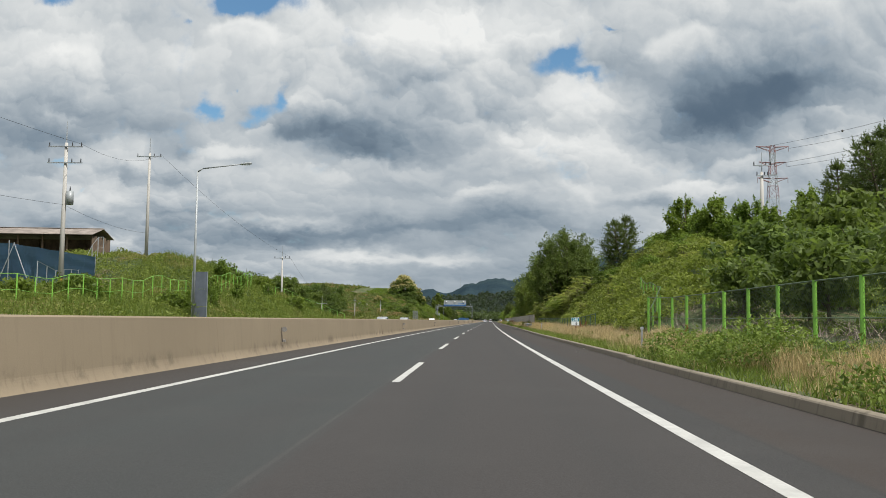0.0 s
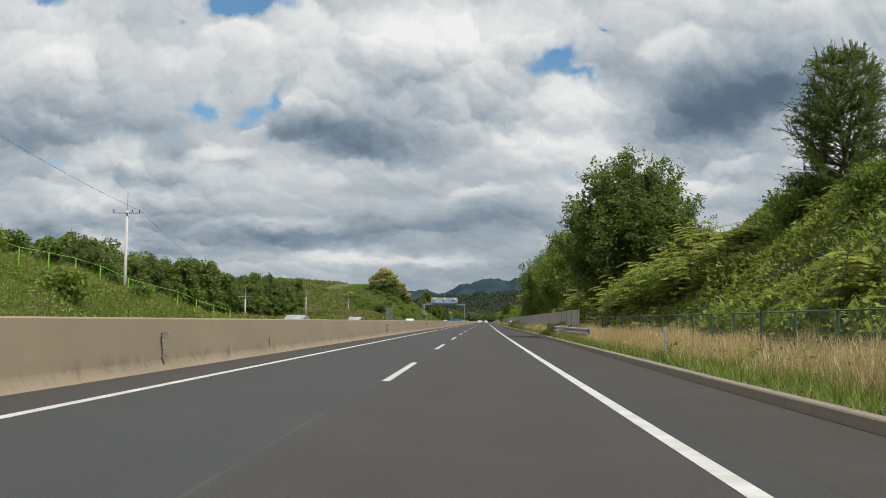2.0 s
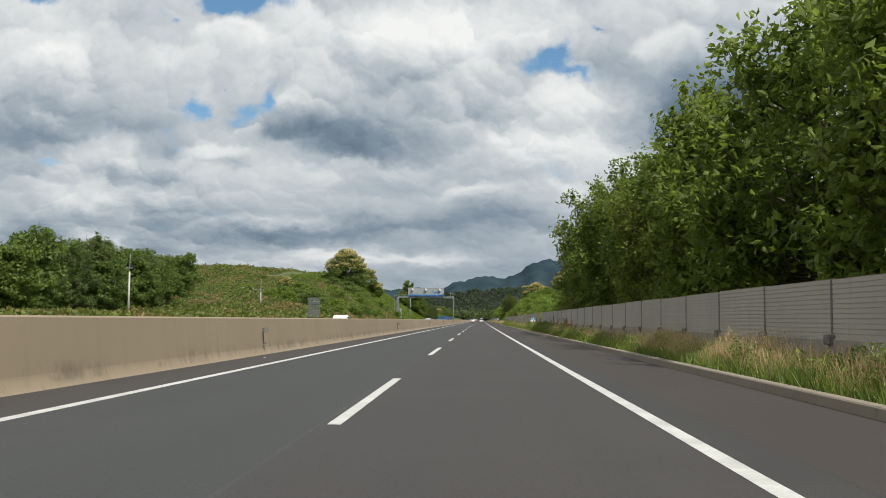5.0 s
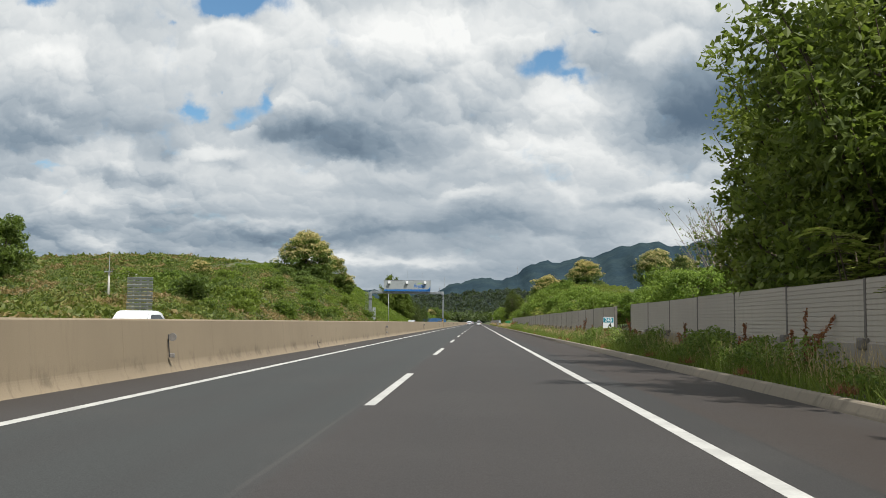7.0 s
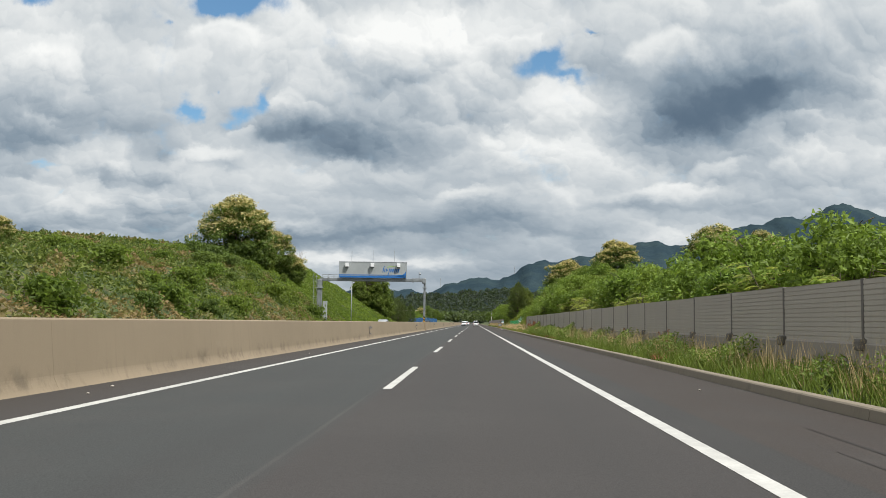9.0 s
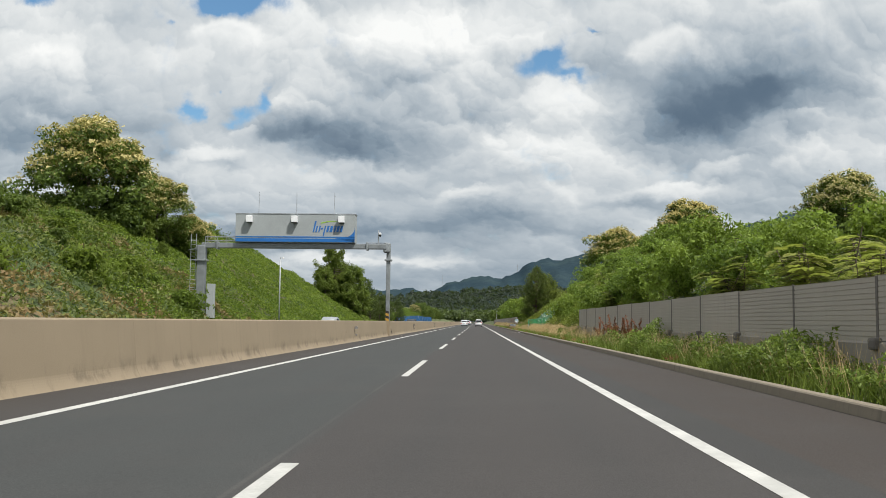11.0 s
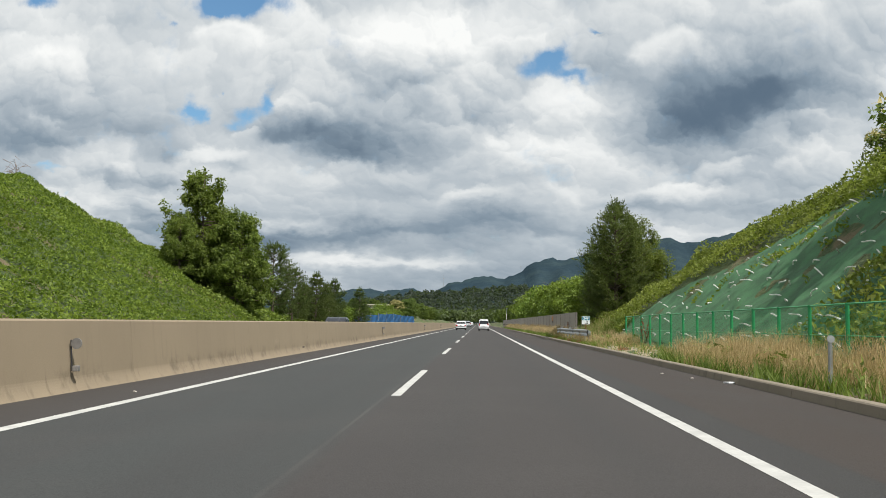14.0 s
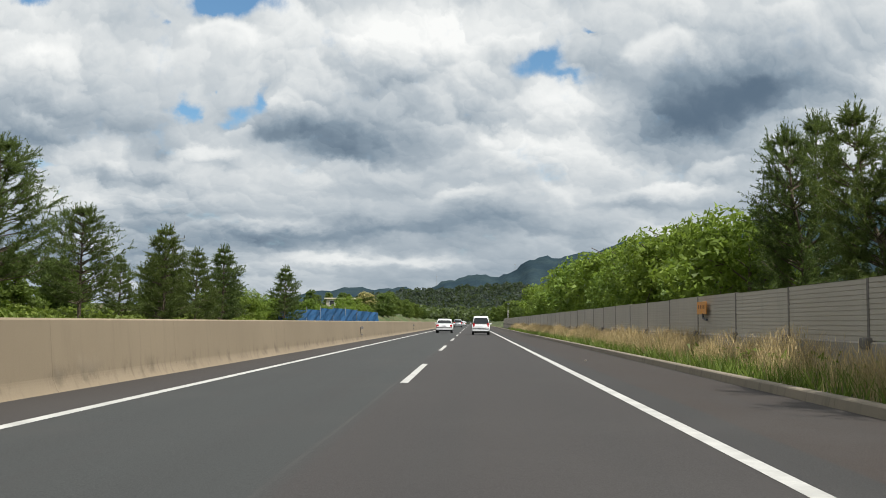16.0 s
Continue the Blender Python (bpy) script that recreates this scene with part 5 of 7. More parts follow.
thicket("wall_weeds", "leafy roadside weeds at the foot of the wall", (122, 382), (6.9, 7.75), 105000, 0.04, WEED, 49, lambda s, d, z: np.sin(s * 0.9 + np.sin(s * 0.23) * 4) > -0.45, 0.52, 0.15)

hill_s, hill_d = strew(70000, 36, 132, -31, -17.5, 521, 0.8)
hill_ok = land(hill_s, hill_d) > 0.2
blades("bank_grass", "tall rough grass among the weeds on the bank", hill_s[hill_ok], hill_d[hill_ok], land(hill_s[hill_ok], hill_d[hill_ok]), 0.85, GRASS, 522, 0.022, 0.3)
for s, d, k, a in ((78, -21.0, 0.42, 0), (82, -22.2, 0.5, 70), (71, -20.5, 0.36, 130), (92, -24.0, 0.55, 210), (96, -23.5, 0.45, 300), (88, -21.5, 0.4, 30), (103, -22.0, 0.34, 110)):
    place(upright, s, d, k, a)

# ---- verge grass ----


def tufts(s, d, seed):
    """How tall the dry grass stands: high tufts with low gaps between."""
    a = np.sin(s * 0.55 + 1.8 * np.sin(d * 1.7 + s * 0.13 + seed)) * np.sin(d * 2.3 + 1.4 * np.sin(s * 0.9))
    b = np.sin(s * 2.7 + d * 3.3 + 2.0 * np.sin(s * 1.1 + seed))
    return np.clip(0.62 + 0.34 * a + 0.16 * b, 0.15, 1.15) * np.clip(0.5 + (d - 6.65) * 1.0, 0.5, 1.0)


def dry_verge(s0, s1, d1, n, seed, tall, d0=6.58):
    r = np.random.default_rng(seed + 4)
    s, d = strew(int(n * 0.55), s0, s1, d0, d1, seed)
    blades("verge_grass", "short green grass under the dry stalks", s, d, np.maximum(land(s, d), 0.12), tall * 0.42, GRASS, seed + 1, 0.016, 0.4)
    s, d = strew(int(n * 1.9), s0, s1, d0 + 0.14, d1, seed + 2, 0.5)
    high = tufts(s, d, seed)
    ok = high > r.uniform(0.3, 0.7, len(s))
    s, d, high = s[ok], d[ok], high[ok]
    blades("dry_grass", "tall dry golden grass with feathery seed heads", s, d, np.maximum(land(s, d), 0.1), tall * 1.15 * high, STRAW, seed + 3, 0.0055, 0.22)
    pick = r.uniform(size=len(s)) < 0.7
    s, d, high = s[pick], d[pick], high[pick]
    blades("seed_heads", "feathery straw-coloured grass seed heads", s + r.normal(0, 0.08, len(s)), d + r.normal(0, 0.08, len(s)), land(s, d) + tall * high * r.uniform(0.55, 1.0, len(s)), 0.22, STRAWPINK, seed + 8, 0.005, 0.35)
    s, d = strew(int(n * 0.1), s0, s1, 7.1, d1, seed + 6, 0.97)
    p = np.stack([bend(s) + d, s, land(s, d) + r.uniform(0.1, 0.5, len(s))], 1)
    v, f = leaves(p, np.full(len(p), 0.08), r, 0.8)
    tagged(new("verge_weeds", mesh_of("verge_weeds", v, f, WEED)), "leafy green weeds among the dry grass", "weeds", kind="stuff")


STRAWPINK = leafy("seed_plume", (0.50, 0.37, 0.20), (0.78, 0.62, 0.38), 0.35)
dry_verge(-5, 28, 9.0, 20000, 51, 0.62, 6.02)
dry_verge(28, 80, 9.0, 42000, 55, 0.74, 6.16)
dry_verge(80, 122, 9.0, 34000, 57, 0.80, 6.36)
dry_verge(127, 178, 7.75, 13000, 111, 0.80)
dry_verge(376, 432, 9.0, 34000, 61, 0.78)
dry_verge(446, 470, 9.0, 14000, 71, 0.55)
dry_verge(468, 600, 7.8, 46000, 81, 0.88)
s, d = strew(66000, 120, 380, 6.64, 7.8, 91)
blades("verge_grass", "green grass and weeds along the panel wall", s, d, land(s, d), 0.40, GRASS, 92, 0.014, 0.35)
s, d = strew(26000, 120, 380, 6.95, 7.75, 93, 0.95)
blades("dry_grass", "scattered dry stalks in the green verge", s, d, land(s, d), 0.80, STRAW, 94, 0.008)
thicket("wall_weeds", "lush tall weeds at the foot of the wall", (222, 262), (6.85, 7.7), 30000, 0.045, WEED, 97, lambda s, d, z: np.sin(s * 0.5 + 1.0) > -0.5, 0.72, 0.15)
thicket("wall_weeds", "lush tall weeds at the foot of the wall", (318, 352), (6.75, 7.7), 30000, 0.045, WEED, 96, lambda s, d, z: np.sin(s * 0.6) > -0.6, 0.72, 0.2)
thicket("verge_weeds", "dense green mugwort spilling over the kerb", (8, 31), (6.15, 8.3), 26000, 0.05, WEED, 95, lambda s, d, z: np.sin(s * 0.45 + 0.6 * d) > -0.2, 0.8, 0.2)
thicket("wall_weeds", "lush tall weeds at the foot of the wall", (122, 136), (7.0, 9.0), 18000, 0.05, WEED, 98, None, 0.6, 0.2)
# dry tufts that spill over the kerb at its joints
tuft_r = np.random.default_rng(99)
joint = np.repeat(-12 + 5.0 * np.arange(14, 98), 40)
ok = np.repeat(tuft_r.uniform(size=84) < 0.45, 40)
s = (joint + tuft_r.normal(0, 0.16, len(joint)))[ok]
d = tuft_r.uniform(6.50, 6.85, len(s))
blades("kerb_tuft", "brown withered tufts hanging over the kerb joints", s, d, 0.20 - 0.5 * np.maximum(0, 6.56 - d), 0.16, DOCK, 100, 0.014, 0.7)
# flowering bush on the hill
flower = leafy("white_blossom", (0.60, 0.60, 0.55), (0.80, 0.80, 0.76), 0.3)
for s, d, k, seed in ((317, -40.5, 1.0, 1), (314.5, -40.0, 0.8, 2), (319.5, -41.5, 0.7, 3)):
    bush = broad_tree("flowering_bush", "green bush flecked with white flowers on the bank", 2.0 * k, 1.9 * k, 1400, 0.17, LEAF, 120 + seed, 0.0, clumps=24, lump=0.3)
    fr = np.random.default_rng(130 + seed)
    a = fr.normal(size=(220, 3))
    a /= np.linalg.norm(a, axis=1, keepdims=True)
    a[:, 2] = np.abs(a[:, 2])
    v, f = leaves(np.array([0, 0, 0.8 * k]) + a * np.array([1.75, 1.75, 0.95]) * k * fr.uniform(0.75, 1.0, (220, 1)), np.full(220, 0.11), fr, 0.8)
    shared("blossom", mesh_of("blossom", v, f, flower), bush)
    place(bush, s, d, 1.0, 0, True)
s, d = strew(4000, 457, 467, 8.7, 10.2, 501, 0.6)
blades("tall_grass", "bright green tall grass on the low mound", s, d, land(s, d), 0.75, GRASS, 502, 0.012, 0.3)
s, d = strew(5000, 6, 46, 9.9, 17, 511, 0.9)
blades("prunings", "brown withered prunings lying under the fruit trees", s, d, land(s, d) + 0.05, 0.45, BAREWOOD, 512, 0.016, 1.4, "prunings")

# ---- street furniture and things beside the road ----


def text_mesh(words, size, mat, bold=0.0):
    """Letters of the built-in font as a mesh, centred."""
    cu = bpy.data.curves.new("letters", "FONT")
    cu.body, cu.size, cu.align_x, cu.align_y, cu.extrude, cu.offset = words, size, "CENTER", "CENTER", 0.002, bold
    ob = bpy.data.objects.new("letters", cu)
    scene.collection.objects.link(ob)
    bpy.context.view_layer.update()
    me = bpy.data.meshes.new_from_object(ob.evaluated_get(bpy.context.evaluated_depsgraph_get()))
    bpy.data.objects.remove(ob)
    me.materials.clear()
    me.materials.append(mat)
    return me


STAND = pose(0, 0, 0, 90, 0, 0)


def street_lamp(s, d, tall=11.7, reach=3.7, label="tall grey steel street lamp with a curved arm"):
    z = ground_at(s, d)
    lamp = thing("street_lamp", label, "street lamp", on_road(s, d, z - 0.03))
    tall -= z
    part("base_plate", box(fresh(), (0.45, 0.45, 0.04), (0, 0, 0.04), 0.01), GALV, lamp)
    part("pole", rod(fresh(), (0, 0, 0), (0, 0, tall - 0.15), 0.11, 0.06, 12), PALESTEEL, lamp, smooth=True)
    bm = fresh()
    rod(bm, (0, 0, tall - 0.2), (0.35, 0, tall + 0.05), 0.055, 0.05)
    rod(bm, (0.33, 0, tall + 0.04), (reach - 0.5, 0, tall + 0.38), 0.05, 0.04)
    part("arm", bm, PALESTEEL, lamp, smooth=True)
    bm = box(fresh(), (0.75, 0.30, 0.14), (reach - 0.2, 0, tall + 0.42), 0.05, pose(0, 0, 0, 0, -6, 0))
    part("lamp_head", bm, PALESTEEL, lamp, smooth=True)
    part("lens", box(fresh(), (0.45, 0.22, 0.06), (reach - 0.15, 0, tall + 0.34), 0.02), WHITE, lamp)
    return lamp


street_lamp(66.4, -18.85)


def board_back(s, d, wide, z0, z1, louvred, label):
    """The unpainted back of a sign for the opposite carriageway."""
    g = ground_at(s, d)
    sign = thing("road_sign", label, "sign", on_road(s, d, g))
    z0, z1 = z0 - g, z1 - g
    for x in (-wide * 0.28, wide * 0.28):
        part("post", rod(fresh(), (x, 0.12, -0.3), (x, 0.12, z1 - 0.1), 0.05, seg=8), GALV, sign)
    if louvred:
        n = 11
        for i in range(n):
            z = z0 + (z1 - z0) * (i + 0.5) / n
            part("slat", box(fresh(), (wide, 0.05, (z1 - z0) / n * 0.72), (0, 0, z), 0.012, pose(0, 0, 0, 18, 0, 0)), GALV, sign)
        part("mullion", box(fresh(), (0.10, 0.06, z1 - z0), (0, 0.07, (z0 + z1) / 2), 0.01), GALV, sign)
    else:
        n = 3
        for i in range(n):
            z = z0 + (z1 - z0) * (i + 0.5) / n
            part("panel", box(fresh(), (wide, 0.04, (z1 - z0) / n - 0.03), (0, 0, z), 0.01), SLATE, sign)
        for x in (-wide / 2, wide / 2):
            part("edge", box(fresh(), (0.05, 0.07, z1 - z0), (x, 0, (z0 + z1) / 2), 0.01), GALV, sign)
    return sign


SLATE = material("slate_grey_sheet", (0.13, 0.15, 0.18), 0.55, 0.3, 2.0, 0.15)
board_back(66.95, -18.6, 1.1, 0.6, 4.35, False, "dark grey back of a tall sheet-metal road sign")
board_back(258.7, -18.05, 1.5, 1.2, 3.55, True, "ribbed grey back of a road sign on two posts")


def utility_pole(s, d, top, arms, label, transformer=False, radius=0.17, band=False):
    """A concrete power pole with cross-arms, insulators and, on some, a transformer."""
    g = ground_at(s, d)
    tall = top - g
    pole = thing("utility_pole", label, "utility pole", on_road(s, d, g))
    part("shaft", rod(fresh(), (0, 0, -0.5), (0, 0, tall - 1.6), radius, radius * 0.6, 12), POLE, pole, smooth=True)
    part("spike", rod(fresh(), (0, 0, tall - 1.7), (0, 0, tall), 0.05, 0.03, 8), GALV, pole)
    for z, wide in arms:
        z = z - g
        part("cross_arm", box(fresh(), (wide, 0.09, 0.09), (0, -0.16, z), 0.01), GALV, pole)
        for x in (-wide * 0.46, wide * 0.2, wide * 0.46):
            bm = rod(fresh(), (x, -0.16, z), (x, -0.16, z + 0.30), 0.05, 0.035, 8)
            part("insulator", bm, DARK, pole)
    if transformer:
        z = tall - 6.2
        can = part("transformer", rod(fresh(), (0.42, 0, z), (0.42, 0, z + 1.0), 0.27, seg=14), PALESTEEL, pole, "pale grey transformer can", True)
        part("bushing", rod(fresh(), (0.42, 0, z + 1.0), (0.42, 0, z + 1.35), 0.06, 0.03, 8), DARK, can)
        part("bracket", box(fresh(), (0.5, 0.1, 0.1), (0.2, 0, z + 0.25)), GALV, pole)
    if band:
        for i in range(4):
            part("warning_band", rod(fresh(), (0, 0, 0.7 + i * 0.22), (0, 0, 0.92 + i * 0.22), radius + 0.012, seg=12), (YELLOW, BLACK)[i % 2], pole)
    return pole


utility_pole(68, -29.2, 15.4, ((13.5, 2.6), (12.3, 2.6)), "concrete power pole with two cross-arms and a transformer", True, 0.2, True)
utility_pole(95.3, -32.9, 19.5, ((17.5, 2.6),), "tall concrete power pole on the bank", False, 0.19)
utility_pole(138.3, -28.3, 11.7, ((9.9, 2.4),), "concrete power pole with one cross-arm")
utility_pole(194.0, -32.2, 5.9, ((4.2, 2.2),), "concrete power pole with one cross-arm beyond the road")
utility_pole(235.0, -31.3, 6.9, ((5.6, 0.7),), "slender power pole standing before the wood", False, 0.12)
utility_pole(287.0, -31.0, 6.9, ((5.2, 0.7),), "slender power pole below the scrubby bank", False, 0.12)
utility_pole(74.5, 23.5, 14.7, ((13.6, 1.4), (12.8, 0.9)), "concrete power pole behind the orchard", False, 0.2)
utility_pole(662, 8.9, 5.4, ((5.1, 0.5),), "slender pole at the end of the panel wall", False, 0.10)
utility_pole(545, -26, 10.0, ((8.4, 2.2),), "concrete power pole among young pines")


def wire(name, a, b, sag, label="thin dark overhead power line", radius=0.011):
    cu = bpy.data.curves.new(name, "CURVE")
    cu.dimensions, cu.bevel_depth, cu.bevel_resolution = "3D", radius, 1
    sp = cu.splines.new("POLY")
    sp.points.add(24)
    a, b = Vector(a), Vector(b)
    for i, p in enumerate(sp.points):
        t = i / 24
        q = a.lerp(b, t) - Vector((0, 0, sag * 4 * t * (1 - t)))
        p.co = (*q, 1)
    cu.materials.append(DARK)
    ob = new(name, cu)
    bpy.context.view_layer.update()
    me = bpy.data.meshes.new_from_object(ob.evaluated_get(bpy.context.evaluated_depsgraph_get()))
    bpy.data.objects.remove(ob)
    return tagged(new(name, me), label, "cable")


CABLE_TOPS = [(10, -30, 14.5), (68, -28.0, 13.7), (95.3, -31.7, 17.7), (138.3, -27.2, 10.1), (194, -31.2, 4.5)]
for (s0, d0, z0), (s1, d1, z1) in zip(CABLE_TOPS, CABLE_TOPS[1:]):
    wire("power_line", at_road(s0, d0, z0), at_road(s1, d1, z1), 0.9)
wire("power_line", at_road(40, -34, 9.2), at_road(68, -29.2, 9.2), 0.3)
wire("power_line", at_road(68, -29.2, 9.2), at_road(95.3, -32.9, 9.6), 0.4)


def gantry(s):
    """A toll-lane gantry over the opposite carriageway with a lit sign box."""
    g = thing("sign_gantry", "grey steel toll gantry carrying a long sign box", "gantry", on_road(s, 0.0, 0.0))
    dl, dr, zb = -19.5, -5.38, 6.76
    post = part("post", box(fresh(), (0.26, 0.66, 5.75), (dr + 0.13, 0.45, 1.1 + 2.87), 0.03), GANTRYSTEEL, g)
    part("collar", box(fresh(), (0.52, 0.92, 0.12), (dr + 0.13, 0.45, 5.75), 0.02), GANTRYSTEEL, post)
    for i in range(4):
        bm = fresh()
        low, high, tilt = 1.18 + i * 0.19, 1.37 + i * 0.19, 0.22
        ring = [bm.verts.new((dr + 0.13 + x, y, z - tilt * (x + 0.13) * 1.6)) for y in (0.105, 0.125) for x, z in ((-0.128, low), (0.128, low), (0.128, high), (-0.128, high))]
        for q in ((0, 1, 2, 3), (7, 6, 5, 4), (0, 4, 5, 1), (1, 5, 6, 2), (2, 6, 7, 3), (3, 7, 4, 0)):
            bm.faces.new([ring[j] for j in q])
        part("warning_stripe", bm, (YELLOW, BLACK)[i % 2], post)
    part("knee", box(fresh(), (0.5, 0.95, 0.75), (dr + 0.03, 0.28, 6.68), 0.1), GANTRYSTEEL, g)
    part("post", box(fresh(), (0.62, 0.6, 6.5), (dl, 0, 3.2), 0.05), GANTRYSTEEL, g)
    part("collar", box(fresh(), (0.9, 0.9, 0.12), (dl, 0, 5.6), 0.02), GANTRYSTEEL, g)
    part("knee", box(fresh(), (0.66, 0.62, 0.7), (dl, 0, 6.4), 0.1), GANTRYSTEEL, g)
    part("beam", box(fresh(), (dr - dl, 0.5, 0.40), ((dl + dr) / 2, 0, zb - 0.02), 0.05), GANTRYSTEEL, g)
    for x in (dl + 1.2, dr - 1.45):
        part("flange", box(fresh(), (0.12, 0.70, 0.60), (x, 0, zb - 0.02), 0.02), GANTRYSTEEL, g)
    part("cabinet", box(fresh(), (0.55, 0.5, 2.6), (dl + 0.75, 0.1, 2.5), 0.03), SIGNGREY, g)
    part("foundation", box(fresh(), (1.3, 1.3, 0.7), (dl, 0, 0.15), 0.04), KERB, g)
    # sign box
    x0, x1, z0, z1 = -16.85, -7.72, 6.98, 9.12
    face = -0.52
    body = part("sign_box", box(fresh(), (x1 - x0, 1.0, z1 - z0), ((x0 + x1) / 2, 0, (z0 + z1) / 2), 0.02), SIGNGREY, g, "pale grey sign box")
    part("top_edge", box(fresh(), (x1 - x0 + 0.06, 1.04, 0.09), ((x0 + x1) / 2, 0, z1 + 0.03), 0.015), GALV, body)
    part("blue_band", box(fresh(), (x1 - x0 - 0.06, 0.012, 0.26), ((x0 + x1) / 2, face + 0.012, z0 + 0.17)), BLUE, body)
    part("blue_line", box(fresh(), (x1 - x0 - 0.06, 0.012, 0.09), ((x0 + x1) / 2, face + 0.012, z0 + 0.41)), BLUE, body)
    bm = fresh()
    corner = [(x1 - 0.03, z0 + 0.03), (x1 - 0.03, z0 + 1.15)]
    corner += [(x1 - 0.03 - 0.85 * (1 - math.cos(a)) ** 1.0, z0 + 1.15 - 0.75 * math.sin(a)) for a in np.linspace(0.15, 1.5, 8)]
    corner += [(x1 - 1.6, z0 + 0.30)]
    front = [bm.verts.new((x, face + 0.006, z)) for x, z in corner]
    back = [bm.verts.new((x, face + 0.02, z)) for x, z in corner]
    bm.faces.new(front)
    for i in range(len(corner)):
        j = (i + 1) % len(corner)
        bm.faces.new((front[i], front[j], back[j], back[i]))
    part("blue_corner", bm, BLUE, body)
    # the emblem, as plain slanted shapes
    lean = Matrix(((1, 0, 0.22, 0), (0, 1, 0, 0), (0, 0, 1, 0), (0, 0, 0, 1)))
    xs = x1 - 3.18
    for x, w_, za, zb_ in ((0.0, 0.11, 0.0, 0.86), (0.20, 0.10, 0.0, 0.50), (0.42, 0.10, 0.0, 0.50), (0.60, 0.16, 0.22, 0.34), (0.82, 0.10, -0.28, 0.50),
                           (1.05, 0.16, 0.02, 0.50), (1.32, 0.20, 0.02, 0.48), (1.60, 0.12, 0.0, 0.50), (1.82, 0.18, 0.02, 0.48), (2.08, 0.18, 0.02, 0.48)):
        m = Matrix.Translation((xs, face + 0.012, z0 + 0.78)) @ lean
        bm = fresh()
        box(bm, (w_, 0.012, zb_ - za), (x, 0, (za + zb_) / 2), 0.0)
        bmesh.ops.transform(bm, matrix=m, verts=bm.verts)
        part("emblem_shape", bm, BLUE, body)
    bm = fresh()
    for i in range(12):
        t0, t1 = i / 12, (i + 1) / 12
        f = lambda t: (xs + 0.55 + 1.5 * t, z0 + 1.42 + 0.18 * math.sin(t * 2.4))
        (a, b), (c, e) = f(t0), f(t1)
        thick = 0.075 * (1 - t0) + 0.015
        vs = [bm.verts.new(p) for p in ((a, face + 0.008, b), (c, face + 0.008, e), (c, face + 0.008, e + thick), (a, face + 0.008, b + thick))]
        bm.faces.new(vs)
    part("emblem_arc", bm, LIME, body)
    for x in (-15.75, -12.3, -8.75):
        lamp = part("floodlight", box(fresh(), (0.46, 0.42, 0.50), (x, -0.72, 8.72), 0.03), WHITE, body, "white box floodlight")
        part("lamp_glass", box(fresh(), (0.38, 0.34, 0.03), (x, -0.72, 8.46), 0.0), DARK, lamp)
    for x in (-15.2, -12.3, -9.4):
        part("lightning_rod", rod(fresh(), (x, 0, z1), (x, 0, z1 + 1.75), 0.03, 0.018, 6), GALV, body)
        part("rod_tip", box(fresh(), (0.16, 0.02, 0.02), (x, 0, z1 + 1.45)), GALV, body)
    # camera mast and rails
    mast = part("camera_mast", rod(fresh(), (-6.0, 0, 6.8), (-6.0, 0, 8.0), 0.045, 0.04, 8), GALV, g)
    part("camera", box(fresh(), (0.16, 0.36, 0.16), (-5.86, -0.1, 7.72), 0.03), WHITE, mast)
    part("dome", rod(fresh(), (-5.86, -0.1, 7.5), (-5.86, -0.1, 7.64), 0.06, 0.09, 10), DARK, mast)
    bm = fresh()
    for y in (-0.2, 0.2):
        rod(bm, (-6.9, y, 7.02), (-5.4, y, 7.02), 0.018, seg=6)
        for x in (-6.9, -6.2, -5.5):
            rod(bm, (x, y, 6.8), (x, y, 7.02), 0.015, seg=6)
    part("handrail", bm, GALV, g)
    bm = fresh()
    for y in (-0.25, 0.25):
        rod(bm, (-19.2, y, 7.4), (-16.9, y, 7.4), 0.02, seg=6)
        rod(bm, (-19.2, y, 7.1), (-16.9, y, 7.1), 0.02, seg=6)
        for x in (-19.2, -18.4, -17.6, -16.9):
            rod(bm, (x, y, 6.8), (x, y, 7.4), 0.02, seg=6)
    part("handrail", bm, GALV, g)
    # caged ladder on the far post
    ladder = thing("ladder", "", "", None)
    ladder.parent = g
    for x in (-20.35, -19.95):
        part("stile", rod(fresh(), (x, -0.05, 0.6), (x, -0.05, 7.6), 0.022, seg=6), GALV, ladder)
    for i in range(22):
        part("rung", rod(fresh(), (-20.35, -0.05, 0.8 + i * 0.3), (-19.95, -0.05, 0.8 + i * 0.3), 0.014, seg=6), GALV, ladder)
    for i in range(7):
        bm = fresh()
        ring = [Vector((-20.15 + 0.36 * math.cos(a), -0.05 - 0.55 * math.sin(a), 2.6 + i * 0.75)) for a in np.linspace(0, math.pi, 8)]
        for a, b in zip(ring, ring[1:]):
            rod(bm, a, b, 0.014, seg=5)
        part("hoop", bm, GALV, ladder)
    return g


gantry(388.9)
part("gantry_plinth", box(fresh(), (0.86, 0.9, 1.16), at_road(388.5, -5.39, 0.55), 0.03), BARRIER, barrier)


def camera_pole(s, d, top):
    g = ground_at(s, d)
    p = thing("camera_pole", "slim white pole with a small traffic camera", "camera pole", on_road(s, d, g))
    part("pole", rod(fresh(), (0, 0, -0.2), (0, 0, top - g), 0.07, 0.055, 10), PALESTEEL, p, smooth=True)
    part("camera_arm", box(fresh(), (0.35, 0.05, 0.05), (0.15, -0.05, top - g - 0.08)), GALV, p)
    part("camera", box(fresh(), (0.16, 0.3, 0.16), (0.32, -0.1, top - g - 0.1), 0.03), WHITE, p)


camera_pole(410.4, -17.9, 7.3)


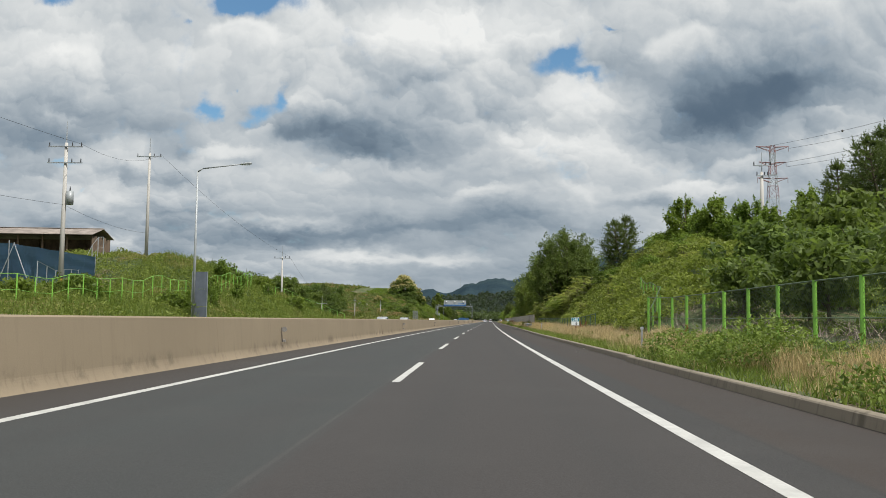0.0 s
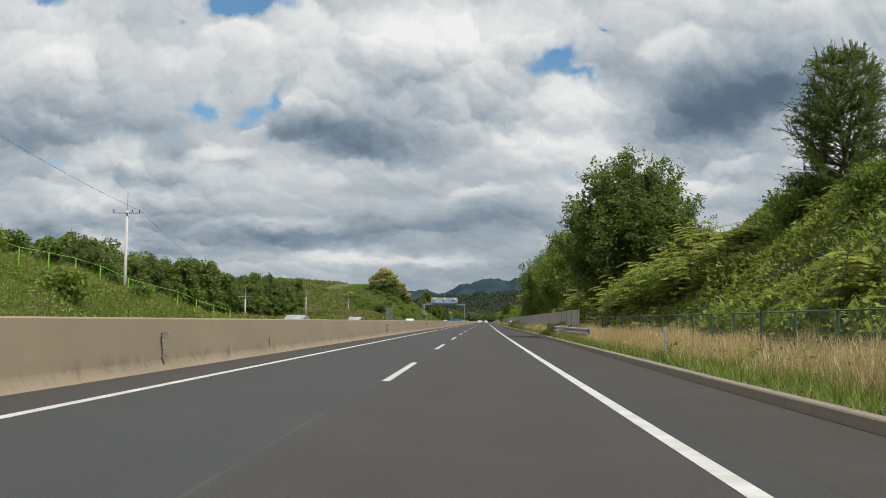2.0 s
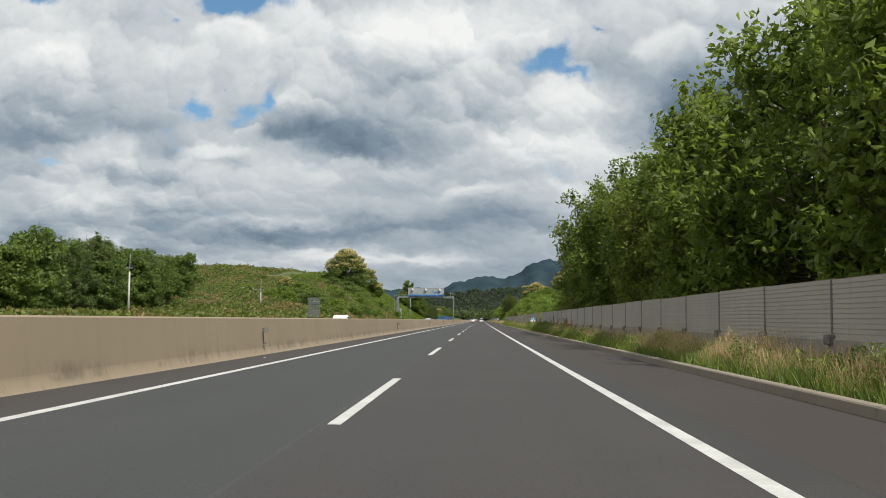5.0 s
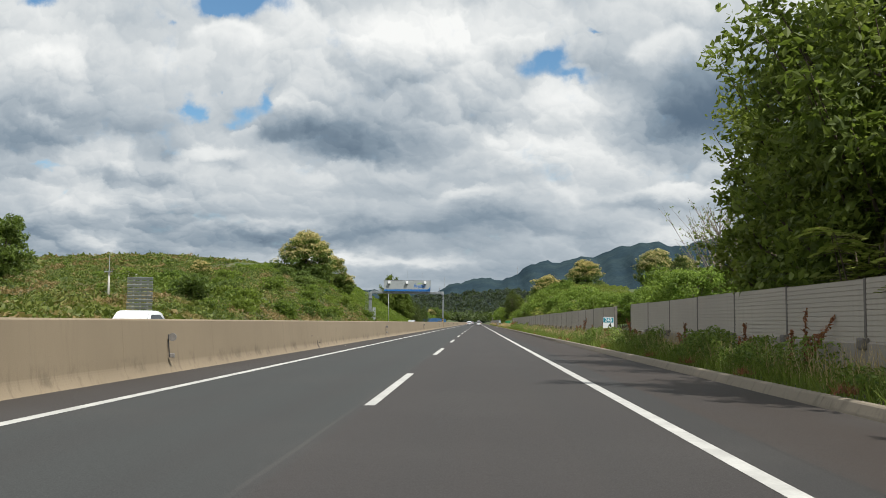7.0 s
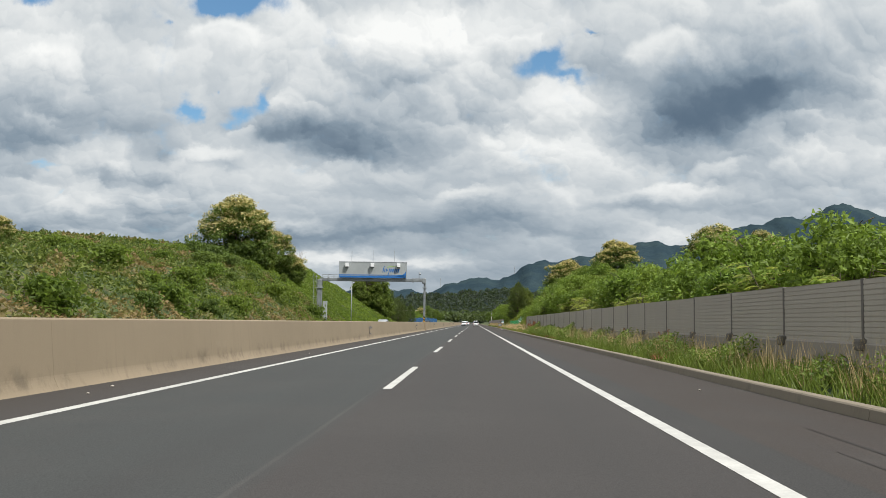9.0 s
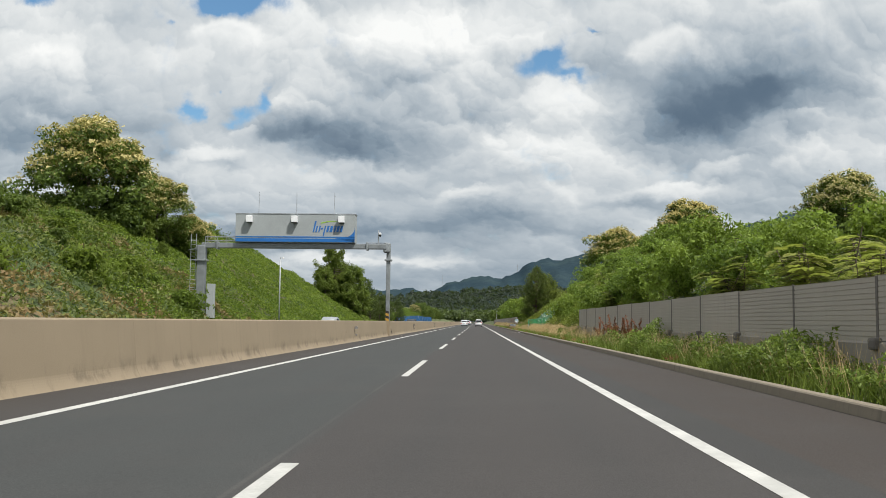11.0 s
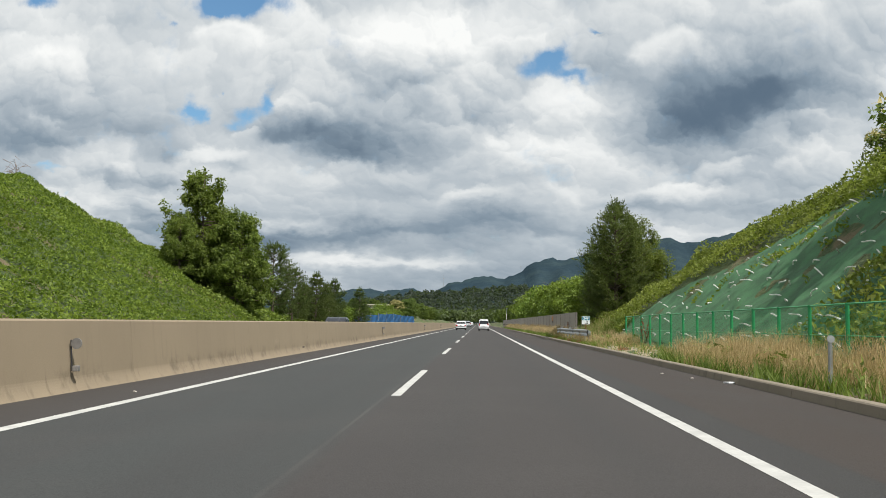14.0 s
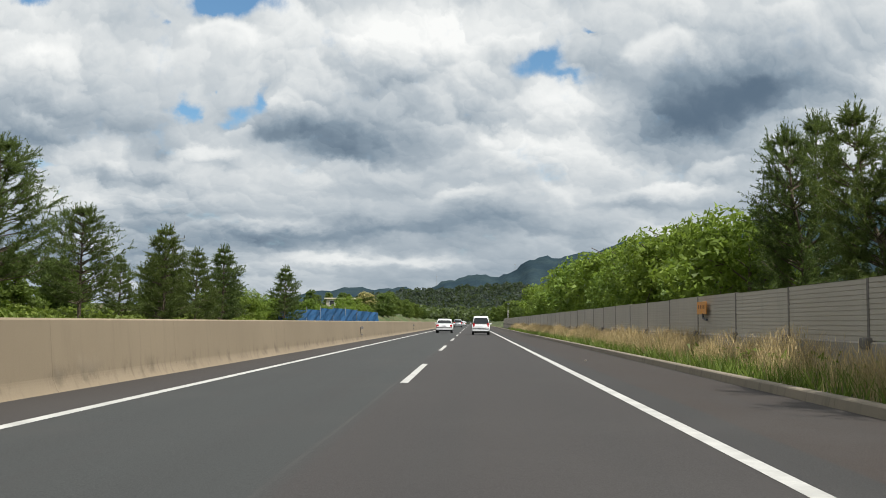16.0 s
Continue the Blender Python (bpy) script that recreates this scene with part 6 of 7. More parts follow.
def distance_marker(s, d, tenth, top=1.52):
    """A distance plate: teal upper half, white lower half."""
    g = ground_at(s, d)
    m = thing("distance_marker", "small teal and white distance plate on a rusty post", "sign", on_road(s, d, g), "distance plates along the verge")
    t = top - g
    part("post", rod(fresh(), (0, 0.03, -0.2), (0, 0.03, t - 0.05), 0.028, seg=8), RUST, m)
    plate = part("plate", box(fresh(), (0.46, 0.02, 0.46), (0, 0, t - 0.23), 0.004), WHITE, m)
    part("teal_field", box(fresh(), (0.43, 0.006, 0.205), (0, -0.012, t - 0.12)), TEAL, plate)
    a = shared("figures", text_mesh("248", 0.20, WHITE, 0.004), plate, Matrix.Translation((0, -0.018, t - 0.12)) @ STAND)
    b = shared("figures", text_mesh("." + tenth, 0.23, BLACK, 0.006), plate, Matrix.Translation((0.04, -0.014, t - 0.345)) @ STAND)
    return m


distance_marker(56.8, 7.2, "6", 1.38)
distance_marker(245.2, 7.1, "4", 1.42)
distance_marker(457.2, 7.45, "2", 1.60)


def guard_rail(s0, s1, d=7.0):
    """A two-wave steel guard rail on posts, its far end turned back into the verge."""
    r = thing("guard_rail", "weathered galvanised two-wave guard rail half hidden in grass", "guard rail", group="guard rails")
    wave = [(0.0, 0.84), (0.02, 0.86), (0.06, 0.83), (0.06, 0.76), (0.0, 0.70), (0.0, 0.66), (0.06, 0.60), (0.06, 0.53), (0.02, 0.50), (0.0, 0.52)]
    section = [(d - x, z) for x, z in wave] + [(d - x + 0.006, z) for x, z in reversed(wave)]
    for a in np.arange(s0, s1 - 0.1, 4.0):
        part("rail", capped("rail", section, a, min(a + 4.03, s1), GALV, 1.0), GALV, r)
    for a in np.arange(s0 + 0.4, s1, 2.0):
        part("post", rod(fresh(), at_road(a, d + 0.12, 0.0), at_road(a, d + 0.12, 0.80), 0.06, seg=10), GALV, r)
        part("block", box(fresh(), (0.12, 0.12, 0.3), at_road(a, d + 0.06, 0.68), 0.01), GALV, r)
    for a in (s1 - 3.5, s1 - 9.0):
        e = part("reflector", rod(fresh(), at_road(a, d, 0.91), at_road(a + 0.02, d, 0.91), 0.05, seg=14), GALV, r)
    # flared end
    bm = fresh()
    for i in range(6):
        a0, a1 = i * 0.25, (i + 1) * 0.25
        p = [at_road(s1 + 0.5 * math.sin(a0) - 0.02, d + 0.45 * (1 - math.cos(a0)), z) for z in (0.50, 0.86)]
        q = [at_road(s1 + 0.5 * math.sin(a1) - 0.02, d + 0.45 * (1 - math.cos(a1)), z) for z in (0.86, 0.50)]
        bm.faces.new([bm.verts.new(v) for v in p + q])
    bmesh.ops.solidify(bm, geom=bm.faces[:], thickness=0.01)
    part("rail_end", bm, GALV, r)
    return r


guard_rail(105.5, 127.0)
guard_rail(452.2, 471.0)


def reflector(s):
    """A round reflector on a wire bracket fixed to the barrier, with its little box below."""
    r = thing("barrier_reflector", "round grey reflector on a bracket fixed to the barrier", "reflector", on_road(s, -5.13, 0.0), "reflectors along the barrier")
    part("disc", rod(fresh(), (0.10, 0, 0.75), (0.10, -0.03, 0.75), 0.085, seg=18), GREYDISC, r)
    bm = rod(fresh(), (0.0, 0, 0.8), (0.04, -0.01, 0.32), 0.012, seg=6)
    rod(bm, (0.0, 0, 0.8), (0.10, 0, 0.75), 0.012, seg=6)
    part("bracket", bm, DARK, r)
    part("box", box(fresh(), (0.09, 0.10, 0.09), (0.10, 0, 0.36), 0.015), GREYDISC, r)


GREYDISC = material("dull_grey_plastic", (0.20, 0.19, 0.18), 0.4, 0.0, 8.0, 0.2)
for k in range(0, 12):
    reflector(31.7 + 48.2 * k)


def verge_post(s):
    g = ground_at(s, 7.0)
    p = thing("marker_post", "short white roadside post with a round reflector", "post", on_road(s, 6.98, g), "marker posts on the verge")
    part("post", rod(fresh(), (0, 0.02, -0.2), (0, 0.02, 0.80), 0.035, seg=10), GALV, p)
    part("reflector", rod(fresh(), (0, 0.0, 0.84), (0, -0.025, 0.84), 0.06, seg=16), PALESTEEL, p)


for s in (32, 86.5, 418):
    verge_post(s)


# ---- fences ----
def wire_fence(name, label, points, post_mat, wire_mat, tall, spacing, radius=0.04, net=0.10, group="", lines=3, gauge=0.0045):
    """Posts with rails and a net of crossing wires between them. points: corners of the run as (s, d)."""
    f = thing(name, label, "fence", group=group)
    pts = [np.array(p, float) for p in points]
    spots = []
    for a, b in zip(pts, pts[1:]):
        n = max(1, int(round(np.linalg.norm(b - a) / spacing)))
        spots += [a + (b - a) * i / n for i in range(n)]
    spots.append(pts[-1])
    feet = [at_road(p[0], p[1], ground_at(p[0], p[1])) for p in spots]
    for q in feet:
        bm = rod(fresh(), q - Vector((0, 0, 0.2)), q + Vector((0, 0, tall)), radius, seg=8)
        part("post", bm, post_mat, f)
    for a, b in zip(feet, feet[1:]):
        for i in range(lines):
            h = tall * (1 - i / max(1, lines - 1) * 0.94) - 0.02
            part("rail", rod(fresh(), a + Vector((0, 0, h)), b + Vector((0, 0, h)), 0.014 if i else 0.02, seg=5), wire_mat, f)
        if net:
            vs, fs = [], []
            run = (b - a).length
            n = int(run / net)
            for i in range(-int(tall / net), n + 1):
                for slope in (1, -1):
                    x0, x1 = (i * net, i * net + tall) if slope > 0 else (i * net + tall, i * net)
                    t0, t1 = 0.0, 1.0
                    lo, hi = sorted(((0 - x0) / (x1 - x0), (run - x0) / (x1 - x0)))
                    t0, t1 = max(0.0, lo), min(1.0, hi)
                    if t1 - t0 < 0.05:
                        continue
                    p = a.lerp(b, (x0 + (x1 - x0) * t0) / run) + Vector((0, 0, tall * t0))
                    q = a.lerp(b, (x0 + (x1 - x0) * t1) / run) + Vector((0, 0, tall * t1))
                    k = len(vs)
                    along = (b - a).normalized() * gauge
                    vs += [p - along, p + along, q + along, q - along]
                    fs.append((k, k + 1, k + 2, k + 3))
            if fs:
                shared("net", mesh_of("net", np.array([tuple(v) for v in vs]), fs, wire_mat), f)
    return f


GREENWIRE = material("green_wire", (0.055, 0.095, 0.045), 0.5, 0.0, 4.0, 0.1)
wire_fence("wire_fence", "bright green post and wire-mesh fence before the orchard", [(6, 9.4), (44.5, 9.4)], GREENPOST, GREENWIRE, 1.85, 2.7, 0.055, 0.12, gauge=0.006)
wire_fence("wire_fence", "bright green wire-mesh fence climbing the bank", [(44.5, 9.4), (50, 11.0), (61, 11.8)], GREENPOST, GREENWIRE, 1.2, 2.0, 0.035, 0.12)
wire_fence("wire_fence", "low dark green chain-link fence at the foot of the bank", [(62, 9.0), (73, 8.6), (119, 8.4)], DARKGREEN, DARKGREEN, 1.35, 2.4, 0.035, 0.11)
EMERALD = material("emerald_steel", (0.03, 0.30, 0.11), 0.45, 0.1, 4.0, 0.12)
wire_fence("wire_fence", "emerald green mesh fence at the foot of the netted slope", [(420, 8.9), (451, 8.8)], EMERALD, EMERALD, 1.4, 2.2, 0.045, 0.085, gauge=0.0055)
wire_fence("wire_fence", "lime green post and wire fence on the far bank", [(34, -22.5), (62, -22.3), (84, -22.6)], GREENPOST, GREENPOST, 1.75, 2.0, 0.04, 0.0)
wire_fence("wire_fence", "lime green post and wire fence climbing the far bank", [(84, -22.6), (100, -23.2)], GREENPOST, GREENPOST, 1.8, 1.6, 0.035, 0.0)
wire_fence("wire_fence", "lime green fence stepping down the far bank", [(100, -26.0), (106, -25.2), (112, -24.3), (120, -22.9), (128, -20.4), (135, -18.4)], GREENPOST, GREENPOST, 1.35, 2.6, 0.035, 0.0, lines=2)
wire_fence("wire_fence", "grey stake and wire fence on the field above the road", [(66, -30), (92, -36)], GALV, GALV, 2.2, 3.0, 0.04, 0.0)

# ---- signs on the wall ----


def wall_plate(s, mat, label, z=1.62, wide=0.62, tall=0.34):
    p = thing("wall_sign", label, "sign", on_road(s, 7.84, z))
    part("plate", box(fresh(), (0.02, wide, tall), (-0.03, 0, 0), 0.004), mat, p)
    for i, y in enumerate((-0.18, -0.06, 0.06, 0.18)):
        part("writing_bar", box(fresh(), (0.006, 0.07, 0.10), (-0.043, y * wide / 0.62, 0.03)), DARK if mat is WHITE else RUST, p)
    bm = fresh()
    path = [Vector((-0.02, -0.1, -0.15)), Vector((-0.03, -0.15, -0.28)), Vector((-0.02, -0.32, -0.33)), Vector((-0.02, -0.55, -0.34))]
    for a, b in zip(path, path[1:]):
        rod(bm, a, b, 0.03, seg=8)
    part("pipe", bm, DARK, p)


ORANGE = material("orange_sheet", (0.75, 0.30, 0.02), 0.5, 0.0, 3.0, 0.1)
wall_plate(486.7, ORANGE, "small orange notice plate on the panel wall", 1.62, 1.05, 0.36)
wall_plate(217.9, WHITE, "small white notice plate on the panel wall", 1.52)

# ---- slope net with white ties ----
MESHGREEN = material("erosion_net", (0.062, 0.165, 0.072), 0.9, 0.0, 1.2, 0.35, 0.6, 30.0, 0.0)
net_tree = MESHGREEN.node_tree
net_out = [n for n in net_tree.nodes if n.type == "OUTPUT_MATERIAL"][0]
net_face = net_out.inputs[0].links[0].from_socket
net_gap, net_mix = net_tree.nodes.new("ShaderNodeBsdfTransparent"), net_tree.nodes.new("ShaderNodeMixShader")
net_mix.inputs[0].default_value = 0.12
link(net_tree, net_face, net_mix.inputs[1])
link(net_tree, net_gap.outputs[0], net_mix.inputs[2])
link(net_tree, net_mix.outputs[0], net_out.inputs[0])
gs, gd = np.meshgrid(np.arange(423, 456.1, 0.75), np.arange(9.0, 18.6, 0.6), indexing="ij")
edge = 19.6 - np.maximum(0, gs - 424) * 0.283
gd2 = 9.0 + (gd - 9.0) / 9.5 * (edge - 9.0)
nz = land(gs, gd2) + 0.07 + 0.06 * np.sin(gs * 3.1) * np.sin(gd2 * 4.3)
nv = np.stack([bend(gs) + gd2, gs, nz], -1).reshape(-1, 3)
ni, nj = np.meshgrid(np.arange(gs.shape[0] - 1), np.arange(gs.shape[1] - 1), indexing="ij")
na = (ni * gs.shape[1] + nj).ravel()
slope_net = tagged(new("slope_net", mesh_of("slope_net", nv, np.stack([na, na + 1, na + gs.shape[1] + 1, na + gs.shape[1]], 1), MESHGREEN, True)),
                   "green erosion netting pinned over the cut slope", "netting", kind="structure")
TIE = material("white_cloth", (0.72, 0.72, 0.67), 0.9, 0.0, 6.0, 0.15)
rng = np.random.default_rng(61)
tie_meshes = []
for i in range(4):
    bm = fresh()
    pts = [Vector((0.0, t, 0.05 * math.sin(t * 6 + i) - 0.12 * (t * t))) for t in np.linspace(-0.32, 0.32, 7)]
    for a, b in zip(pts, pts[1:]):
        rod(bm, a, b, 0.026, 0.020, 6)
    me = bpy.data.meshes.new("tie")
    bm.to_mesh(me)
    bm.free()
    me.materials.append(TIE)
    tie_meshes.append(me)
for row in range(16):
    for k in range(19):
        s = 424 + k * 1.9 + (row % 2) * 1.5 + rng.normal(0, 0.35)
        d = 9.4 + row * 0.72 + rng.normal(0, 0.12)
        if d > 9.0 + (19.6 - max(0, s - 424) * 0.283 - 9.0) * 0.93 or s > 455:
            continue
        m = Matrix.Translation(at_road(s, d, ground_at(s, d) + 0.20)) @ pose(0, 0, 0, rng.normal(0, 14), -38, rng.normal(0, 12))
        shared("tie", tie_meshes[(row + k) % 4], slope_net, m)

SAND = material("sandy_soil", (0.30, 0.25, 0.175), 0.95, 0.0, 2.5, 0.45, 0.8, 18.0, 0.0)
sv = np.arange(428, 449.1, 0.3)
dv = np.linspace(6.80, 8.7, 9)
gs, gd = np.meshgrid(sv, dv, indexing="ij")
nz = land(gs, gd) + 0.005 + 0.04 * np.sin(gs * 1.3 + 2.5 * np.sin(gd * 2.2)) * np.sin(gd * 3.1 + gs * 0.4) + 0.02 * np.sin(gs * 5.3 + gd * 4.7)
taper_ends = np.minimum(1, np.minimum(gs - 428, 449.1 - gs) / 2.0)
nz = nz - 0.10 * (1 - taper_ends)
nv = np.stack([bend(gs) + gd, gs, nz], -1).reshape(-1, 3)
ni, nj = np.meshgrid(np.arange(gs.shape[0] - 1), np.arange(gs.shape[1] - 1), indexing="ij")
na = (ni * gs.shape[1] + nj).ravel()
tagged(new("sand_patch", mesh_of("sand_patch", nv, np.stack([na, na + 1, na + gs.shape[1] + 1, na + gs.shape[1]], 1), SAND, True)), "bare sandy strip between kerb and fence", "soil", kind="structure")

tuft_s, tuft_d = strew(1500, 427, 450, 6.62, 8.8, 611, 0.98)
blades("verge_grass", "thin dry grass growing on the sandy strip", tuft_s, tuft_d, land(tuft_s, tuft_d), 0.32, STRAW, 612, 0.008, 0.4)
tuft_s, tuft_d = strew(2400, 427, 450, 6.60, 8.9, 613, 0.98)
blades("verge_grass", "green weeds growing on the sandy strip", tuft_s + 0.4, tuft_d, land(tuft_s, tuft_d), 0.26, WEED, 614, 0.014, 0.5)

tuft_s, tuft_d = strew(2600, 459, 467.3, 8.0, 9.6, 615, 0.5)
blades("verge_grass", "tall pale green grass behind the guard rail", tuft_s, tuft_d, land(tuft_s, tuft_d), 0.95, GRASS, 616, 0.014, 0.3)
tuft_s, tuft_d = strew(1500, 459, 467.3, 8.0, 9.6, 617, 0.5)
blades("dry_grass", "tall dry grass behind the guard rail", tuft_s, tuft_d, land(tuft_s, tuft_d), 1.1, STRAW, 618, 0.007, 0.25)

# ---- pylon with marker balls ----


FADEDRED = material("faded_red_paint", (0.27, 0.13, 0.12), 0.6, 0.1, 3.0, 0.15)


def pylon(s, d, top):
    """A red and white lattice pylon."""
    g = ground_at(s, d)
    p = thing("pylon", "red and white steel lattice power pylon on the hill", "pylon", on_road(s, d, g))
    tall = top - g
    half = lambda z: 4.2 * (1 - z / tall) ** 1.2 + 0.75
    n = 14
    zs = [tall * (1 - (1 - i / n) ** 1.15) for i in range(n + 1)]
    for i in range(n):
        a, b = half(zs[i]), half(zs[i + 1])
        bm = fresh()
        c0 = [Vector((x * a, y * a, zs[i])) for x, y in ((-1, -1), (1, -1), (1, 1), (-1, 1))]
        c1 = [Vector((x * b, y * b, zs[i + 1])) for x, y in ((-1, -1), (1, -1), (1, 1), (-1, 1))]
        for k in range(4):
            j = (k + 1) % 4
            rod(bm, c0[k], c1[k], 0.11, seg=4)
            rod(bm, c0[k], c1[j], 0.05, seg=4)
            rod(bm, c0[j], c1[k], 0.05, seg=4)
            rod(bm, c1[k], c1[j], 0.08, seg=4)
        part("lattice_bay", bm, FADEDRED if i % 2 else PALESTEEL, p)
    for z, reach in ((tall - 0.6, 6.0), (tall - 6.5, 5.0), (tall - 12.5, 5.6)):
        for sx in (-1, 1):
            bm = fresh()
            for y in (-0.7, 0.7):
                rod(bm, (sx * 0.7, y, z), (sx * reach, 0, z + 0.3), 0.12, seg=4)
                rod(bm, (sx * 0.7, y, z - 1.6), (sx * reach, 0, z + 0.3), 0.10, seg=4)
            rod(bm, (sx * reach, 0, z + 0.3), (sx * reach, 0, z - 1.6), 0.07, seg=4)
            part("cross_arm", bm, FADEDRED, p)
    return p


pylon(355.0, 107.7, 68.2)
for i, (dz, dx) in enumerate(((-1, -6), (-1, 6), (-8, -5), (-8, 5))):
    a, b = at_road(355, 107.7 + dx, 68.2 + dz), at_road(230, 190 + dx, 82 + dz)
    wire("transmission_line", a, b, 4.0, "thin high-voltage line between pylons", 0.05)
BALLDARK = material("dark_ball", (0.06, 0.05, 0.05), 0.5)
for i, t in enumerate((0.25, 0.42, 0.55, 0.72)):
    a, b = at_road(355, 101.7, 67.2), at_road(230, 184, 81)
    q = a.lerp(b, t) - Vector((0, 0, 4.0 * 4 * t * (1 - t)))
    bm = fresh()
    bmesh.ops.create_icosphere(bm, subdivisions=2, radius=0.42, matrix=Matrix.Translation(q))
    box(bm, (0.2, 0.5, 0.12), q, 0.02)
    tagged(part("marker_ball", bm, (BALLDARK, WHITE)[i % 2], None, "", True), "round aviation marker ball on a power line", "marker ball", "marker balls on the line")

# ---- shed, blue net, stakes on the far bank ----
ROOF = material("weathered_roof_sheet", (0.26, 0.22, 0.19), 0.8, 0.1, 1.0, 0.3)
WOOD = material("weathered_boards", (0.16, 0.11, 0.075), 0.9, 0.0, 2.0, 0.35, 0.4, 20.0)
BLUENET = leafy("blue_net", (0.09, 0.19, 0.36), (0.12, 0.25, 0.45), 0.4)


def shed(s, d):
    g = ground_at(s, d)
    h = thing("shed", "old open wooden shed with a rusty sheet roof", "shed", on_road(s, d, g, 4))
    wide, deep, tall = 16.0, 6.0, 2.6
    for x in np.linspace(-wide / 2 + 0.3, wide / 2 - 0.3, 7):
        for y in (-deep / 2 + 0.3, deep / 2 - 0.3):
            part("post", box(fresh(), (0.16, 0.16, tall + 1.2), (x, y, tall / 2 - 0.6), 0.01), WOOD, h)
    for i in range(12):
        part("board", box(fresh(), (0.05, 0.46, tall - 0.4 + 0.3 * (i % 3)), (wide / 2 - 0.2, -deep / 2 + 0.3 + i * 0.48, tall / 2), 0.008), WOOD, h)
    part("back_wall", box(fresh(), (wide - 1.0, 0.08, tall), (0, deep / 2 - 0.2, tall / 2), 0.01), WOOD, h)
    for i in range(16):
        for side in (-1, 1):
            bm = fresh()
            box(bm, (1.04, deep / 2 + 0.9, 0.05), (-wide / 2 + 0.5 + i, side * (deep / 4 + 0.15), tall + 0.55), 0.01, pose(0, 0, 0, -side * 14, 0, 0))
            part("roof_sheet", bm, ROOF, h)


shed(100.0, -47.5)


def net_enclosure(s0, s1, d0, d1, top):
    """A blue netted enclosure stretched over poles."""
    e = thing("netted_enclosure", "blue net stretched over a frame of metal poles", "net")
    g = min(ground_at(s0, d0), ground_at(s0, d1))
    for d in np.linspace(d0, d1, 6):
        for s in (s0, s1):
            part("pole", rod(fresh(), at_road(s, d, ground_at(s, d) - 0.2), at_road(s, d, top + 0.2), 0.04, seg=8), GALV, e)
    for k, d in enumerate(np.linspace(d0, d1 + 2, 5)):
        part("brace", rod(fresh(), at_road(s0 - 0.3, d, ground_at(s0, d)), at_road(s0 - 0.1, d + (1.6 if k % 2 else -1.6), top), 0.035, seg=6), GALV, e)
    def sheet(corners):
        bm = fresh()
        a, b, c, dd_ = [Vector(v) for v in corners]
        n = 14
        grid = [[bm.verts.new(a.lerp(b, i / n).lerp(dd_.lerp(c, i / n), j / n) + Vector((0.03 * math.sin(i * 0.9 + j), 0.03 * math.sin(j * 1.3 + i * 0.7), -0.05 * math.sin(math.pi * ((i % 4) / 4)))))
                 for j in range(n + 1)] for i in range(n + 1)]
        for i in range(n):
            for j in range(n):
                bm.faces.new((grid[i][j], grid[i + 1][j], grid[i + 1][j + 1], grid[i][j + 1]))
        bmesh.ops.solidify(bm, geom=bm.faces[:], thickness=0.01)
        part("net", bm, BLUENET, e)
    zg = lambda s, d: ground_at(s, d) + 0.1
    sheet((at_road(s0, d0, zg(s0, d0)), at_road(s0, d1, zg(s0, d1)), at_road(s0, d1, top), at_road(s0, d0, top)))
    sheet((at_road(s0, d1, zg(s0, d1)), at_road(s1, d1, zg(s1, d1)), at_road(s1, d1, top), at_road(s0, d1, top)))


net_enclosure(68.5, 84, -44, -33.4, 6.4)

# ---- blue hoarding and building in the distance ----
BLUESHEET = material("blue_tarpaulin", (0.018, 0.085, 0.20), 0.5, 0.0, 0.5, 0.2)
tarp = thing("tarpaulin_screen", "blue tarpaulin screen held up by stakes", "tarpaulin")
for i in range(8):
    a, b = 560 + i * 3.0, 563 + i * 3.0
    top = 2.6 - 0.12 * abs(i - 4)
    bm = fresh()
    quad = [at_road(a, -19.5 + i * 1.05, 0.2), at_road(b, -19.5 + (i + 1) * 1.05, 0.2), at_road(b, -19.5 + (i + 1) * 1.05, top), at_road(a, -19.5 + i * 1.05, top + 0.1 * (i % 2))]
    bm.faces.new([bm.verts.new(v) for v in quad])
    bmesh.ops.subdivide_edges(bm, edges=bm.edges[:], cuts=3, use_grid_fill=True)
    for v in bm.verts:
        v.co.x += 0.08 * math.sin(v.co.y * 5 + v.co.z * 3)
    bmesh.ops.solidify(bm, geom=bm.faces[:], thickness=0.02)
    part("sheet", bm, BLUESHEET, tarp)
    part("stake", rod(fresh(), at_road(a, -19.5 + i * 1.05, -0.1), at_road(a, -19.5 + i * 1.05, top + 0.3), 0.04, seg=6), GALV, tarp)

CREAM = material("cream_render", (0.55, 0.50, 0.40), 0.8, 0.0, 0.4, 0.1)


def house(s, d, wide, deep, tall):
    g = ground_at(s, d)
    h = thing("low_building", "low cream building with a flat pale roof", "building", on_road(s, d, g))
    part("wall", box(fresh(), (wide, deep, tall + 0.6), (0, 0, tall / 2 - 0.3), 0.02), CREAM, h)
    part("roof", box(fresh(), (wide + 0.8, deep + 0.8, 0.25), (0, 0, tall + 0.1), 0.03), CREAM, h)
    for x in np.linspace(-wide / 2 + 1.2, wide / 2 - 1.2, 4):
        win = part("window", box(fresh(), (1.1, 0.12, 1.1), (x, -deep / 2 - 0.02, tall * 0.55), 0.01), WHITE, h)
        part("pane", box(fresh(), (0.95, 0.04, 0.95), (x, -deep / 2 - 0.075, tall * 0.55)), DARK, win)


house(664, -26.0, 8, 5, 2.0)

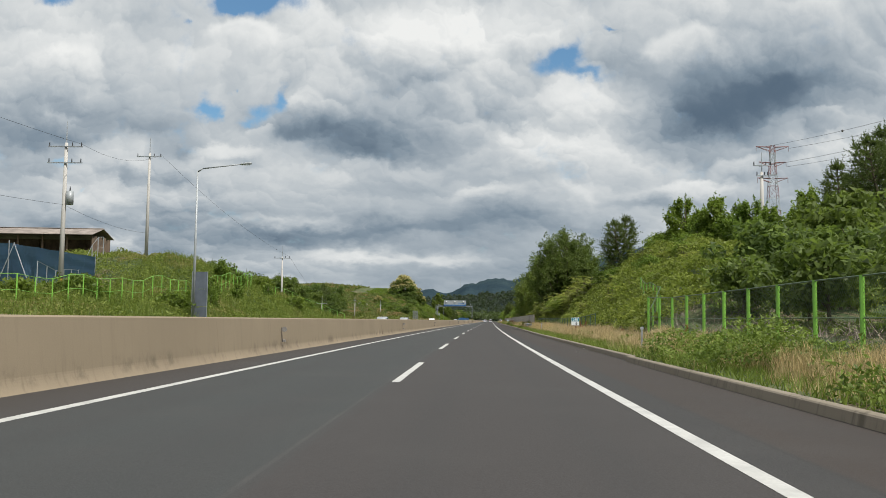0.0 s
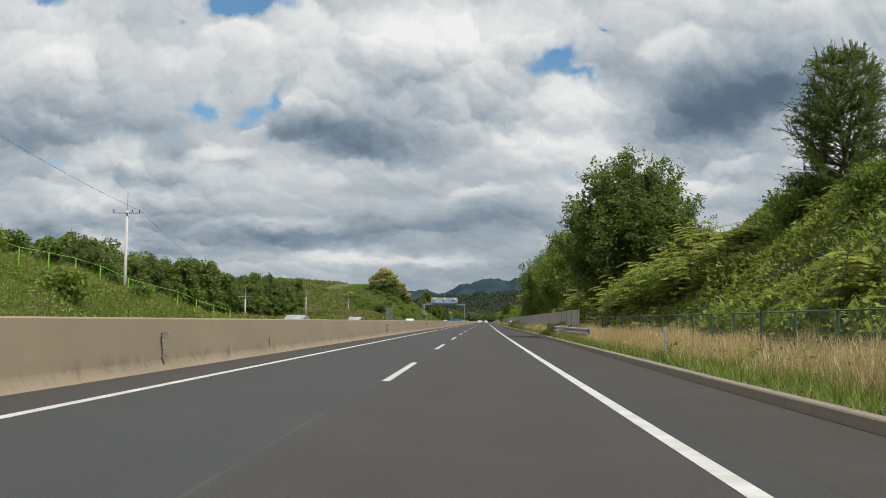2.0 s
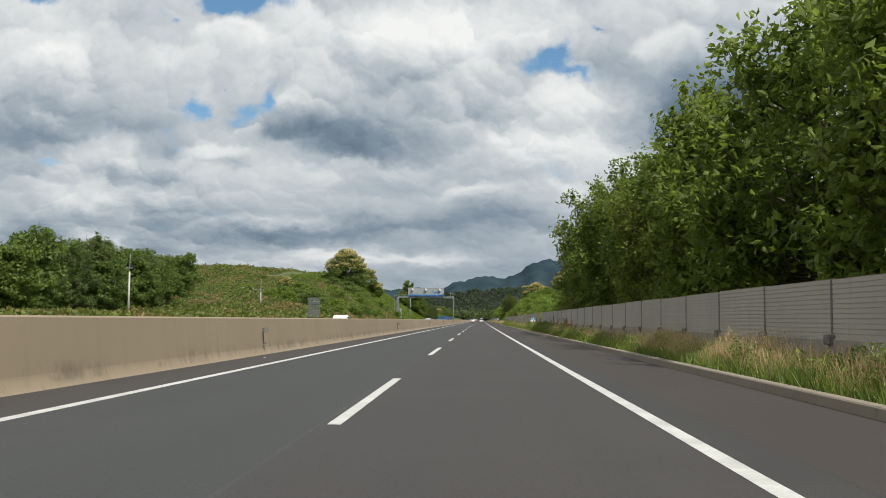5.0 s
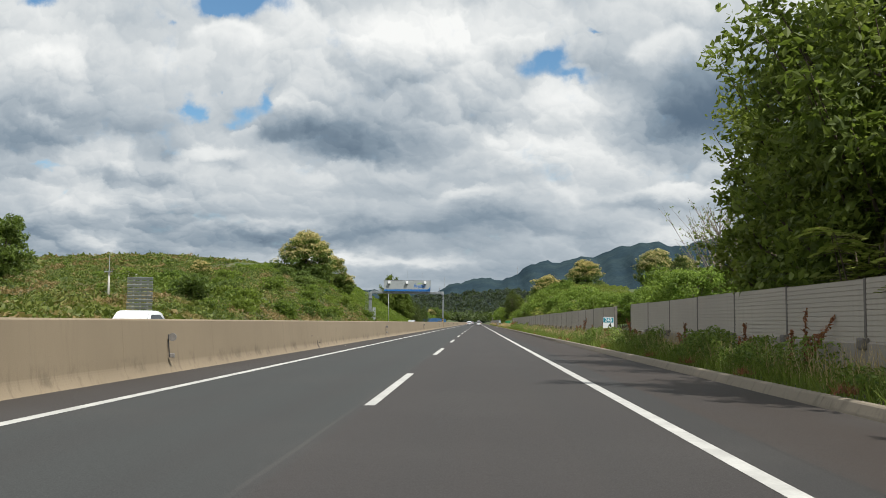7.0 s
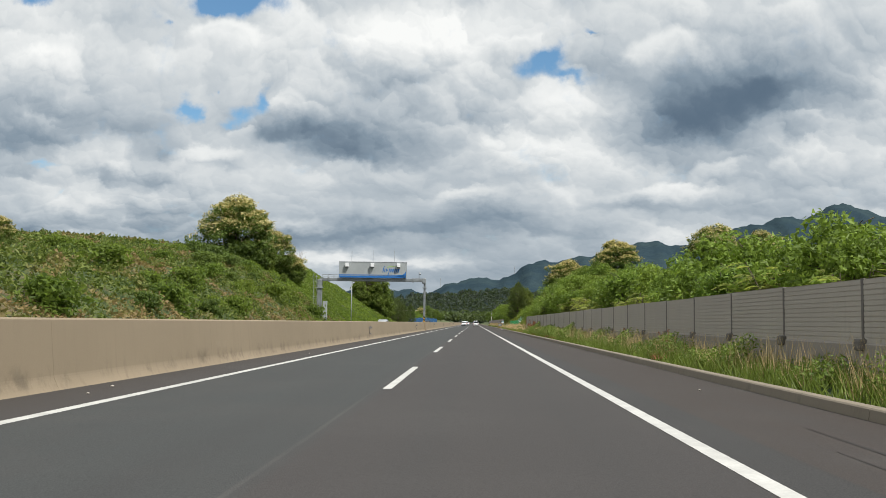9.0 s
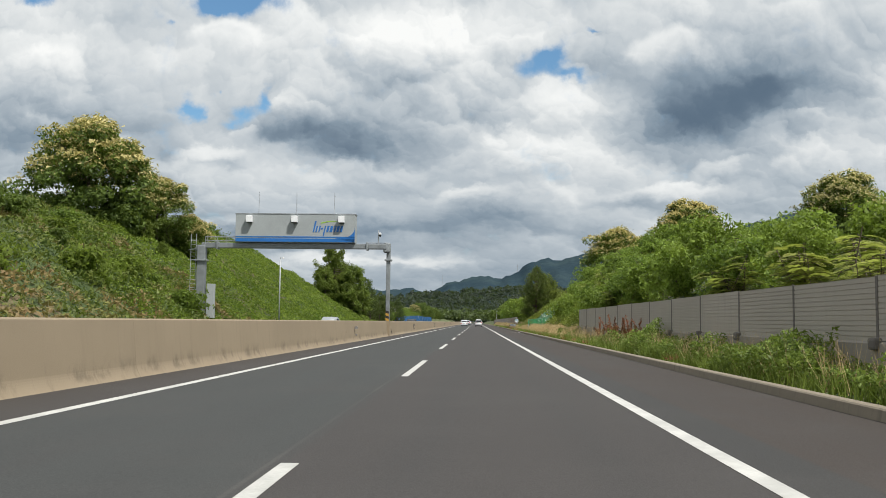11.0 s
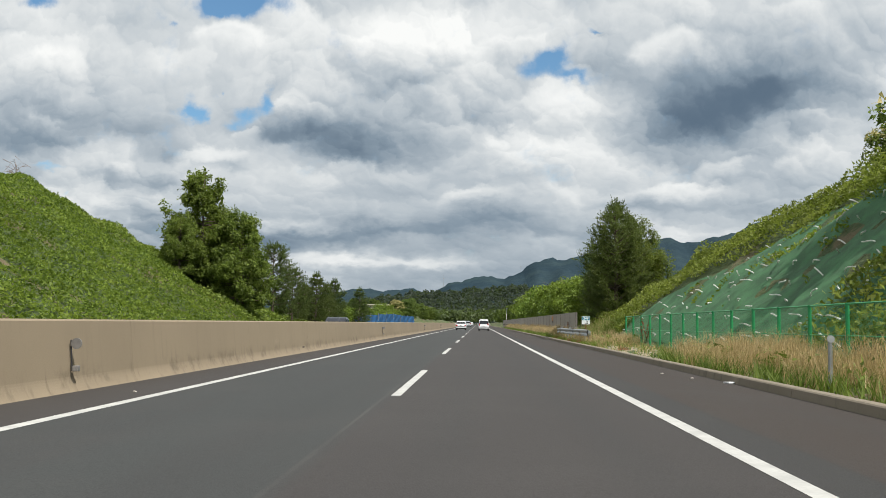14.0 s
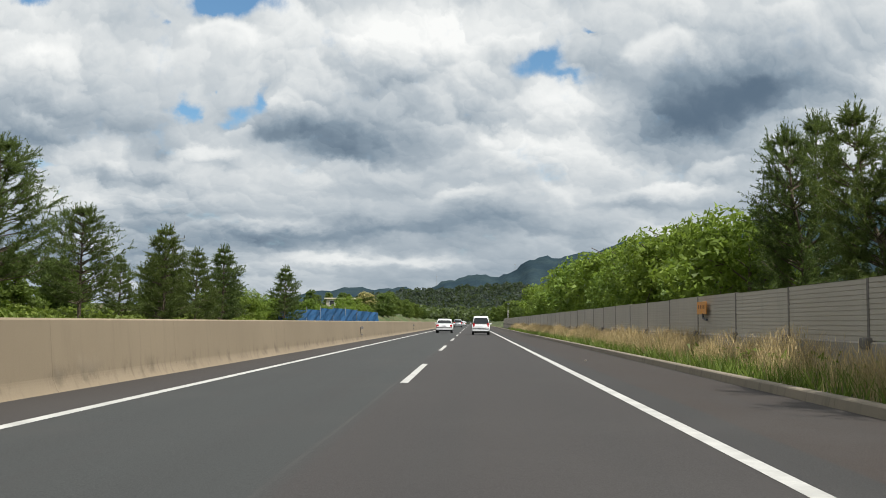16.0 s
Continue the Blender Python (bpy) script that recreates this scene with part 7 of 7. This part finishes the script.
# ---- cars ----
GLASS = material("dark_glass", (0.015, 0.018, 0.02), 0.08, 0.0, 2.0, 0.1, spread=0.0, spec=0.8)
CARWHITE = material("white_car_paint", (0.74, 0.75, 0.76), 0.25, 0.0, 0.8, 0.03, spread=0.0)
SILVER = material("silver_car_paint", (0.45, 0.47, 0.49), 0.3, 0.6, 0.8, 0.04, spread=0.0)
CARDARK = material("dark_car_paint", (0.05, 0.055, 0.065), 0.25, 0.3, 0.8, 0.05, spread=0.0)
TAIL = material("tail_light_red", (0.45, 0.015, 0.02), 0.2, 0.0, 3.0, 0.1, spread=0.0)
TRIM = material("black_trim", (0.03, 0.03, 0.032), 0.6, 0.0, 3.0, 0.1, spread=0.0)


def car(s, d, paint, shape, label, turn=0.0, z=0.0):
    """A car with its tail at -y. shape: saloon, box or suv."""
    long, wide, tall, waist = {"saloon": (4.25, 1.69, 1.46, 0.92), "box": (3.6, 1.60, 1.70, 0.95), "suv": (4.45, 1.85, 1.70, 1.02)}[shape]
    c = thing("car", label, "car", on_road(s, d, z, turn))
    h = long / 2
    # lower body: side outline swept across the width with rounded flanks
    if shape == "saloon":
        low = [(-h, 0.32), (-h, 0.62), (-h + 0.06, waist - 0.02), (-h + 0.75, waist + 0.04), (h - 1.25, waist + 0.02), (h - 0.25, 0.78), (h, 0.55), (h - 0.02, 0.30)]
        roof = [(-h + 0.55, waist), (-h + 1.10, tall - 0.06), (-h + 1.5, tall), (0.15, tall), (0.45, tall - 0.05), (h - 1.15, waist)]
    else:
        low = [(-h, 0.34), (-h, 0.66), (-h + 0.03, waist), (h - 1.0, waist + 0.02), (h - 0.2, 0.85), (h, 0.6), (h - 0.02, 0.32)]
        roof = [(-h + 0.04, waist), (-h + 0.22, tall - 0.08), (-h + 0.45, tall), (0.5, tall - 0.02), (0.75, tall - 0.08), (h - 0.85, waist)]

    def loft(outline, halves):
        bm = fresh()
        rings = [[bm.verts.new((x, y, z_ if k in (1, 2) or z_ < 0.5 else z_ - 0.02)) for y, z_ in outline] for k, x in enumerate(halves)]
        n = len(outline)
        for a, b in zip(rings, rings[1:]):
            for i in range(n):
                bm.faces.new((a[i], a[(i + 1) % n], b[(i + 1) % n], b[i]))
        bm.faces.new(rings[0])
        bm.faces.new(rings[-1])
        return bm
    w2 = wide / 2
    body = loft(low, (-w2, -w2 + 0.10, w2 - 0.10, w2))
    for v in body.verts:
        if abs(v.co.x) > w2 - 0.05:
            v.co.y *= 0.965
            v.co.z = 0.34 + (v.co.z - 0.34) * 0.96
    bmesh.ops.bevel(body, geom=body.edges[:], offset=0.035, segments=2, affect="EDGES")
    b = part("body", body, paint, c, smooth=True)
    cab = loft(roof, (-w2 + 0.04, -w2 + 0.10, w2 - 0.10, w2 - 0.04))
    for v in cab.verts:
        t = (v.co.z - waist) / (tall - waist)
        v.co.x *= 1 - 0.17 * max(0, t)
    bmesh.ops.bevel(cab, geom=cab.edges[:], offset=0.03, segments=2, affect="EDGES")
    part("cabin", cab, paint, c, smooth=True)
    # glass
    y0, y1 = roof[0][0], roof[1][0]
    zt, zb = tall - 0.16, waist + 0.08
    at = lambda z_: y0 + (y1 - y0) * (z_ - waist) / (roof[1][1] - waist)
    bm = fresh()
    wt, wb = w2 * 0.72, w2 * 0.86
    front = [(-wb, at(zb) - 0.02, zb), (wb, at(zb) - 0.02, zb), (wt, at(zt) - 0.02, zt), (-wt, at(zt) - 0.02, zt)]
    vs = [bm.verts.new(p) for p in front] + [bm.verts.new((x, y + 0.03, z_)) for x, y, z_ in front]
    bm.faces.new(vs[:4])
    bm.faces.new(vs[4:][::-1])
    for i in range(4):
        bm.faces.new((vs[i], vs[(i + 1) % 4], vs[4 + (i + 1) % 4], vs[4 + i]))
    part("rear_window", bm, GLASS, c)
    for sx in (-1, 1):
        bm = fresh()
        pts = [(y0 + 0.45, zb), (roof[-1][0] - 0.35, zb), (roof[-2][0] - 0.15, zt), (y1 + 0.25, zt)]
        xs = lambda z_: sx * ((w2 - 0.04) * (1 - 0.17 * (z_ - waist) / (tall - waist)) + 0.006)
        vs = [bm.verts.new((xs(z_), y, z_)) for y, z_ in pts] + [bm.verts.new((xs(z_) - sx * 0.03, y, z_)) for y, z_ in pts]
        bm.faces.new(vs[:4])
        bm.faces.new(vs[4:][::-1])
        for i in range(4):
            bm.faces.new((vs[i], vs[(i + 1) % 4], vs[4 + (i + 1) % 4], vs[4 + i]))
        part("side_window", bm, GLASS, c)
        lz, lh = (waist - 0.12, 0.24) if shape == "saloon" else (waist - 0.02, 0.36)
        part("tail_light", box(fresh(), (0.26 if shape != "box" else 0.16, 0.08, lh), (sx * (w2 - 0.17), -h + 0.05, lz - 0.05), 0.03), TAIL, c)
        part("door_mirror", box(fresh(), (0.20, 0.10, 0.15), (sx * (w2 + 0.10), 0.62, waist + 0.06), 0.04), TRIM if paint is not CARWHITE else CARWHITE, c)
        for y in (-h + 0.75, h - 0.8):
            wheel = part("wheel", rod(fresh(), (sx * (w2 - 0.20), y, 0.30), (sx * (w2 - 0.01), y, 0.30), 0.30, seg=20), BLACK, c)
            part("rim", rod(fresh(), (sx * (w2 - 0.02), y, 0.30), (sx * (w2 + 0.005), y, 0.30), 0.19, 0.17, 14), SILVER, wheel)
    part("bumper", box(fresh(), (wide - 0.06, 0.14, 0.26), (0, -h + 0.0, 0.46), 0.05), paint, c)
    part("bumper_strip", box(fresh(), (wide - 0.12, 0.05, 0.07), (0, -h - 0.065, 0.56), 0.015), TRIM, c)
    part("underside", box(fresh(), (wide - 0.25, long - 0.4, 0.14), (0, 0, 0.26), 0.03), TRIM, c)
    plate = part("number_plate", box(fresh(), (0.44, 0.03, 0.15), (0, -h - (0.0 if shape == "saloon" else 0.02), 0.72), 0.006), WHITE, c)
    for i in range(4):
        part("plate_bar", box(fresh(), (0.055, 0.006, 0.07), (-0.14 + i * 0.095, -h - 0.025, 0.72)), TRIM, plate)
    if shape == "suv":
        for sx in (-1, 1):
            part("roof_rail", rod(fresh(), (sx * 0.62, -1.4, tall + 0.03), (sx * 0.62, 0.5, tall + 0.03), 0.02, seg=6), SILVER, c)
    if shape == "saloon":
        part("aerial", rod(fresh(), (0, -0.75, tall), (0, -0.95, tall + 0.22), 0.012, seg=5), TRIM, c)
    return c


car(557.5, -1.57, CARWHITE, "saloon", "white four-door saloon seen from behind")
car(546.8, 2.05, CARWHITE, "box", "white tall boxy minicar seen from behind")
car(665.0, -1.80, SILVER, "suv", "silver-grey estate car further ahead")
car(760.0, -1.6, CARWHITE, "saloon", "white saloon far ahead in traffic")
for s, d, paint, shape, label in ((133.5, -12.8, SILVER, "saloon", "grey saloon on the opposite carriageway"), (168.0, -12.8, SILVER, "saloon", "silver saloon on the opposite carriageway"),
                                  (243.0, -12.5, CARWHITE, "saloon", "white saloon in the far opposite lane"),
                                  (410.0, -12.8, SILVER, "saloon", "dark car on the opposite carriageway"), (471.0, -9.0, CARDARK, "saloon", "dark saloon on the opposite carriageway")):
    car(s, d, paint, shape, label, 180.0)

# ---- hills and mountains in the distance ----


def far_wood(spots, size, mat, seed):
    """Tree crowns of a far wood, each a ragged heap of leafy clumps."""
    rng = np.random.default_rng(seed + 9)
    n, per = len(spots), 64
    q = rng.normal(size=(n, per, 3))
    q /= np.linalg.norm(q, axis=2, keepdims=True)
    q[:, :, 2] = np.abs(q[:, :, 2]) * 1.2
    c = (spots[:, None] + q * size[:, None, None] * rng.uniform(0.6, 1.05, (n, per, 1))).reshape(-1, 3)
    v, f = leaves(c, np.repeat(size * 0.26, per), rng, 0.6, q.reshape(-1, 3), 0.7, 2.0)
    tagged(new("far_wood", mesh_of("far_wood", v, f, mat)), "dark green woodland on a far slope", "woodland", kind="stuff")


def ridge(name, label, points, base, far, depth, mat, seed, rough=0.04, crowns=0):
    """A mountain front: its skyline through points of (slope to the side, slope up) as seen from the road, falling towards the viewer."""
    rng = np.random.default_rng(seed)
    us = np.linspace(points[0][0], points[-1][0], 220)
    vs = np.interp(us, [p[0] for p in points], [p[1] for p in points])
    wig = sum(np.sin(us * f + p) * a for f, p, a in zip((60, 140, 310, 700), rng.uniform(0, 6, 4), (1.0, 0.6, 0.35, 0.2))) * rough * 0.06
    vs = np.maximum(vs + wig * np.minimum(1, vs / 0.04), 0.0)
    rows = 26
    V = np.empty((rows, len(us), 3))
    for j in range(rows):
        t = j / (rows - 1)
        D = far - depth * t
        drop = (1 - t) ** 1.15
        fold = 1 + 0.06 * t * (1 - t) * 4 * np.sin(us * 95 + 5 * t + seed) + 0.05 * t * (1 - t) * 4 * np.sin(us * 240 + 11 * t)
        V[j, :, 0] = us * far * (1 - 0.35 * t * depth / far) + 4
        V[j, :, 1] = 261 + D
        V[j, :, 2] = 1.0 + vs * far * drop * fold + base * t
    i, k = np.meshgrid(np.arange(rows - 1), np.arange(len(us) - 1), indexing="ij")
    a = (i * len(us) + k).ravel()
    f = np.stack([a, a + 1, a + len(us) + 1, a + len(us)], 1)
    if crowns:
        spots = V[rng.integers(0, rows, crowns), rng.integers(0, len(us), crowns)] + rng.normal(0, 1, (crowns, 3)) * np.array([9.0, 14.0, 0.5])
        far_wood(spots, rng.uniform(3.5, 7.0, crowns), HILLLEAF, seed)
    return tagged(new(name, mesh_of(name, V.reshape(-1, 3), f, mat, True)), label, "mountain", kind="structure")


def woods(name, dark, pale, scale):
    m = bpy.data.materials.new(name)
    m.use_nodes = True
    k = Nodes(m.node_tree)
    p = k.put("ShaderNodeNewGeometry").outputs["Position"]
    a, b_ = k.noise(p, scale, 5.0, 0.65), k.noise(p, scale * 9, 4.0, 0.65)
    col = k.mix(k.range(a, 0.35, 0.65), dark, pale)
    col = k.mix(k.math("MULTIPLY", k.range(b_, 0.4, 0.65), 0.35), col, tuple(c * 0.6 for c in dark))
    b = k.put("ShaderNodeBsdfPrincipled")
    link(k.t, col, b.inputs["Base Color"])
    b.inputs["Roughness"].default_value = 1.0
    b.inputs["Specular IOR Level"].default_value = 0.0
    n = k.put("ShaderNodeBump")
    n.inputs["Strength"].default_value, n.inputs["Distance"].default_value = 0.4, 0.6 / scale * 0.2
    link(k.t, b_, n.inputs["Height"])
    link(k.t, n.outputs[0], b.inputs["Normal"])
    link(k.t, b.outputs[0], k.put("ShaderNodeOutputMaterial").inputs[0])
    return m


# distance haze is put into the colours: bluer far range, greyed hill leaves
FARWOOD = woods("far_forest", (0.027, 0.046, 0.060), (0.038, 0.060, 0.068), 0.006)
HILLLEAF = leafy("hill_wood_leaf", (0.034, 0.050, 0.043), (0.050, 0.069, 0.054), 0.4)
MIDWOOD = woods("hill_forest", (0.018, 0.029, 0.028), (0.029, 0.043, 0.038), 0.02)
BELTWOOD = leafy("valley_wood_leaf", (0.062, 0.096, 0.042), (0.115, 0.160, 0.064), 0.4)
ridge("mountain_range", "forested mountain ridge in the distance, tinted blue-green for haze",
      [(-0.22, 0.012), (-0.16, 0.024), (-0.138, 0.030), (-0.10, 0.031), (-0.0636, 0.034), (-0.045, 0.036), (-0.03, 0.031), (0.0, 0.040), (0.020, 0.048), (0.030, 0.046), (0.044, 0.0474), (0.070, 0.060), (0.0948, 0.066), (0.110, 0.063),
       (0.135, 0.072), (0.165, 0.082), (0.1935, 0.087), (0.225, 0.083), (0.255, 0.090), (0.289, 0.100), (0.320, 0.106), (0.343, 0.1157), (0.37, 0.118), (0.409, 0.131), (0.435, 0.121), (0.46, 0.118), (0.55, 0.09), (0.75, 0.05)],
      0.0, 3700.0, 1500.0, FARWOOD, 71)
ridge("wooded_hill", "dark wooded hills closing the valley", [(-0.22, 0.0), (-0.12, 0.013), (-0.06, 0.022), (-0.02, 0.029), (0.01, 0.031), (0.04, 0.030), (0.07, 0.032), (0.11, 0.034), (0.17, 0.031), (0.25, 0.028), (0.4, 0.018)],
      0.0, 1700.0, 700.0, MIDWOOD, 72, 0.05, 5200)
belt = np.random.default_rng(212)
belt_s, belt_d = belt.uniform(1110, 1170, 420), belt.uniform(-150, 150, 420)
far_wood(np.stack([bend(belt_s) + belt_d, belt_s, 2.0 + 0.06 * (belt_s - 1110) + belt.uniform(0, 1.5, 420)], 1), belt.uniform(3.0, 6.0, 420), BELTWOOD, 73)


def mast(u, v, far, tall):
    """A radio mast on the skyline."""
    p = Vector((4 + u * far, 261 + far, 1 + v * far))
    bm = fresh()
    rod(bm, p - Vector((0, 0, 10)), p + Vector((0, 0, tall)), 1.0, 0.5, 6)
    box(bm, (5, 1, 2), p + Vector((0, 0, tall * 0.75)))
    tagged(part("radio_mast", bm, PALESTEEL), "pale radio mast on the mountain ridge", "mast", "masts on the ridge")


mast(-0.0165, 0.036, 3690, 45)
mast(0.062, 0.052, 3690, 30)

# ---- plants that stand alone ----


def dock(seed):
    """A rust-brown seeding dock plant."""
    rng = np.random.default_rng(seed)
    p = thing("dock_plant", "rust-brown seeding dock plant on the verge", "plant", group="dock plants")
    for k in range(6):
        lean = rng.normal(0, 0.13, 2)
        tall = rng.uniform(0.65, 1.15)
        foot, top = Vector((*rng.normal(0, 0.06, 2), 0)), Vector((lean[0], lean[1], tall))
        part("stem", rod(fresh(), foot, top, 0.012, 0.006, 5), RUST, p)
        t = rng.uniform(0.4, 1.0, 90)
        c = np.array(foot)[None] + (np.array(top) - np.array(foot))[None] * t[:, None] + rng.normal(0, 0.018, (90, 3))
        v, f = leaves(c, np.full(90, 0.034), rng, 0.6)
        shared("seed_head", mesh_of("seed_head", v, f, DOCK), p)
    return p


dock_a, dock_b = dock(81), dock(82)
place(dock_a, 31.0, 8.2, 0.9, 0, True)
place(dock_b, 63.0, 8.0, 1.0, 0, True)
for i, (s, d, k) in enumerate(((33, 8.6, 1.2), (46, 8.2, 1.0), (48, 7.6, 0.9), (61, 8.3, 1.4), (64.5, 8.2, 1.5), (66, 8.5, 1.3), (68, 8.4, 1.2), (222, 7.4, 1.3), (226, 7.5, 1.2), (214, 7.4, 1.2), (210, 7.5, 1.3), (206, 7.4, 1.1), (232, 7.5, 1.2),
                               (241, 7.5, 1.2), (249, 7.6, 1.3), (251, 7.5, 1.1), (255, 7.6, 1.1), (259, 7.5, 1.3), (262, 7.6, 1.0), (290, 7.5, 0.9), (300, 7.6, 1.0), (355, 7.6, 1.3), (357.5, 7.5, 1.4), (361, 7.6, 1.3), (363, 7.4, 1.2), (353.5, 7.5, 1.2), (356.2, 7.6, 1.3), (359, 7.5, 1.4), (365, 7.6, 1.2), (446, 8.9, 1.2), (472, 7.7, 1.3))):
    place((dock_a, dock_b)[i % 2], s, d, k * (0.72 if s < 100 else 0.9), i * 47)

# ---- marks on barrier and road ----
SOOT = material("black_stain", (0.095, 0.072, 0.055), 0.9, 0.0, 8.0, 0.4)
CHALK = material("pale_scuff", (0.315, 0.257, 0.183), 0.9, 0.0, 8.0, 0.15)
SKID = material("tyre_rubber_mark", (0.027, 0.022, 0.019), 0.85, 0.0, 3.0, 0.35)


def barrier_mark(s, z, wide, tall, mat, seed, name="stain"):
    """An irregular stain on the road side of the barrier."""
    r = np.random.default_rng(seed)
    zs, ds = [z for x, z in FOOT[::-1]] + [1.10], [-5.12 + x for x, z in FOOT[::-1]] + [-5.20]
    bm = fresh()
    n = 26
    lump = 1 + 0.16 * np.sin(np.arange(n) * 0.72 + seed) + r.uniform(-0.10, 0.10, n)
    ring = []
    for i in range(n):
        a = 2 * math.pi * i / n
        ps, pz = s + math.cos(a) * wide / 2 * lump[i], z + math.sin(a) * tall / 2 * lump[i]
        pz = min(max(pz, 0.0), 1.08)
        ring.append(bm.verts.new(at_road(ps, float(np.interp(pz, zs, ds)) + 0.006, pz)))
    mid = bm.verts.new(at_road(s, float(np.interp(z, zs, ds)) + 0.007, z))
    for i in range(n):
        bm.faces.new((mid, ring[i], ring[(i + 1) % n]))
    part(name, bm, mat, barrier)


for i, (s, z, wide, tall) in enumerate(((63.8, 0.42, 0.10, 0.66), (144.7, 0.94, 0.10, 0.32), (145.1, 0.62, 0.14, 0.10), (243.4, 0.15, 0.32, 0.34), (243.9, 0.22, 0.5, 0.06), (242.2, 0.52, 0.22, 0.05), (90.4, 0.40, 0.16, 0.30),
                                        (256, 0.2, 0.25, 0.08), (437, 0.2, 0.5, 0.06), (452, 0.3, 0.07, 0.3))):
    barrier_mark(s, z, wide, tall, SOOT, i)
for i, (s, z, wide, tall) in enumerate(((60.3, 0.36, 1.0, 0.26), (62.7, 0.14, 0.5, 0.14), (61.6, 0.28, 0.4, 0.3), (145.0, 0.30, 0.6, 0.16), (119.5, 0.40, 1.1, 0.3), (243.6, 0.45, 0.3, 0.1))):
    barrier_mark(s, z, wide, tall, CHALK, 40 + i, "scuff")


for i, (s, z, wide, tall) in enumerate(((388.95, 0.56, 0.09, 1.05), (389.45, 0.66, 0.34, 0.85), (389.9, 0.50, 0.07, 0.6), (390.15, 0.36, 0.08, 0.4), (389.4, 0.14, 0.7, 0.12), (388.4, 0.30, 0.06, 0.3), (391.3, 0.6, 0.03, 0.95))):
    barrier_mark(s, z, wide, tall, SKID, 70 + i)


def skid(points, wide):
    """A curved tyre mark on the shoulder."""
    pts = np.array(points, float)
    s = np.linspace(pts[0, 0], pts[-1, 0], 26)
    d = np.interp(s, pts[:, 0], pts[:, 1])
    w2 = wide / 2 * np.minimum(1, np.minimum(np.arange(26), 25 - np.arange(26)) / 5 + 0.15)
    v = np.concatenate([np.stack([bend(s) + d - w2, s, np.full(26, 0.0035)], 1), np.stack([bend(s) + d + w2, s, np.full(26, 0.0035)], 1)])
    f = [(i, i + 26, i + 27, i + 1) for i in range(25)]
    tagged(new("tyre_mark", mesh_of("tyre_mark", v, f, SKID)), "dark rubber tyre mark across the hard shoulder", "tyre mark", kind="structure")


skid([(244, 4.36), (250, 4.62), (258, 4.92), (266, 5.12), (272, 5.22)], 0.13)
skid([(247, 4.30), (254, 4.55), (262, 4.72), (270, 4.80)], 0.10)

# ---- litter and rubble ----
rng = np.random.default_rng(303)
RUBBLE = material("pale_concrete", (0.46, 0.42, 0.37), 0.95, 0.0, 5.0, 0.3, 0.5, 20.0)
block = fresh()
box(block, (0.42, 0.30, 0.26), (0, 0, 0.13), 0.03)
for v in block.verts:
    v.co += Vector((rng.normal(0, 0.012), rng.normal(0, 0.012), rng.normal(0, 0.012)))
lump = tagged(part("concrete_block", block, RUBBLE), "broken pale concrete block lying in the weeds", "rubble")
lump.matrix_basis = on_road(450.9, 8.1, ground_at(450.9, 8.1) + 0.06, 25)
for i in range(26):
    s, d = rng.uniform(5, 520), rng.choice([rng.uniform(4.5, 6.3), rng.uniform(-4.7, -4.0)])
    bm = fresh()
    bmesh.ops.create_icosphere(bm, subdivisions=1, radius=rng.uniform(0.018, 0.045))
    for v in bm.verts:
        v.co = Vector((v.co.x * rng.uniform(0.8, 1.5), v.co.y, v.co.z * 0.5))
    p = tagged(part("stone", bm, RUBBLE), "small pale stone on the road edge", "stone", "stones on the road")
    p.matrix_basis = on_road(s, d, 0.012, rng.uniform(0, 360))
scrap = fresh()
box(scrap, (0.22, 0.16, 0.03), (0, 0, 0.02), 0.01)
tagged(part("litter", scrap, WHITE), "white scrap of litter lying by the kerb", "litter").matrix_basis = on_road(421.4, 6.25, 0.004, 30)
